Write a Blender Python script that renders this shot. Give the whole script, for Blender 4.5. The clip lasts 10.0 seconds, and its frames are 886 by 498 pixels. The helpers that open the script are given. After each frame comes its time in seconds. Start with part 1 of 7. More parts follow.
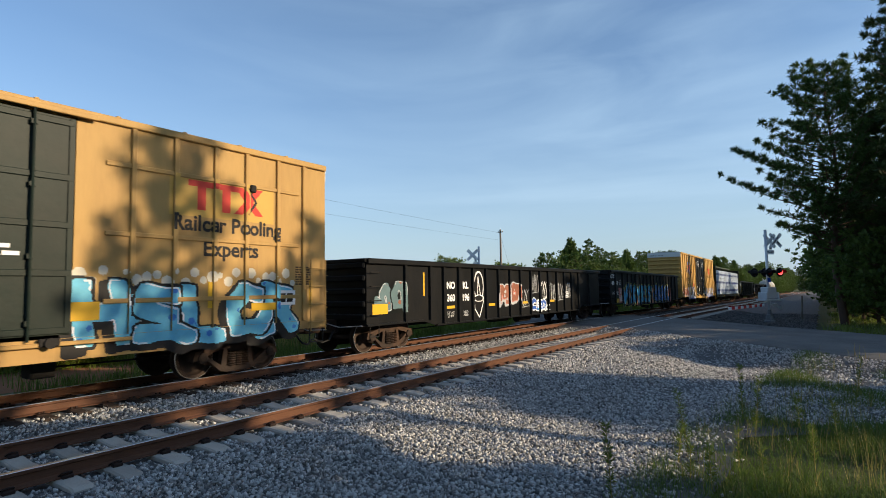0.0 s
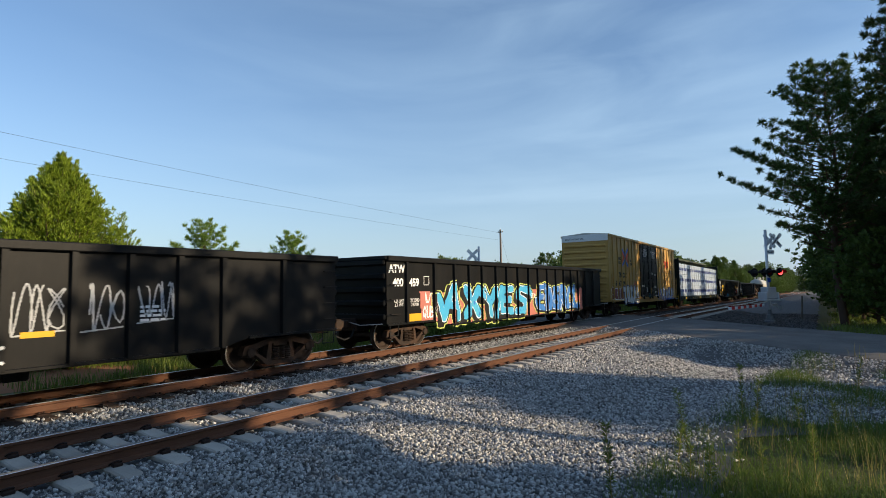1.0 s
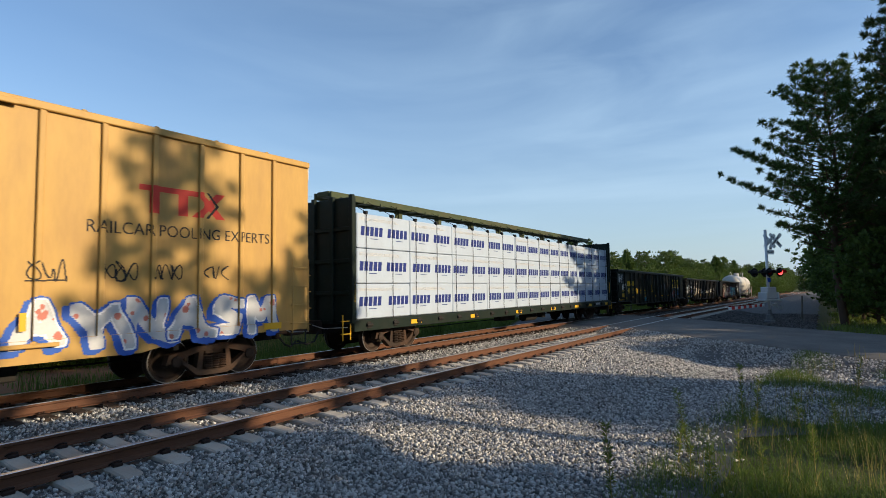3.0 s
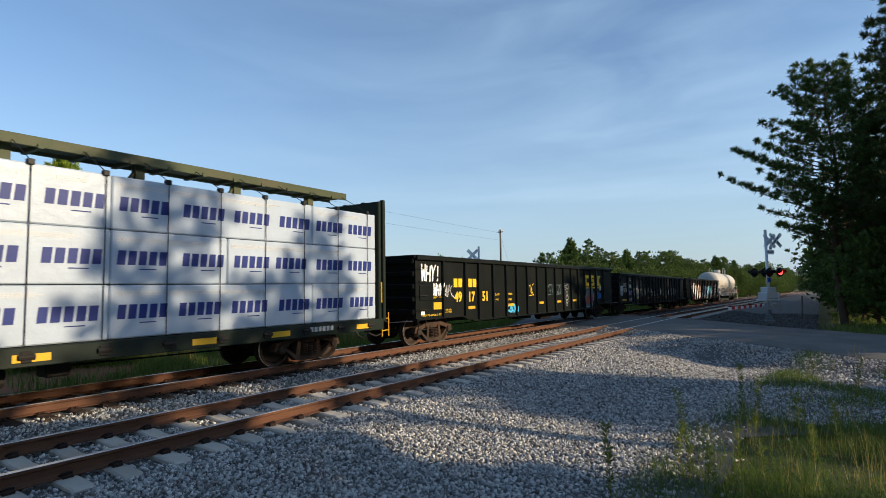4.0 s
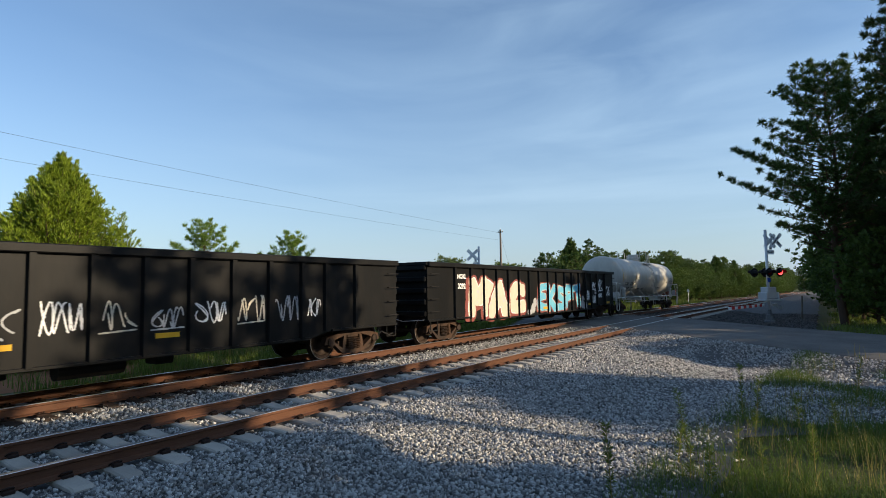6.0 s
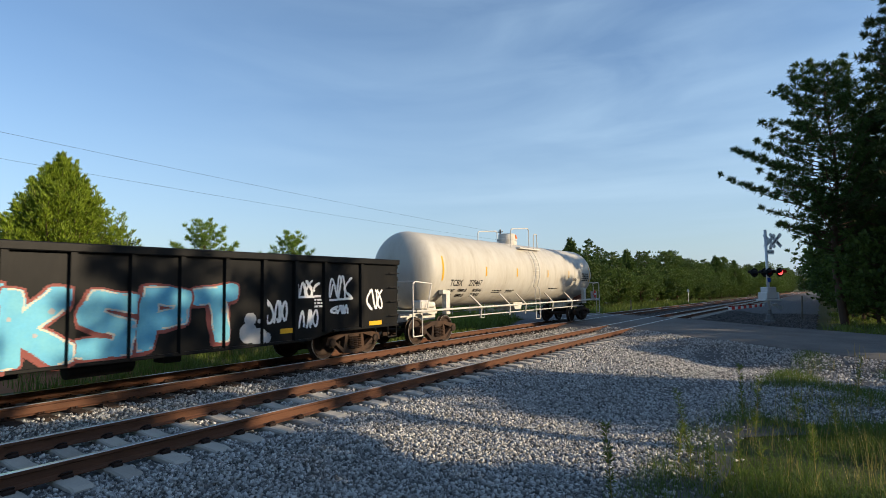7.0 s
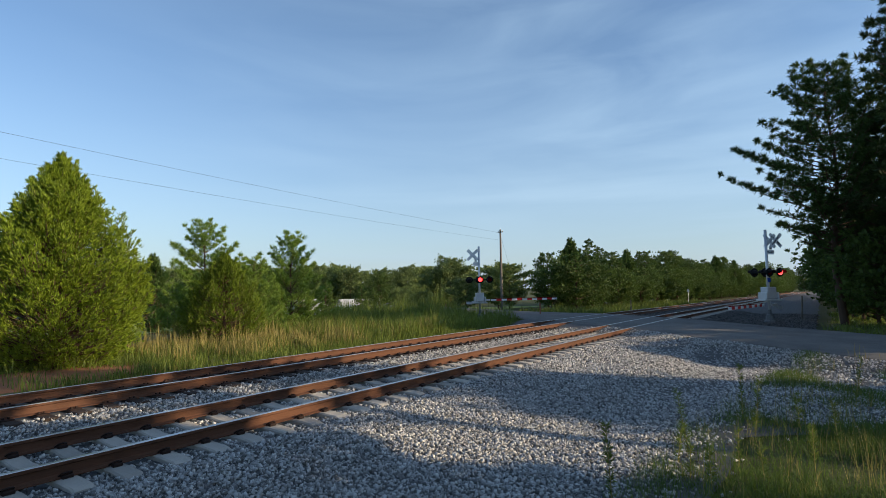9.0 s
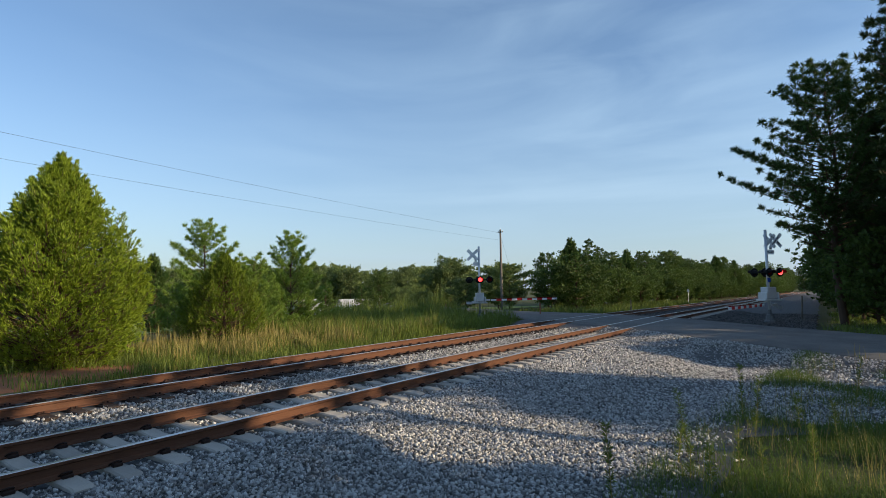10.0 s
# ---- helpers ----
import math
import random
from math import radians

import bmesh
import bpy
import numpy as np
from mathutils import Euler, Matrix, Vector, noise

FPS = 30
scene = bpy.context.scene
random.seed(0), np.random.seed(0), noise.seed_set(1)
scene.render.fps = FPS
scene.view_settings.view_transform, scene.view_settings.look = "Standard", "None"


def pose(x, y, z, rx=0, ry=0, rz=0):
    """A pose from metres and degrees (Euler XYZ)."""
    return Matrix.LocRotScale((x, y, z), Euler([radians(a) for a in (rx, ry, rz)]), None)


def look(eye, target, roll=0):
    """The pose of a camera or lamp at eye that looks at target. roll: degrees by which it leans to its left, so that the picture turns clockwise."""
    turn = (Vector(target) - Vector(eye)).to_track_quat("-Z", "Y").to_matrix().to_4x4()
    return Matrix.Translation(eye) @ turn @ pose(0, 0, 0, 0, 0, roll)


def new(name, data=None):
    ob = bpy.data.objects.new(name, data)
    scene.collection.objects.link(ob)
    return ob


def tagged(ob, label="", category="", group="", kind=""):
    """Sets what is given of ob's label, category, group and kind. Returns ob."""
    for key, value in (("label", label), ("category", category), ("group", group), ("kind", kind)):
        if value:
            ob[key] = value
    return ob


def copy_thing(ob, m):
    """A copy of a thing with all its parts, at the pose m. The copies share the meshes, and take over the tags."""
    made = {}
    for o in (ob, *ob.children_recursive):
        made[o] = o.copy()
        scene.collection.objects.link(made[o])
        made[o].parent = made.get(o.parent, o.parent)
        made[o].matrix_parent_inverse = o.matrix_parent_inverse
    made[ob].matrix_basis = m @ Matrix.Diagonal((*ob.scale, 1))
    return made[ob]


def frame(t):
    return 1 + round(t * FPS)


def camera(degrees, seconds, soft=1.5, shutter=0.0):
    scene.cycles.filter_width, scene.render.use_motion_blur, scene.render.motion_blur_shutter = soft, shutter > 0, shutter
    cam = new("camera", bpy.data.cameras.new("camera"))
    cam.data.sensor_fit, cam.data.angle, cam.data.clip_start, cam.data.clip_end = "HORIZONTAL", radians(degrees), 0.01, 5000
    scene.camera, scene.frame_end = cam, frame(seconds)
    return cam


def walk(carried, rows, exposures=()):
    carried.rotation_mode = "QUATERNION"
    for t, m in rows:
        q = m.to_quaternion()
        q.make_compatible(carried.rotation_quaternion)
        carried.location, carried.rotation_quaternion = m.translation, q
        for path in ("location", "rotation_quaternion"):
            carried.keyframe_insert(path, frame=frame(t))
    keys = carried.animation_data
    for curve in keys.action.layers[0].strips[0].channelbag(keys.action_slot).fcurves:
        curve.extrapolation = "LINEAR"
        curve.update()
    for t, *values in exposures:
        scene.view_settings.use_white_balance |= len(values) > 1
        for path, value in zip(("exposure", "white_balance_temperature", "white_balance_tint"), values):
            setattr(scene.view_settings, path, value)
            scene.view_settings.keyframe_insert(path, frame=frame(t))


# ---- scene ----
cam = camera(76.41, 10.0, soft=0.6, shutter=0.04)
EYE = Vector((0.0, 0.0, 1.891))
YAW, TILT = radians(33.842), radians(4.03)
AIM = EYE + 10 * Vector((math.cos(TILT) * math.cos(YAW), math.cos(TILT) * math.sin(YAW), math.sin(TILT)))
VIEW = look(EYE, AIM, -0.944)
walk(cam, [(0.0, VIEW), (10.0, VIEW)], exposures=[(0.0, 0.3), (10.0, 0.3)])

# x runs along the track, y across it, z = 0 is the top of the rails
NEAR_RAIL, GAUGE, FAR_RAIL = 7.33, 1.505, 11.558
TRAIN_Y = FAR_RAIL + GAUGE / 2
SPEED = 21.5

# ---- world and sun ----
SUN_EL, SUN_AZ = radians(17.0), Vector((0.30, -0.954))
SUN_AZ.normalize()
SUN_DIR = Vector((SUN_AZ.x * math.cos(SUN_EL), SUN_AZ.y * math.cos(SUN_EL), math.sin(SUN_EL)))


def make_world():
    w = bpy.data.worlds.new("sky")
    scene.world = w
    w.use_nodes = True
    nt = w.node_tree
    nt.nodes.clear()
    out = nt.nodes.new("ShaderNodeOutputWorld")
    bg = nt.nodes.new("ShaderNodeBackground")
    sky = nt.nodes.new("ShaderNodeTexSky")
    sky.sky_type = "NISHITA"
    sky.sun_disc = False
    sky.sun_elevation = SUN_EL
    sky.sun_rotation = math.atan2(SUN_DIR.x, SUN_DIR.y)
    sky.air_density, sky.dust_density, sky.ozone_density = 0.95, 0.3, 2.9
    bg.inputs["Strength"].default_value = SKY_STRENGTH
    # thin high cloud, drawn out in streaks and thickening towards the east
    tc = nt.nodes.new("ShaderNodeTexCoord")
    L = nt.links.new

    def math_node(op, a, c):
        n = nt.nodes.new("ShaderNodeMath")
        n.operation = op
        n.use_clamp = op == "MULTIPLY"
        for i, v in enumerate((a, c)):
            if hasattr(v, "links"):
                L(v, n.inputs[i])
            else:
                n.inputs[i].default_value = v
        return n.outputs[0]

    def ramp(v, a, b, lo, hi):
        n = nt.nodes.new("ShaderNodeMapRange")
        n.inputs["From Min"].default_value, n.inputs["From Max"].default_value = a, b
        n.inputs["To Min"].default_value, n.inputs["To Max"].default_value = lo, hi
        L(v, n.inputs["Value"])
        return n.outputs[0]

    def streaks(scale, size, detail, turn):
        mp, no = nt.nodes.new("ShaderNodeMapping"), nt.nodes.new("ShaderNodeTexNoise")
        mp.inputs["Scale"].default_value, mp.inputs["Rotation"].default_value = scale, turn
        no.inputs["Scale"].default_value, no.inputs["Detail"].default_value = size, detail
        no.inputs["Roughness"].default_value, no.inputs["Distortion"].default_value = 0.5, 0.6
        L(tc.outputs["Generated"], mp.inputs["Vector"])
        L(mp.outputs[0], no.inputs["Vector"])
        return no.outputs["Fac"]

    sp = nt.nodes.new("ShaderNodeSeparateXYZ")
    L(tc.outputs["Generated"], sp.inputs[0])
    east = ramp(math_node("SUBTRACT", sp.outputs["X"], sp.outputs["Y"]), -0.6, 0.7, 0.02, 1.0)
    veil = ramp(streaks((1.1, 1.6, 7.0), 1.6, 7, (0.12, -0.16, 0.3)), 0.36, 0.72, 0.04, 0.34)
    bank = ramp(streaks((0.5, 0.5, 8.5), 1.5, 4, (0.05, -0.06, 0.0)), 0.45, 0.62, 0.0, 0.6)
    low = math_node("MULTIPLY", ramp(sp.outputs["Z"], 0.06, 0.26, 1.0, 0.0), bank)
    cover = math_node("MULTIPLY", math_node("ADD", veil, low), east)
    mx = nt.nodes.new("ShaderNodeMix")
    mx.data_type = "RGBA"
    mx.inputs["B"].default_value = (3.7, 5.1, 6.3, 1)
    L(cover, mx.inputs["Factor"])
    L(sky.outputs[0], mx.inputs["A"])
    # pale haze towards the horizon
    hm = nt.nodes.new("ShaderNodeMix")
    hm.data_type = "RGBA"
    hm.inputs["B"].default_value = (2.1, 2.7, 3.35, 1)
    haze = math_node("POWER", ramp(sp.outputs["Z"], 0.0, 0.42, 0.86, 0.0), 1.7)
    L(haze, hm.inputs["Factor"])
    L(mx.outputs["Result"], hm.inputs["A"])
    L(hm.outputs["Result"], bg.inputs["Color"])
    L(bg.outputs[0], out.inputs[0])


SKY_STRENGTH = 0.153
make_world()
sun = new("sun", bpy.data.lights.new("sun", "SUN"))
sun.data.energy, sun.data.angle, sun.data.color = 5.0, radians(0.55), (1.0, 0.805, 0.55)
sun.matrix_world = look(SUN_DIR * 200, (0, 0, 0))


# ---- materials ----
def shader(name, col, rough=0.6, metal=0.0, var=0.25, scale=3.0, bump=0.0, bscale=40.0, dirt=None, dirt_amt=0.5,
           stretch=(1, 1, 1), spec=0.18, per_object=0.0, per_island=0.0, dirt_scale=1.2):
    """A surface in col with tone variation at two scales, bump, and dirt stains of another colour."""
    m = bpy.data.materials.new(name)
    m.use_nodes = True
    nt = m.node_tree
    N, L = nt.nodes.new, nt.links.new
    b = nt.nodes["Principled BSDF"]
    b.inputs["Roughness"].default_value, b.inputs["Metallic"].default_value = rough, metal
    b.inputs["Specular IOR Level"].default_value = spec
    tc, mp = N("ShaderNodeTexCoord"), N("ShaderNodeMapping")
    mp.inputs["Scale"].default_value = stretch
    L(tc.outputs["Object"], mp.inputs["Vector"])

    def noi(s, d=5, r=0.6):
        n = N("ShaderNodeTexNoise")
        n.inputs["Scale"].default_value, n.inputs["Detail"].default_value, n.inputs["Roughness"].default_value = s, d, r
        L(mp.outputs[0], n.inputs["Vector"])
        return n.outputs["Fac"]

    def mth(op, a, c):
        n = N("ShaderNodeMath")
        n.operation = op
        for i, v in enumerate((a, c)):
            if hasattr(v, "links"):
                L(v, n.inputs[i])
            else:
                n.inputs[i].default_value = v
        return n.outputs[0]

    tone = mth("ADD", mth("MULTIPLY", noi(scale), var * 1.4), mth("MULTIPLY", noi(scale * 9), var * 0.8))
    tone = mth("ADD", tone, 1 - var * 1.1)
    if per_object:
        oi = N("ShaderNodeObjectInfo")
        tone = mth("MULTIPLY", tone, mth("ADD", mth("MULTIPLY", oi.outputs["Random"], per_object), 1 - per_object / 2))
    if per_island:
        gi = N("ShaderNodeNewGeometry")
        tone = mth("MULTIPLY", tone, mth("ADD", mth("MULTIPLY", gi.outputs["Random Per Island"], per_island), 1 - per_island / 2))
    mul = N("ShaderNodeMix")
    mul.data_type, mul.blend_type = "RGBA", "MULTIPLY"
    mul.inputs["Factor"].default_value = 1
    mul.inputs["A"].default_value = (*col, 1)
    L(tone, mul.inputs["B"])
    res = mul.outputs["Result"]
    if dirt:
        cr = N("ShaderNodeValToRGB")
        cr.color_ramp.elements[0].position, cr.color_ramp.elements[1].position = 0.45, 0.72
        L(noi(dirt_scale, 8, 0.7), cr.inputs[0])
        mx = N("ShaderNodeMix")
        mx.data_type = "RGBA"
        L(mth("MULTIPLY", cr.outputs[0], dirt_amt), mx.inputs["Factor"])
        L(res, mx.inputs["A"])
        mx.inputs["B"].default_value = (*dirt, 1)
        res = mx.outputs["Result"]
    L(res, b.inputs["Base Color"])
    if bump:
        bn = N("ShaderNodeBump")
        bn.inputs["Strength"].default_value, bn.inputs["Distance"].default_value = bump, 0.02
        L(noi(bscale), bn.inputs["Height"])
        L(bn.outputs[0], b.inputs["Normal"])
    return m


def leaf_shader(name, col, var=0.7, back=0.35):
    m = bpy.data.materials.new(name)
    m.use_nodes = True
    nt = m.node_tree
    N, L = nt.nodes.new, nt.links.new
    out, b = nt.nodes["Material Output"], nt.nodes["Principled BSDF"]
    b.inputs["Roughness"].default_value = 0.55
    b.inputs["Specular IOR Level"].default_value = 0.25
    gi, oi = N("ShaderNodeNewGeometry"), N("ShaderNodeObjectInfo")
    cr = N("ShaderNodeValToRGB")
    e = cr.color_ramp.elements
    e[0].color = (col[0] * (1 - var * 0.6), col[1] * (1 - var * 0.6), col[2] * (1 - var * 0.5), 1)
    e[1].color = (col[0] * (1 + var), col[1] * (1 + var * 0.8), col[2] * (1 + var * 0.4), 1)
    ad = N("ShaderNodeMath")
    ad.operation = "MULTIPLY_ADD"
    L(oi.outputs["Random"], ad.inputs[0])
    ad.inputs[1].default_value = 0.35
    sc = N("ShaderNodeMath")
    sc.operation = "MULTIPLY"
    L(gi.outputs["Random Per Island"], sc.inputs[0])
    sc.inputs[1].default_value = 0.65
    L(sc.outputs[0], ad.inputs[2])
    L(ad.outputs[0], cr.inputs[0])
    L(cr.outputs[0], b.inputs["Base Color"])
    tr, mx = N("ShaderNodeBsdfTranslucent"), N("ShaderNodeMixShader")
    L(cr.outputs[0], tr.inputs["Color"])
    mx.inputs[0].default_value = back
    L(b.outputs[0], mx.inputs[1])
    L(tr.outputs[0], mx.inputs[2])
    L(mx.outputs[0], out.inputs["Surface"])
    return m


def glow(name, col, strength):
    m = shader(name, col, 0.3)
    b = m.node_tree.nodes["Principled BSDF"]
    b.inputs["Emission Color"].default_value = (*col, 1)
    b.inputs["Emission Strength"].default_value = strength
    return m


M_BLACK = shader("black_car_paint", (0.008, 0.0085, 0.009), 0.45, 0, 0.5, 1.2, 0.12, 14, (0.022, 0.019, 0.016), 0.45, (1, 1, 0.35), spec=0.12)
M_BLACK2 = shader("black_car_paint_greenish", (0.007, 0.009, 0.0085), 0.4, 0, 0.5, 1.2, 0.12, 14, (0.018, 0.017, 0.0145), 0.4, (1, 1, 0.35), spec=0.12)
M_YELLOW = shader("yellow_car_paint", (0.47, 0.285, 0.083), 0.5, 0, 0.22, 1.4, 0.1, 10, (0.30, 0.17, 0.07), 0.55, (1, 1, 0.25))
M_TAN = shader("faded_tan_car_paint", (0.43, 0.262, 0.088), 0.55, 0, 0.25, 1.4, 0.1, 10, (0.27, 0.15, 0.06), 0.55, (1, 1, 0.25))
M_ROOF = shader("galvanised_roof", (0.42, 0.42, 0.40), 0.45, 0.4, 0.25, 2, 0.1, 12)
M_WHITECAP = shader("white_end_cap", (0.72, 0.72, 0.70), 0.5, 0, 0.12, 2)
M_DOOR = shader("black_door_paint", (0.010, 0.010, 0.011), 0.38, 0, 0.4, 1.5, 0.12, 12, (0.05, 0.045, 0.04), 0.3, (1, 1, 0.4), spec=0.12)
M_GREEN = shader("dark_green_paint", (0.012, 0.020, 0.016), 0.45, 0, 0.4, 1.5, 0.12, 12, (0.035, 0.033, 0.026), 0.4, spec=0.12)
M_CHORD = shader("olive_green_steel", (0.05, 0.065, 0.03), 0.55, 0, 0.4, 2, 0.12, 12, (0.10, 0.07, 0.04), 0.5)
M_TANK = shader("dirty_white_tank_paint", (0.50, 0.475, 0.42), 0.42, 0, 0.16, 1.1, 0.05, 8, (0.34, 0.29, 0.22), 0.6, (1, 1, 0.22), dirt_scale=1.6)
M_TANKFIT = shader("white_fitting_paint", (0.62, 0.60, 0.55), 0.5, 0, 0.2, 3, 0.1, 20, (0.25, 0.16, 0.09), 0.45)
M_WRAP = shader("white_lumber_wrap", (0.40, 0.47, 0.56), 0.32, 0, 0.1, 2.5, 0.55, 5.0, (0.36, 0.40, 0.46), 0.4)
M_TRUCK = shader("rusty_truck_steel", (0.040, 0.028, 0.022), 0.75, 0.1, 0.5, 5, 0.5, 30, (0.13, 0.065, 0.035), 0.6)
M_WHEEL = shader("wheel_steel", (0.05, 0.034, 0.026), 0.6, 0.3, 0.4, 6, 0.2, 30, (0.02, 0.018, 0.016), 0.5)
M_TREAD = shader("polished_wheel_tread", (0.5, 0.48, 0.45), 0.3, 0.9, 0.2, 8)
M_UNDER = shader("grimy_underframe", (0.022, 0.02, 0.018), 0.8, 0, 0.4, 4, 0.3, 30)
M_RAIL = shader("rusty_rail_side", (0.125, 0.058, 0.034), 0.75, 0.15, 0.45, 2.5, 0.35, 50, (0.09, 0.05, 0.033), 0.6, (0.4, 1, 1))
M_HEAD = shader("polished_rail_head", (0.55, 0.55, 0.56), 0.28, 0.9, 0.2, 3, 0, 40, (0.25, 0.2, 0.17), 0.4, (0.2, 1, 1))
M_TIE = shader("pale_concrete_tie", (0.41, 0.37, 0.315), 0.85, 0, 0.25, 6, 0.4, 40, (0.26, 0.22, 0.18), 0.5, per_object=0.35)
M_WOODTIE = shader("creosoted_tie", (0.05, 0.036, 0.028), 0.85, 0, 0.5, 6, 0.5, 40, per_object=0.5)
M_CLIP = shader("black_rail_clip", (0.035, 0.022, 0.018), 0.6, 0.4, 0.3, 20)
M_ASPHALT = shader("worn_asphalt", (0.135, 0.125, 0.114), 0.85, 0, 0.45, 0.5, 0.5, 60, (0.23, 0.212, 0.19), 0.6, dirt_scale=0.7)
M_STONE = shader("granite_ballast_stone", (0.365, 0.355, 0.335), 0.8, 0, 0.3, 14, 0.3, 60, per_island=1.5)
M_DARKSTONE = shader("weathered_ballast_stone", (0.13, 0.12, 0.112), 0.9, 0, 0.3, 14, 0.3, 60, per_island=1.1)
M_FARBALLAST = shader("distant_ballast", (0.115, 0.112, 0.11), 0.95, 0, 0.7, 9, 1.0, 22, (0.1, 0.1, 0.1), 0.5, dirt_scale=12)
M_GROUND = shader("grass_and_clay_ground", (0.075, 0.085, 0.03), 0.95, 0, 0.5, 0.4, 0.7, 12, (0.20, 0.10, 0.05), 0.3, dirt_scale=0.25)
M_CLAY = shader("red_clay", (0.30, 0.13, 0.065), 0.95, 0, 0.4, 3, 0.8, 12, (0.16, 0.10, 0.06), 0.5)
M_FIELD = shader("mown_field", (0.22, 0.27, 0.07), 0.95, 0, 0.3, 0.3, 0.3, 8)
M_BARK = shader("pine_bark", (0.10, 0.065, 0.045), 0.9, 0, 0.5, 6, 0.8, 20, stretch=(1, 1, 0.3))
M_POLEWOOD = shader("weathered_pole_wood", (0.20, 0.17, 0.14), 0.85, 0, 0.4, 5, 0.4, 30, stretch=(1, 1, 0.1))
M_ALU = shader("weathered_aluminium", (0.55, 0.56, 0.57), 0.45, 0.5, 0.2, 5)
M_CASTBASE = shader("dull_cast_iron", (0.16, 0.16, 0.16), 0.7, 0.2, 0.3, 6)
M_SIGNWHITE = shader("reflective_white_sheeting", (0.78, 0.79, 0.80), 0.45, 0, 0.1, 4)
M_SIGNBLACK = shader("black_sign_paint", (0.012, 0.012, 0.013), 0.5, 0, 0.2, 4)
M_REDWHITE = shader("red_sheeting", (0.55, 0.03, 0.025), 0.45, 0, 0.15, 4)
M_LAMPRED = glow("lit_red_lens", (1.0, 0.03, 0.03), 6.0)
M_LAMPDARK = shader("unlit_red_lens", (0.16, 0.012, 0.012), 0.2, 0, 0.1, 4)
M_BLUESIGN = shader("blue_sign", (0.02, 0.06, 0.3), 0.4, 0, 0.1, 4)
M_PAINTWHITE = shader("white_spray_paint", (0.78, 0.78, 0.77), 0.5, 0, 0.15, 3)
M_PAINTPALE = shader("faded_white_paint", (0.40, 0.41, 0.42), 0.6, 0, 0.3, 6)
M_PAINTBLACK = shader("black_stencil_paint", (0.018, 0.016, 0.015), 0.5, 0, 0.2, 4)
M_PAINTBLUE = shader("sky_blue_spray_paint", (0.06, 0.36, 0.62), 0.45, 0, 0.35, 2.2, 0, 10, (0.12, 0.50, 0.62), 0.7, dirt_scale=1.7)
M_PAINTDEEP = shader("deep_blue_spray_paint", (0.03, 0.10, 0.42), 0.45, 0, 0.3, 3)
M_PAINTSKY = shader("pale_sky_blue_spray_paint", (0.13, 0.44, 0.62), 0.45, 0, 0.3, 2.2, 0, 10, (0.22, 0.56, 0.60), 0.6, dirt_scale=1.7)
M_PAINTBLUEMID = shader("mid_blue_spray_paint", (0.05, 0.19, 0.52), 0.45, 0, 0.3, 2.2)
M_PAINTCREAM = shader("cream_spray_paint", (0.60, 0.55, 0.44), 0.5, 0, 0.2, 3)
M_PAINTMAROON = shader("dull_maroon_spray_paint", (0.24, 0.07, 0.06), 0.5, 0, 0.25, 3)
M_PAINTSILVER = shader("silver_white_spray_paint", (0.66, 0.66, 0.65), 0.45, 0, 0.2, 2)
M_PAINTLILAC = shader("lilac_spray_paint", (0.34, 0.30, 0.58), 0.5, 0, 0.2, 3)
M_PAINTTEAL = shader("dull_teal_spray_paint", (0.11, 0.17, 0.18), 0.5, 0, 0.4, 2.5)
M_PAINTPINK = shader("salmon_spray_paint", (0.48, 0.17, 0.13), 0.5, 0, 0.25, 2)
M_PAINTLIME = shader("lime_spray_paint", (0.55, 0.62, 0.16), 0.5, 0, 0.2, 3)
M_PAINTGREY = shader("silver_spray_paint", (0.50, 0.51, 0.52), 0.45, 0.1, 0.25, 3)
M_PAINTRED = shader("red_logo_paint", (0.56, 0.045, 0.03), 0.45, 0, 0.12, 3)
M_PAINTNAVY = shader("navy_print", (0.015, 0.03, 0.16), 0.45, 0, 0.15, 4)
M_LOGOBLUE = shader("blue_logo_paint", (0.03, 0.12, 0.50), 0.45, 0, 0.12, 3)
M_LOGOYELLOW = shader("yellow_stencil_paint", (0.78, 0.50, 0.03), 0.45, 0, 0.15, 3)
M_PATCH = shader("bright_yellow_panel_paint", (0.52, 0.32, 0.075), 0.5, 0, 0.12, 3)
M_REFLECT = shader("yellow_reflector", (0.66, 0.38, 0.03), 0.35, 0, 0.1, 4)
M_RUSTPRIMER = shader("rust_primer", (0.26, 0.10, 0.06), 0.7, 0, 0.4, 3)
M_ORANGE = shader("orange_valve", (0.55, 0.16, 0.03), 0.5, 0, 0.2, 5)
M_WIRE = shader("black_wire", (0.03, 0.03, 0.032), 0.6, 0, 0.1, 4)
M_HOUSEWALL = shader("white_siding", (0.72, 0.71, 0.68), 0.6, 0, 0.1, 3, 0.2, 6)
M_SHINGLE = shader("pale_grey_roofing", (0.5, 0.49, 0.48), 0.8, 0, 0.2, 3, 0.2, 12)
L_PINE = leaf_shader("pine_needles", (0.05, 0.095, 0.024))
# L_PINE darkened: the shade inside the pine wood put into the needle colour
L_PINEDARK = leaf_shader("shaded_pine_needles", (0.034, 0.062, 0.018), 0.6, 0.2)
L_CEDAR = leaf_shader("cedar_sprays", (0.14, 0.21, 0.02), 0.85, 0.2)
L_WOODPINE = leaf_shader("woodland_needles", (0.06, 0.105, 0.03), 0.7, 0.3)
L_YOUNG = leaf_shader("young_pine_needles", (0.17, 0.27, 0.05), 0.6, 0.35)
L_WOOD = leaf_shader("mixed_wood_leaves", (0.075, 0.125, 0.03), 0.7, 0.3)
# L_WOOD made paler and yellower: sunlight on the far trees put into the colour
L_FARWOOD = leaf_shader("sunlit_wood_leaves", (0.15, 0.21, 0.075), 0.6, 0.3)
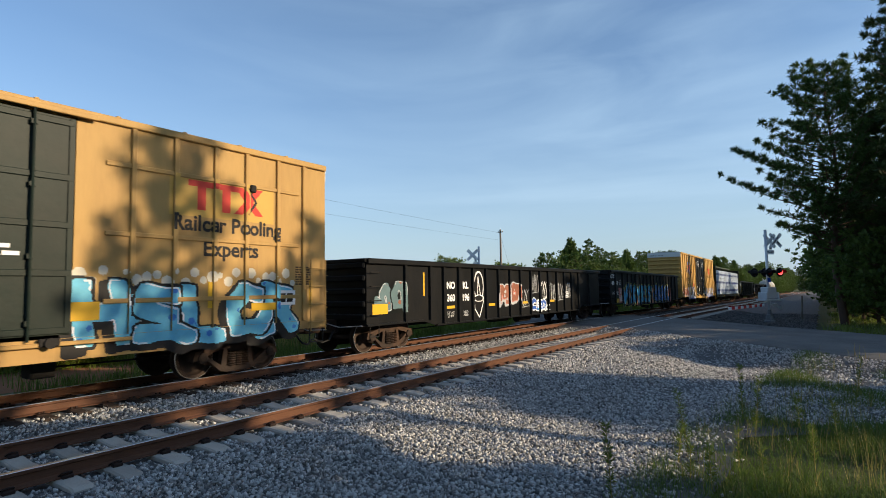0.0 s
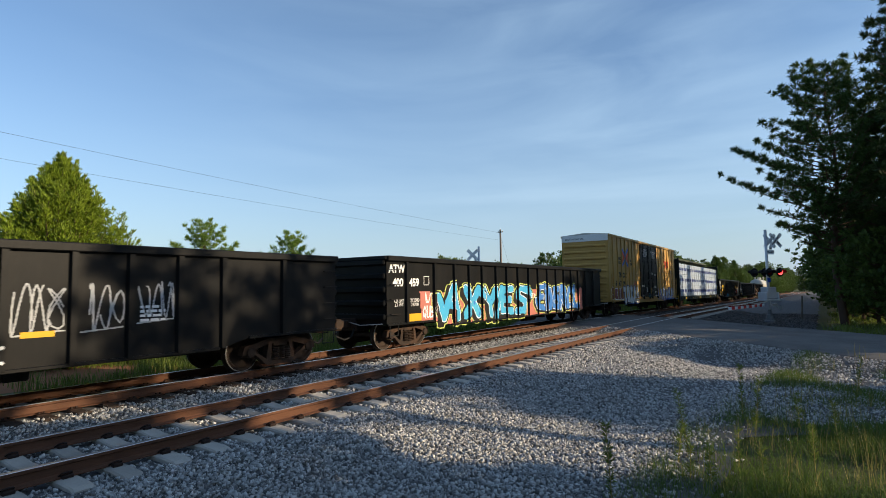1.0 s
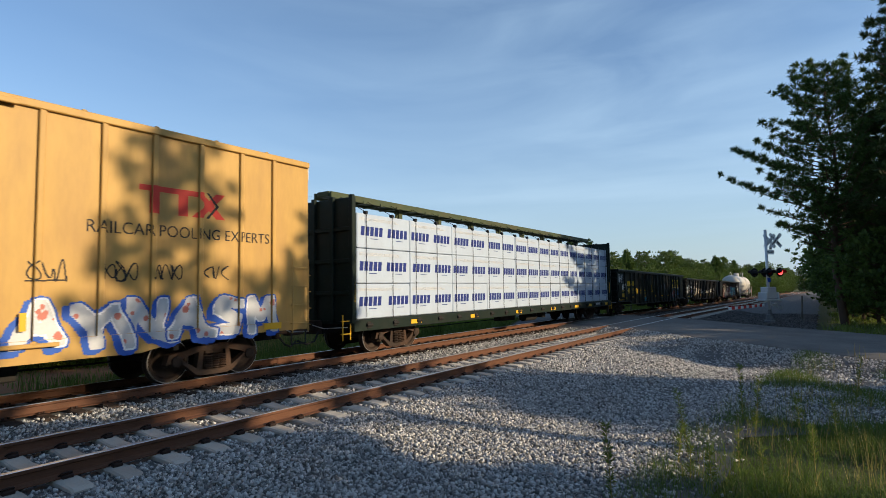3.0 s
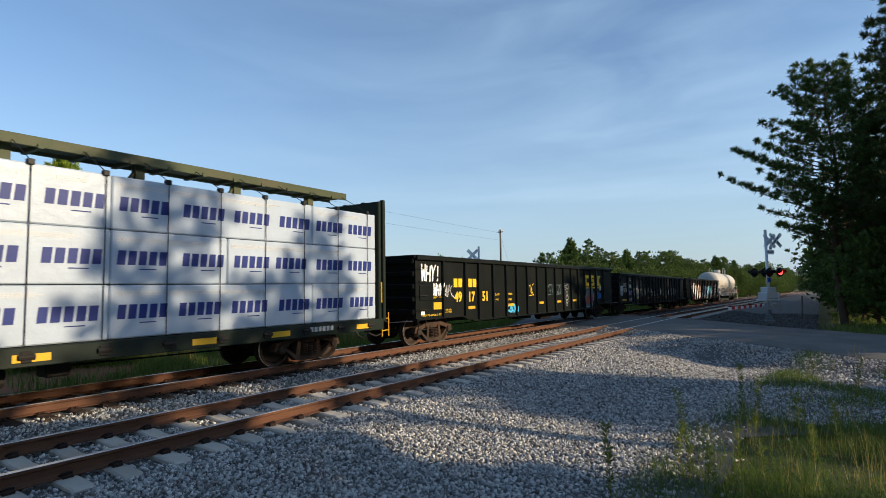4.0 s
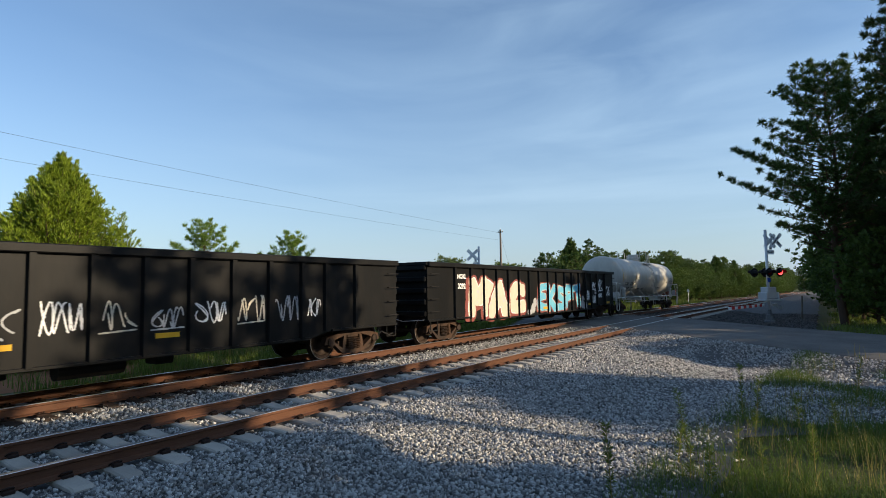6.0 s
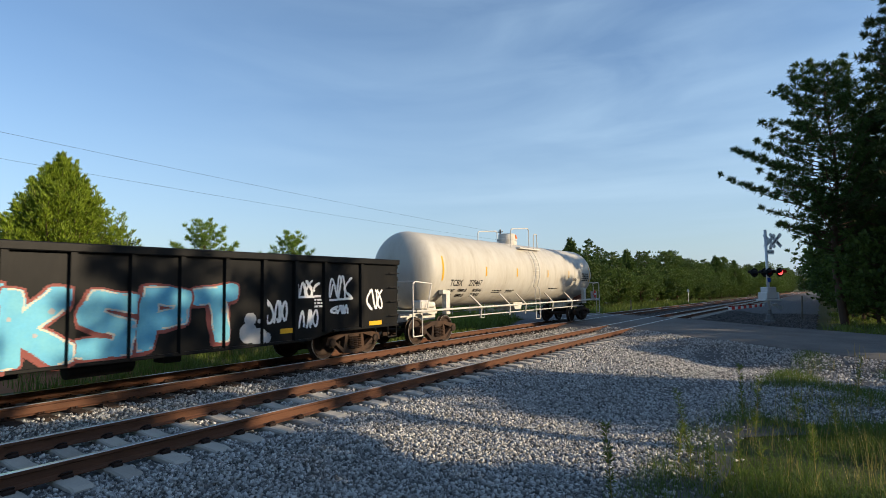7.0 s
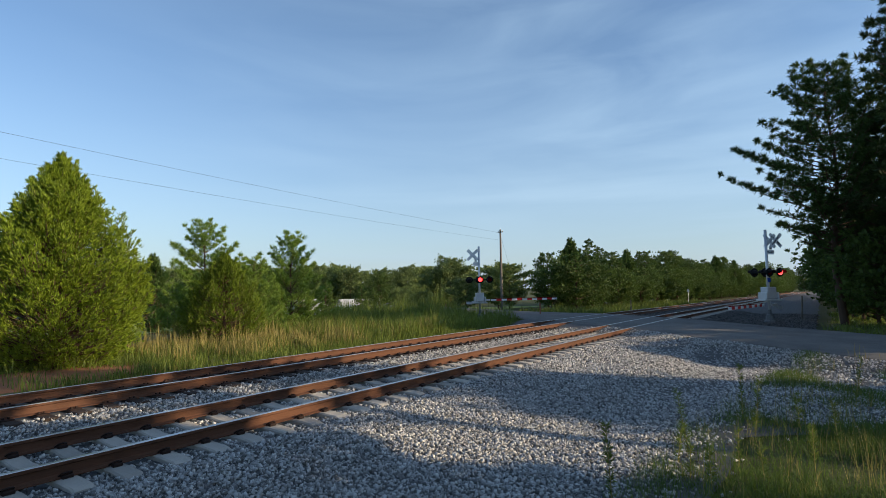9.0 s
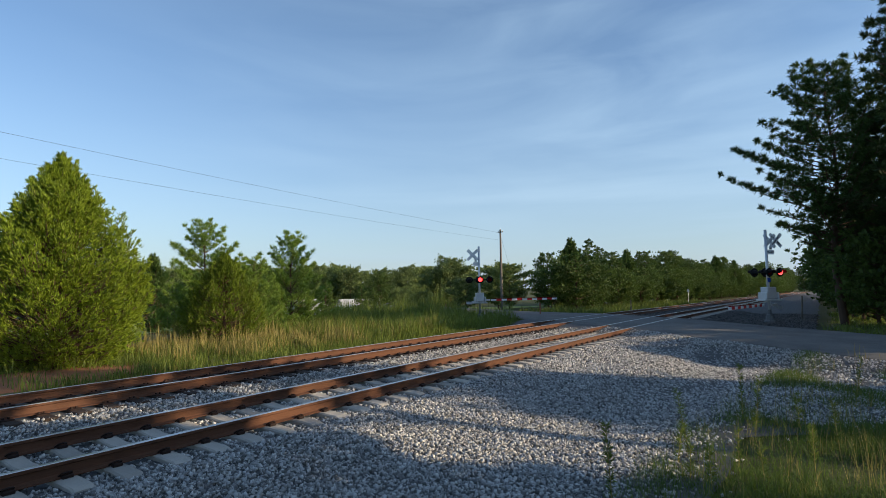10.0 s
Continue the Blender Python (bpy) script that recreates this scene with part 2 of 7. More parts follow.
L_GRASS = leaf_shader("green_grass_blades", (0.13, 0.18, 0.036), 0.7, 0.4)
L_SHORT = leaf_shader("short_verge_grass", (0.095, 0.15, 0.03), 0.7, 0.4)
L_DRY = leaf_shader("dry_grass_stalks", (0.30, 0.26, 0.09), 0.5, 0.3)


# ---- mesh helpers ----
def part(name, bm, mat, parent=None, label=""):
    me = bpy.data.meshes.new(name)
    bm.normal_update()
    bm.to_mesh(me)
    bm.free()
    for m in (mat if isinstance(mat, (list, tuple)) else [mat]):
        me.materials.append(m)
    ob = new(name, me)
    if parent is not None:
        ob.parent = parent
    if label:
        ob["label"] = label
    return ob


def share(ob, m, parent=None):
    o = new(ob.name.split(".")[0], ob.data)
    o.matrix_basis = m
    o.parent = parent if parent is not None else ob.parent
    return o


def holder(name, label, category, group="", kind=""):
    return tagged(new(name), label, category, group, kind)


def box(bm, x0, x1, y0, y1, z0, z1, bev=0.0):
    r = bmesh.ops.create_cube(bm, size=1, matrix=Matrix.Translation(((x0 + x1) / 2, (y0 + y1) / 2, (z0 + z1) / 2)) @ Matrix.Diagonal((abs(x1 - x0), abs(y1 - y0), abs(z1 - z0), 1)))
    if bev:
        es = list({e for v in r["verts"] for e in v.link_edges})
        bmesh.ops.bevel(bm, geom=es, offset=bev, segments=1, affect="EDGES", profile=0.5)
    return bm


def rod(bm, a, b, r, seg=8, r2=None):
    a, b = Vector(a), Vector(b)
    d = b - a
    m = Matrix.Translation((a + b) / 2) @ d.to_track_quat("Z", "Y").to_matrix().to_4x4()
    bmesh.ops.create_cone(bm, cap_ends=True, segments=seg, radius1=r, radius2=r if r2 is None else r2, depth=d.length, matrix=m)
    return bm


def chain(bm, pts, r, seg=6):
    for a, b in zip(pts, pts[1:]):
        rod(bm, a, b, r, seg)
    return bm


def prism(bm, pts, y0, y1):
    """Extrudes the outline pts (x, z) from y0 to y1."""
    a = [bm.verts.new((x, y0, z)) for x, z in pts]
    b = [bm.verts.new((x, y1, z)) for x, z in pts]
    bm.faces.new(a)
    bm.faces.new(b[::-1])
    n = len(pts)
    for i in range(n):
        bm.faces.new((a[i], b[i], b[(i + 1) % n], a[(i + 1) % n]))
    bmesh.ops.recalc_face_normals(bm, faces=bm.faces[:])
    return bm


def sweep_x(bm, pts, xs, z_of):
    """Extrudes the closed outline pts (y, z) along x through the stations xs."""
    rings = [[bm.verts.new((x, y, z + z_of(x))) for y, z in pts] for x in xs]
    n = len(pts)
    for r, s in zip(rings, rings[1:]):
        for i in range(n):
            bm.faces.new((r[i], r[(i + 1) % n], s[(i + 1) % n], s[i]))
    bm.faces.new(rings[0])
    bm.faces.new(rings[-1][::-1])
    bmesh.ops.recalc_face_normals(bm, faces=bm.faces[:])
    return bm


def lathe(bm, prof, seg, axis="X", caps=True):
    """Turns the profile (along, radius) about an axis."""
    rings = []
    for a, r in prof:
        ring = []
        for i in range(seg):
            t = 2 * math.pi * i / seg
            c, s = r * math.cos(t), r * math.sin(t)
            ring.append(bm.verts.new((a, c, s) if axis == "X" else (c, a, s) if axis == "Y" else (c, s, a)))
        rings.append(ring)
    for p, q in zip(rings, rings[1:]):
        for i in range(seg):
            bm.faces.new((p[i], p[(i + 1) % seg], q[(i + 1) % seg], q[i]))
    for ring in (rings[0], rings[-1]) if caps else ():
        if (ring[0].co - ring[seg // 2].co).length > 1e-4:
            bm.faces.new(ring)
    bmesh.ops.remove_doubles(bm, verts=bm.verts[:], dist=1e-5)
    bmesh.ops.recalc_face_normals(bm, faces=bm.faces[:])
    return bm


def smooth(ob, flag=True):
    ob.data.polygons.foreach_set("use_smooth", [flag] * len(ob.data.polygons))
    return ob


def raw(name, verts, faces_flat, per, mat, parent=None, kind="", label="", category=""):
    """A mesh from arrays; faces have per corners each."""
    me = bpy.data.meshes.new(name)
    n, f = len(verts), len(faces_flat) // per
    me.vertices.add(n)
    me.vertices.foreach_set("co", np.asarray(verts, dtype=np.float32).ravel())
    me.loops.add(f * per)
    me.loops.foreach_set("vertex_index", np.asarray(faces_flat, dtype=np.int32).ravel())
    me.polygons.add(f)
    me.polygons.foreach_set("loop_start", np.arange(0, f * per, per, dtype=np.int32))
    me.polygons.foreach_set("loop_total", np.full(f, per, dtype=np.int32))
    me.update(calc_edges=True)
    me.materials.append(mat)
    ob = new(name, me)
    if parent is not None:
        ob.parent = parent
    tagged(ob, label, category, "", kind)
    return ob


def lettering(parent, body, x, y, z, size, mat, name="lettering", align="CENTER", shear=0.0, bold=0.0, stretch=1.0, turn=0.0):
    cu = bpy.data.curves.new(name, "FONT")
    cu.body, cu.size, cu.extrude, cu.shear, cu.offset = body, size, 0.0012, shear, bold
    cu.align_x, cu.align_y, cu.space_line = align, "CENTER", 0.85
    cu.resolution_u = 4
    tmp = bpy.data.objects.new(name, cu)
    scene.collection.objects.link(tmp)
    me = bpy.data.meshes.new_from_object(tmp.evaluated_get(bpy.context.evaluated_depsgraph_get()))
    bpy.data.objects.remove(tmp)
    me.transform(Matrix.Diagonal((stretch, 1, 1, 1)))
    me.materials.clear()
    me.materials.append(mat)
    ob = new(name, me)
    ob.parent = parent
    ob.matrix_basis = pose(x, y - 0.004, z, 90, 0, turn)
    return ob


def bars(parent, name, rects, y, mat):
    """Flat painted bars (x0, x1, z0, z1) on the side y."""
    bm = bmesh.new()
    for x0, x1, z0, z1 in rects:
        box(bm, x0, x1, y - 0.006, y - 0.002, z0, z1)
    return part(name, bm, mat, parent)


def small_print(parent, x, z, w, rows, h, y, mat, rng):
    rects = []
    for i in range(rows):
        x0 = x
        while x0 < x + w * rng.uniform(0.7, 1.0):
            l = rng.uniform(0.5, 2.0) * h * 1.8
            rects.append((x0, min(x0 + l, x + w), z - i * h * 1.7, z - i * h * 1.7 + h))
            x0 += l + h * 0.7
    return bars(parent, "stencil_line", rects, y, mat)


# ---- spray paint laid over a ribbed side ----
STROKES = {
    "a": [[(0, 0), (0.5, 1), (1, 0)], [(0.2, 0.4), (0.8, 0.4)]],
    "k": [[(0, 0), (0.05, 1)], [(0.9, 1), (0.1, 0.45), (1, 0)]],
    "e": [[(1, 0.95), (0.1, 0.9), (0.05, 0.05), (1, 0)], [(0.1, 0.5), (0.8, 0.5)]],
    "s": [[(1, 0.9), (0.3, 1), (0.05, 0.7), (0.9, 0.4), (0.8, 0.05), (0, 0.05)]],
    "n": [[(0, 0), (0.08, 1), (0.85, 0.05), (1, 1)]],
    "r": [[(0, 0), (0.05, 1), (0.9, 0.85), (0.7, 0.5), (0.1, 0.5)], [(0.4, 0.5), (1, 0)]],
    "t": [[(0, 0.92), (1, 1)], [(0.5, 0.95), (0.55, 0)]],
    "o": [[(0.5, 1), (0.05, 0.6), (0.2, 0.05), (0.8, 0.05), (0.95, 0.6), (0.5, 1)]],
    "d": [[(0.05, 0), (0, 1), (0.8, 0.85), (1, 0.4), (0.7, 0.02), (0.05, 0)]],
    "y": [[(0, 1), (0.45, 0.5), (1, 1)], [(0.45, 0.5), (0.5, 0)]],
    "m": [[(0, 0), (0.1, 1), (0.5, 0.4), (0.9, 1), (1, 0)]],
    "c": [[(1, 0.85), (0.5, 1), (0.05, 0.6), (0.2, 0.05), (1, 0.1)]],
    "b": [[(0, 0), (0, 1), (0.8, 0.9), (0.75, 0.6), (0.1, 0.52), (0.95, 0.4), (0.85, 0.05), (0, 0)]],
    "f": [[(0, 0), (0.05, 0.95), (1, 1)], [(0.05, 0.5), (0.7, 0.55)]],
    "g": [[(1, 0.9), (0.4, 1), (0.02, 0.5), (0.3, 0), (0.95, 0.1), (0.95, 0.45), (0.55, 0.45)]],
    "h": [[(0, 0), (0.05, 1)], [(0.95, 1), (1, 0)], [(0.02, 0.5), (0.97, 0.52)]],
    "i": [[(0.5, 0), (0.5, 1)]],
    "l": [[(0.1, 1), (0.05, 0.05), (0.95, 0)]],
    "p": [[(0, 0), (0.05, 1), (0.9, 0.9), (0.85, 0.5), (0.1, 0.42)]],
    "q": [[(0.5, 1), (0.05, 0.6), (0.2, 0.1), (0.8, 0.1), (0.95, 0.6), (0.5, 1)], [(0.6, 0.3), (1, -0.1)]],
    "u": [[(0, 1), (0.08, 0.1), (0.5, 0), (0.92, 0.1), (1, 1)]],
    "v": [[(0, 1), (0.5, 0), (1, 1)]],
    "w": [[(0, 1), (0.2, 0), (0.5, 0.65), (0.8, 0), (1, 1)]],
    "x": [[(0, 0), (1, 1)], [(0, 1), (1, 0)]],
    "!": [[(0.5, 1), (0.5, 0.35)], [(0.5, 0.08), (0.5, 0)]],
}


def dist_to(px, pz, line):
    d = np.full(px.shape, 1e9)
    for (ax, az), (bx, bz) in zip(line, line[1:]):
        vx, vz = bx - ax, bz - az
        t = np.clip(((px - ax) * vx + (pz - az) * vz) / (vx * vx + vz * vz + 1e-9), 0, 1)
        d = np.minimum(d, np.hypot(px - ax - t * vx, pz - az - t * vz))
    return d


def spray(parent, name, x0, x1, z0, z1, paint, face, mats, cell=0.025, label=""):
    """Lays the colour indices paint(px, pz) (0 = none) as a thin skin that follows the side face(x)."""
    nx, nz = int((x1 - x0) / cell), int((z1 - z0) / cell)
    xs, zs = x0 + (np.arange(nx) + 0.5) * cell, z0 + (np.arange(nz) + 0.5) * cell
    px, pz = np.meshgrid(xs, zs)
    idx = paint(px, pz)
    verts, faces, mat = [], [], []
    for j in range(nz):
        i = 0
        row = idx[j]
        ys = [face(x, zs[j]) for x in xs]
        while i < nx:
            k = i
            while k + 1 < nx and row[k + 1] == row[i] and ys[k + 1] == ys[i]:
                k += 1
            if row[i]:
                y, a, b = ys[i] - 0.005, xs[i] - cell / 2, xs[k] + cell / 2
                c, d = zs[j] - cell / 2, zs[j] + cell / 2
                n = len(verts)
                verts += [(a, y, c), (b, y, c), (b, y, d), (a, y, d)]
                faces += [n, n + 1, n + 2, n + 3]
                mat.append(row[i] - 1)
            i = k + 1
    ob = raw(name, verts, faces, 4, mats[0], parent, label=label)
    for m in mats[1:]:
        ob.data.materials.append(m)
    ob.data.polygons.foreach_set("material_index", np.array(mat, dtype=np.int32))
    return ob


def nib_dist(px, pz, line):
    """Distance to a line as a square nib draws it, with its corners a little rounded."""
    d = np.full(px.shape, 1e9)
    for (ax, az), (bx, bz) in zip(line, line[1:]):
        n = max(2, int(math.hypot(bx - ax, bz - az) / 0.05))
        for i in range(n + 1):
            u, v = np.abs(px - ax - (bx - ax) * i / n), np.abs(pz - az - (bz - az) * i / n)
            d = np.minimum(d, 0.65 * np.maximum(u, v) + 0.35 * np.hypot(u, v))
    return d


def block_piece(parent, word, x0, x1, z0, z1, face, fill, line, extra, glint, rng, thick=0.15, cell=0.018, label="", back=None, ol=0.05, drop=0.09, wild=0.5):
    """Big outlined letters side by side: 1 fill, 2 outline and block shadow, 3 spots, 4 glints, 5 backing."""
    w, h = (x1 - x0) / len(word), z1 - z0
    glyphs = []
    for i, ch in enumerate(word):
        lean, dz, sc = rng.uniform(-0.10, 0.10), rng.uniform(-0.05, 0.05) * h, rng.uniform(0.88, 1.02)
        lines = list(STROKES[ch])
        if rng.random() < wild:
            # a pointed flourish off a foot or shoulder of the letter
            q = rng.choice([0.0, 1.0])
            lines.append([(q, rng.choice([0.05, 0.95])), (q + (0.42 if q else -0.42), rng.choice([-0.1, 0.35, 0.7]))])
        glyphs.append([[(x0 + w * (i + 0.16 + 0.70 * u) + lean * (v - 0.5) * h, z0 + thick + dz + v * (h - 2 * thick) * sc) for u, v in ln] for ln in lines])
    spots = [(rng.uniform(x0, x1), rng.uniform(z0, z1), rng.uniform(0.03, 0.075)) for _ in range(int(6 * (x1 - x0)))]
    ph = rng.uniform(0, 6)

    def paint(px, pz):
        out = np.zeros(px.shape, dtype=np.int32)
        wob = 0.014 * np.sin(px * 9 + ph) + 0.012 * np.sin(pz * 13 + px * 4)
        near, shade = [], []
        for gl in glyphs:
            near.append(np.min([nib_dist(px, pz, ln) for ln in gl], axis=0) + wob)
            shade.append(np.min([nib_dist(px + drop, pz + drop * 0.6, ln) for ln in gl], axis=0) + wob)
        al = np.minimum(np.min(near, axis=0), np.min(shade, axis=0))
        if back:
            out[al < thick + ol + 0.032] = 5
        out[al < thick + ol] = 2
        for k in (list(range(0, len(glyphs), 2)) + list(range(1, len(glyphs), 2))):
            d = near[k]
            out[d < thick + ol] = 2
            out[d < thick] = 1
            for sx, sz, r in spots:
                out[(d < thick - 0.02) & (np.hypot(px - sx, pz - sz) < r)] = 3
            out[(d > thick - 0.035) & (d < thick - 0.006) & (np.sin(px * 5 + pz * 3 + ph + k) > 0.0)] = 4
        return out

    return spray(parent, "graffiti", x0 - 0.6, x1 + 0.6, z0 - 0.3, z1 + 0.3, paint, face, [fill, line, extra, glint, back or line], cell, label)


def tag(parent, words, x0, x1, z0, z1, face, mat, rng, width=0.018, label="sprayed word", cell=0.011):
    """Words written in one thin sprayed line, row under row."""
    rows, lines = words.split("/"), []
    hh = (z1 - z0) / len(rows)
    for j, wd in enumerate(rows):
        step, zb = (x1 - x0) / len(wd), z1 - hh * (j + 1)
        for i, ch in enumerate(wd):
            if ch == " ":
                continue
            lean, up, sc = rng.uniform(0.0, 0.16), rng.uniform(-0.05, 0.05) * hh, rng.uniform(0.7, 0.88)
            for ln in STROKES[ch]:
                lines.append([(x0 + step * (i + 0.10 + 0.78 * u) + lean * (v - 0.5) * hh, zb + up + v * hh * sc) for u, v in ln])

    def paint(px, pz):
        d = np.min([dist_to(px, pz, ln) for ln in lines], axis=0)
        return (d + 0.004 * np.sin(px * 40) < width).astype(np.int32)

    return spray(parent, "graffiti_tag", x0 - 0.12, x1 + 0.12, z0 - 0.08, z1 + 0.08, paint, face, [mat], cell, label)


def scribble(parent, x0, x1, z0, z1, face, mat, rng, width=0.022, loops=4, cell=0.012, label=""):
    """A one-colour sprayed tag: looping strokes in a row."""
    lines = []
    w, h = x1 - x0, z1 - z0
    for i in range(loops):
        cx, pts = x0 + w * (i + 0.5) / loops, []
        a, b, f = rng.uniform(0.35, 0.6) * w / loops, rng.uniform(0.3, 0.48) * h, rng.uniform(0, 6)
        k1, k2 = rng.choice([(1, 2), (2, 1), (1, 3), (3, 2), (2, 3)])
        span = rng.uniform(2.6, 5.4)
        for j in range(19):
            t = f + span * j / 18
            pts.append((cx + a * math.sin(k1 * t), z0 + h / 2 + b * math.sin(k2 * t + 0.7)))
        lines.append(pts)
    if rng.random() < 0.5:
        lines.append([(x0, z0 + 0.02), (x1, z0 + 0.08 * h)])

    def paint(px, pz):
        d = np.full(px.shape, 1e9)
        for ln in lines:
            d = np.minimum(d, dist_to(px, pz, ln))
        return (d < width).astype(np.int32)

    return spray(parent, "graffiti_tag", x0 - 0.1, x1 + 0.1, z0 - 0.1, z1 + 0.1, paint, face, [mat], cell, label)


def painted_words(parent, body, x, z, size, mat, face, **how):
    """Lettering sprayed over ribs: the letters are laid on the side face(x, z)."""
    ob = lettering(parent, body, 0, 0, 0, size, mat, **how)
    me = ob.data
    me.calc_loop_triangles()
    co = [v.co.copy() for v in me.vertices]
    tris = [[(co[i].x + x, co[i].y + z) for i in t.vertices] for t in me.loop_triangles if t.normal.z > 0.5]
    bpy.data.objects.remove(ob)
    xs, zs = [q[0] for t in tris for q in t], [q[1] for t in tris for q in t]

    def paint(px, pz):
        out = np.zeros(px.shape, dtype=np.int32)
        c = px[0, 1] - px[0, 0]
        for (ax, az), (bx, bz), (cx_, cz_) in tris:
            i0, i1 = max(0, int((min(ax, bx, cx_) - px[0, 0]) / c)), int((max(ax, bx, cx_) - px[0, 0]) / c) + 2
            j0, j1 = max(0, int((min(az, bz, cz_) - pz[0, 0]) / c)), int((max(az, bz, cz_) - pz[0, 0]) / c) + 2
            u, v = px[j0:j1, i0:i1], pz[j0:j1, i0:i1]
            e1 = (bx - ax) * (v - az) - (bz - az) * (u - ax)
            e2 = (cx_ - bx) * (v - bz) - (cz_ - bz) * (u - bx)
            e3 = (ax - cx_) * (v - cz_) - (az - cz_) * (u - cx_)
            out[j0:j1, i0:i1][(e1 >= 0) & (e2 >= 0) & (e3 >= 0)] = 1
        return out

    return spray(parent, "lettering", min(xs) - 0.05, max(xs) + 0.05, min(zs) - 0.05, max(zs) + 0.05, paint, lambda a, d=9.0: face(a, d) - 0.002, [mat], 0.011)


# ---- ground, ballast, road ----
def grade(x):
    """Height of the rails: level, then falling gently beyond the crossing."""
    if x < 18:
        return 0.0
    if x < 44:
        u = (x - 18) / 26
        return -0.10 * u * u
    return -0.10 - 0.0095 * (min(x, 420) - 44) - 0.02 * (1 - math.exp(-(min(x, 420) - 44) / 15))


def lump(x, y, s, k=0.0):
    return noise.noise(Vector((x * s, y * s, k)))


ROAD_A, ROAD_B, ROAD_SLOPE = 20.35, 30.2, 0.80  # the road's two edges at y = 0, and its slant


def ground_z(x, y):
    g = grade(x)
    if y < 6.6:
        u = min(1, max(0, (6.6 - y) / 2.2))
        z = -0.25 - 0.27 * u * u * (3 - 2 * u) + 0.05 * lump(x, y, 0.5) * min(1, u * 2)
        z += 0.24 * math.exp(-((x - 15.5) / 4.0) ** 2 - ((y - 4.4) / 1.1) ** 2) - 0.12 * math.exp(-((x - 19.5) / 2.0) ** 2 - ((y - 2.6) / 1.2) ** 2)
        z += 0.09 * math.exp(-((x - 9) / 2.5) ** 2 - ((y - 4.8) / 0.9) ** 2)
    elif y < 13.9:
        z = -0.255 if y < 10.3 else -0.235
    else:
        u = min(1, (y - 13.9) / 2.4)
        z = -0.235 - 0.33 * u * u * (3 - 2 * u) + 0.06 * lump(x, y, 0.3) * u
    # level with the road at the crossing
    e = max(0, ROAD_A + ROAD_SLOPE * y - x, x - ROAD_B - ROAD_SLOPE * y)
    if e < 3:
        s = 1 - e / 3
        s = s * s * (3 - 2 * s)
        z = z * (1 - s) + (road_z(x, y) - g - 0.06) * s
    if y > 34:
        z -= 0.055 * min(y - 34, 46) * min(1, max(0, (110 - x) / 40))
    return g + z


def road_z(x, y):
    d = max(0, 6.3 - y, y - 14.5)
    return grade(x) - 0.012 - 0.22 * (1 - math.exp(-d / 6.0))


def sheet(name, xs, ys, zf, mat, label, category, drop=0.0):
    nx, ny = len(xs), len(ys)
    verts = [(x, y, zf(x, y) - drop) for y in ys for x in xs]
    faces = [i for j in range(ny - 1) for k in range(nx - 1) for i in (j * nx + k, j * nx + k + 1, (j + 1) * nx + k + 1, (j + 1) * nx + k)]
    ob = raw(name, verts, faces, 4, mat, None, "structure", label, category)
    return smooth(ob)


def steps(*spans):
    out = []
    for a, b, s in spans:
        n = max(1, round((b - a) / s))
        out += [a + (b - a) * i / n for i in range(n)]
    return out + [spans[-1][1]]


GX = steps((-2500, -200, 300), (-200, -10, 20), (-10, 60, 0.6), (60, 160, 4), (160, 420, 20), (420, 2500, 300))
GY = steps((-2500, -200, 300), (-200, -10, 15), (-10, 30, 0.6), (30, 80, 4), (80, 300, 20), (300, 2500, 300))
sheet("ground", GX, GY, ground_z, M_GROUND, "rough grass and clay ground beside the railway", "ground", 0.035)


def verge(x):
    """Where the gravel ends and the grass begins."""
    return 2.15 - 0.05 * (x - 6) + 0.35 * lump(x, 0, 0.35, 3) - 0.09 * max(0, x - 12)


def bed():
    xs = steps((-30, 60, 0.4), (60, 150, 3), (150, 420, 15))
    rows = [0.0, 0.1, 0.2, 0.32, 0.44, 0.56, 0.68, 0.8, 0.9, 1.0]
    low = lambda x: verge(min(x, 22)) - 0.9 - 5.5 * min(1, max(0, (x - 10) / 5)) if x < 29 else 0.4 + 0.5 * lump(x, 0, 0.4, 5)
    ys_of = lambda x: [low(x) + (6.6 - low(x)) * r for r in rows] + [7.4, 8.2, 9.0, 10.0, 11.0, 12.3, 13.2, 13.9, 14.5, 15.2, 16.0]
    cols = [ys_of(x) for x in xs]
    n = len(cols[0])
    verts = [(x, y, ground_z(x, y)) for x, c in zip(xs, cols) for y in c]
    faces = [i for a in range(len(xs) - 1) for b in range(n - 1) for i in (a * n + b, (a + 1) * n + b, (a + 1) * n + b + 1, a * n + b + 1)]
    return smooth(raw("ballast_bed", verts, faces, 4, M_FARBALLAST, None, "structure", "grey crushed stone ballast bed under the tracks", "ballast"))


bed()


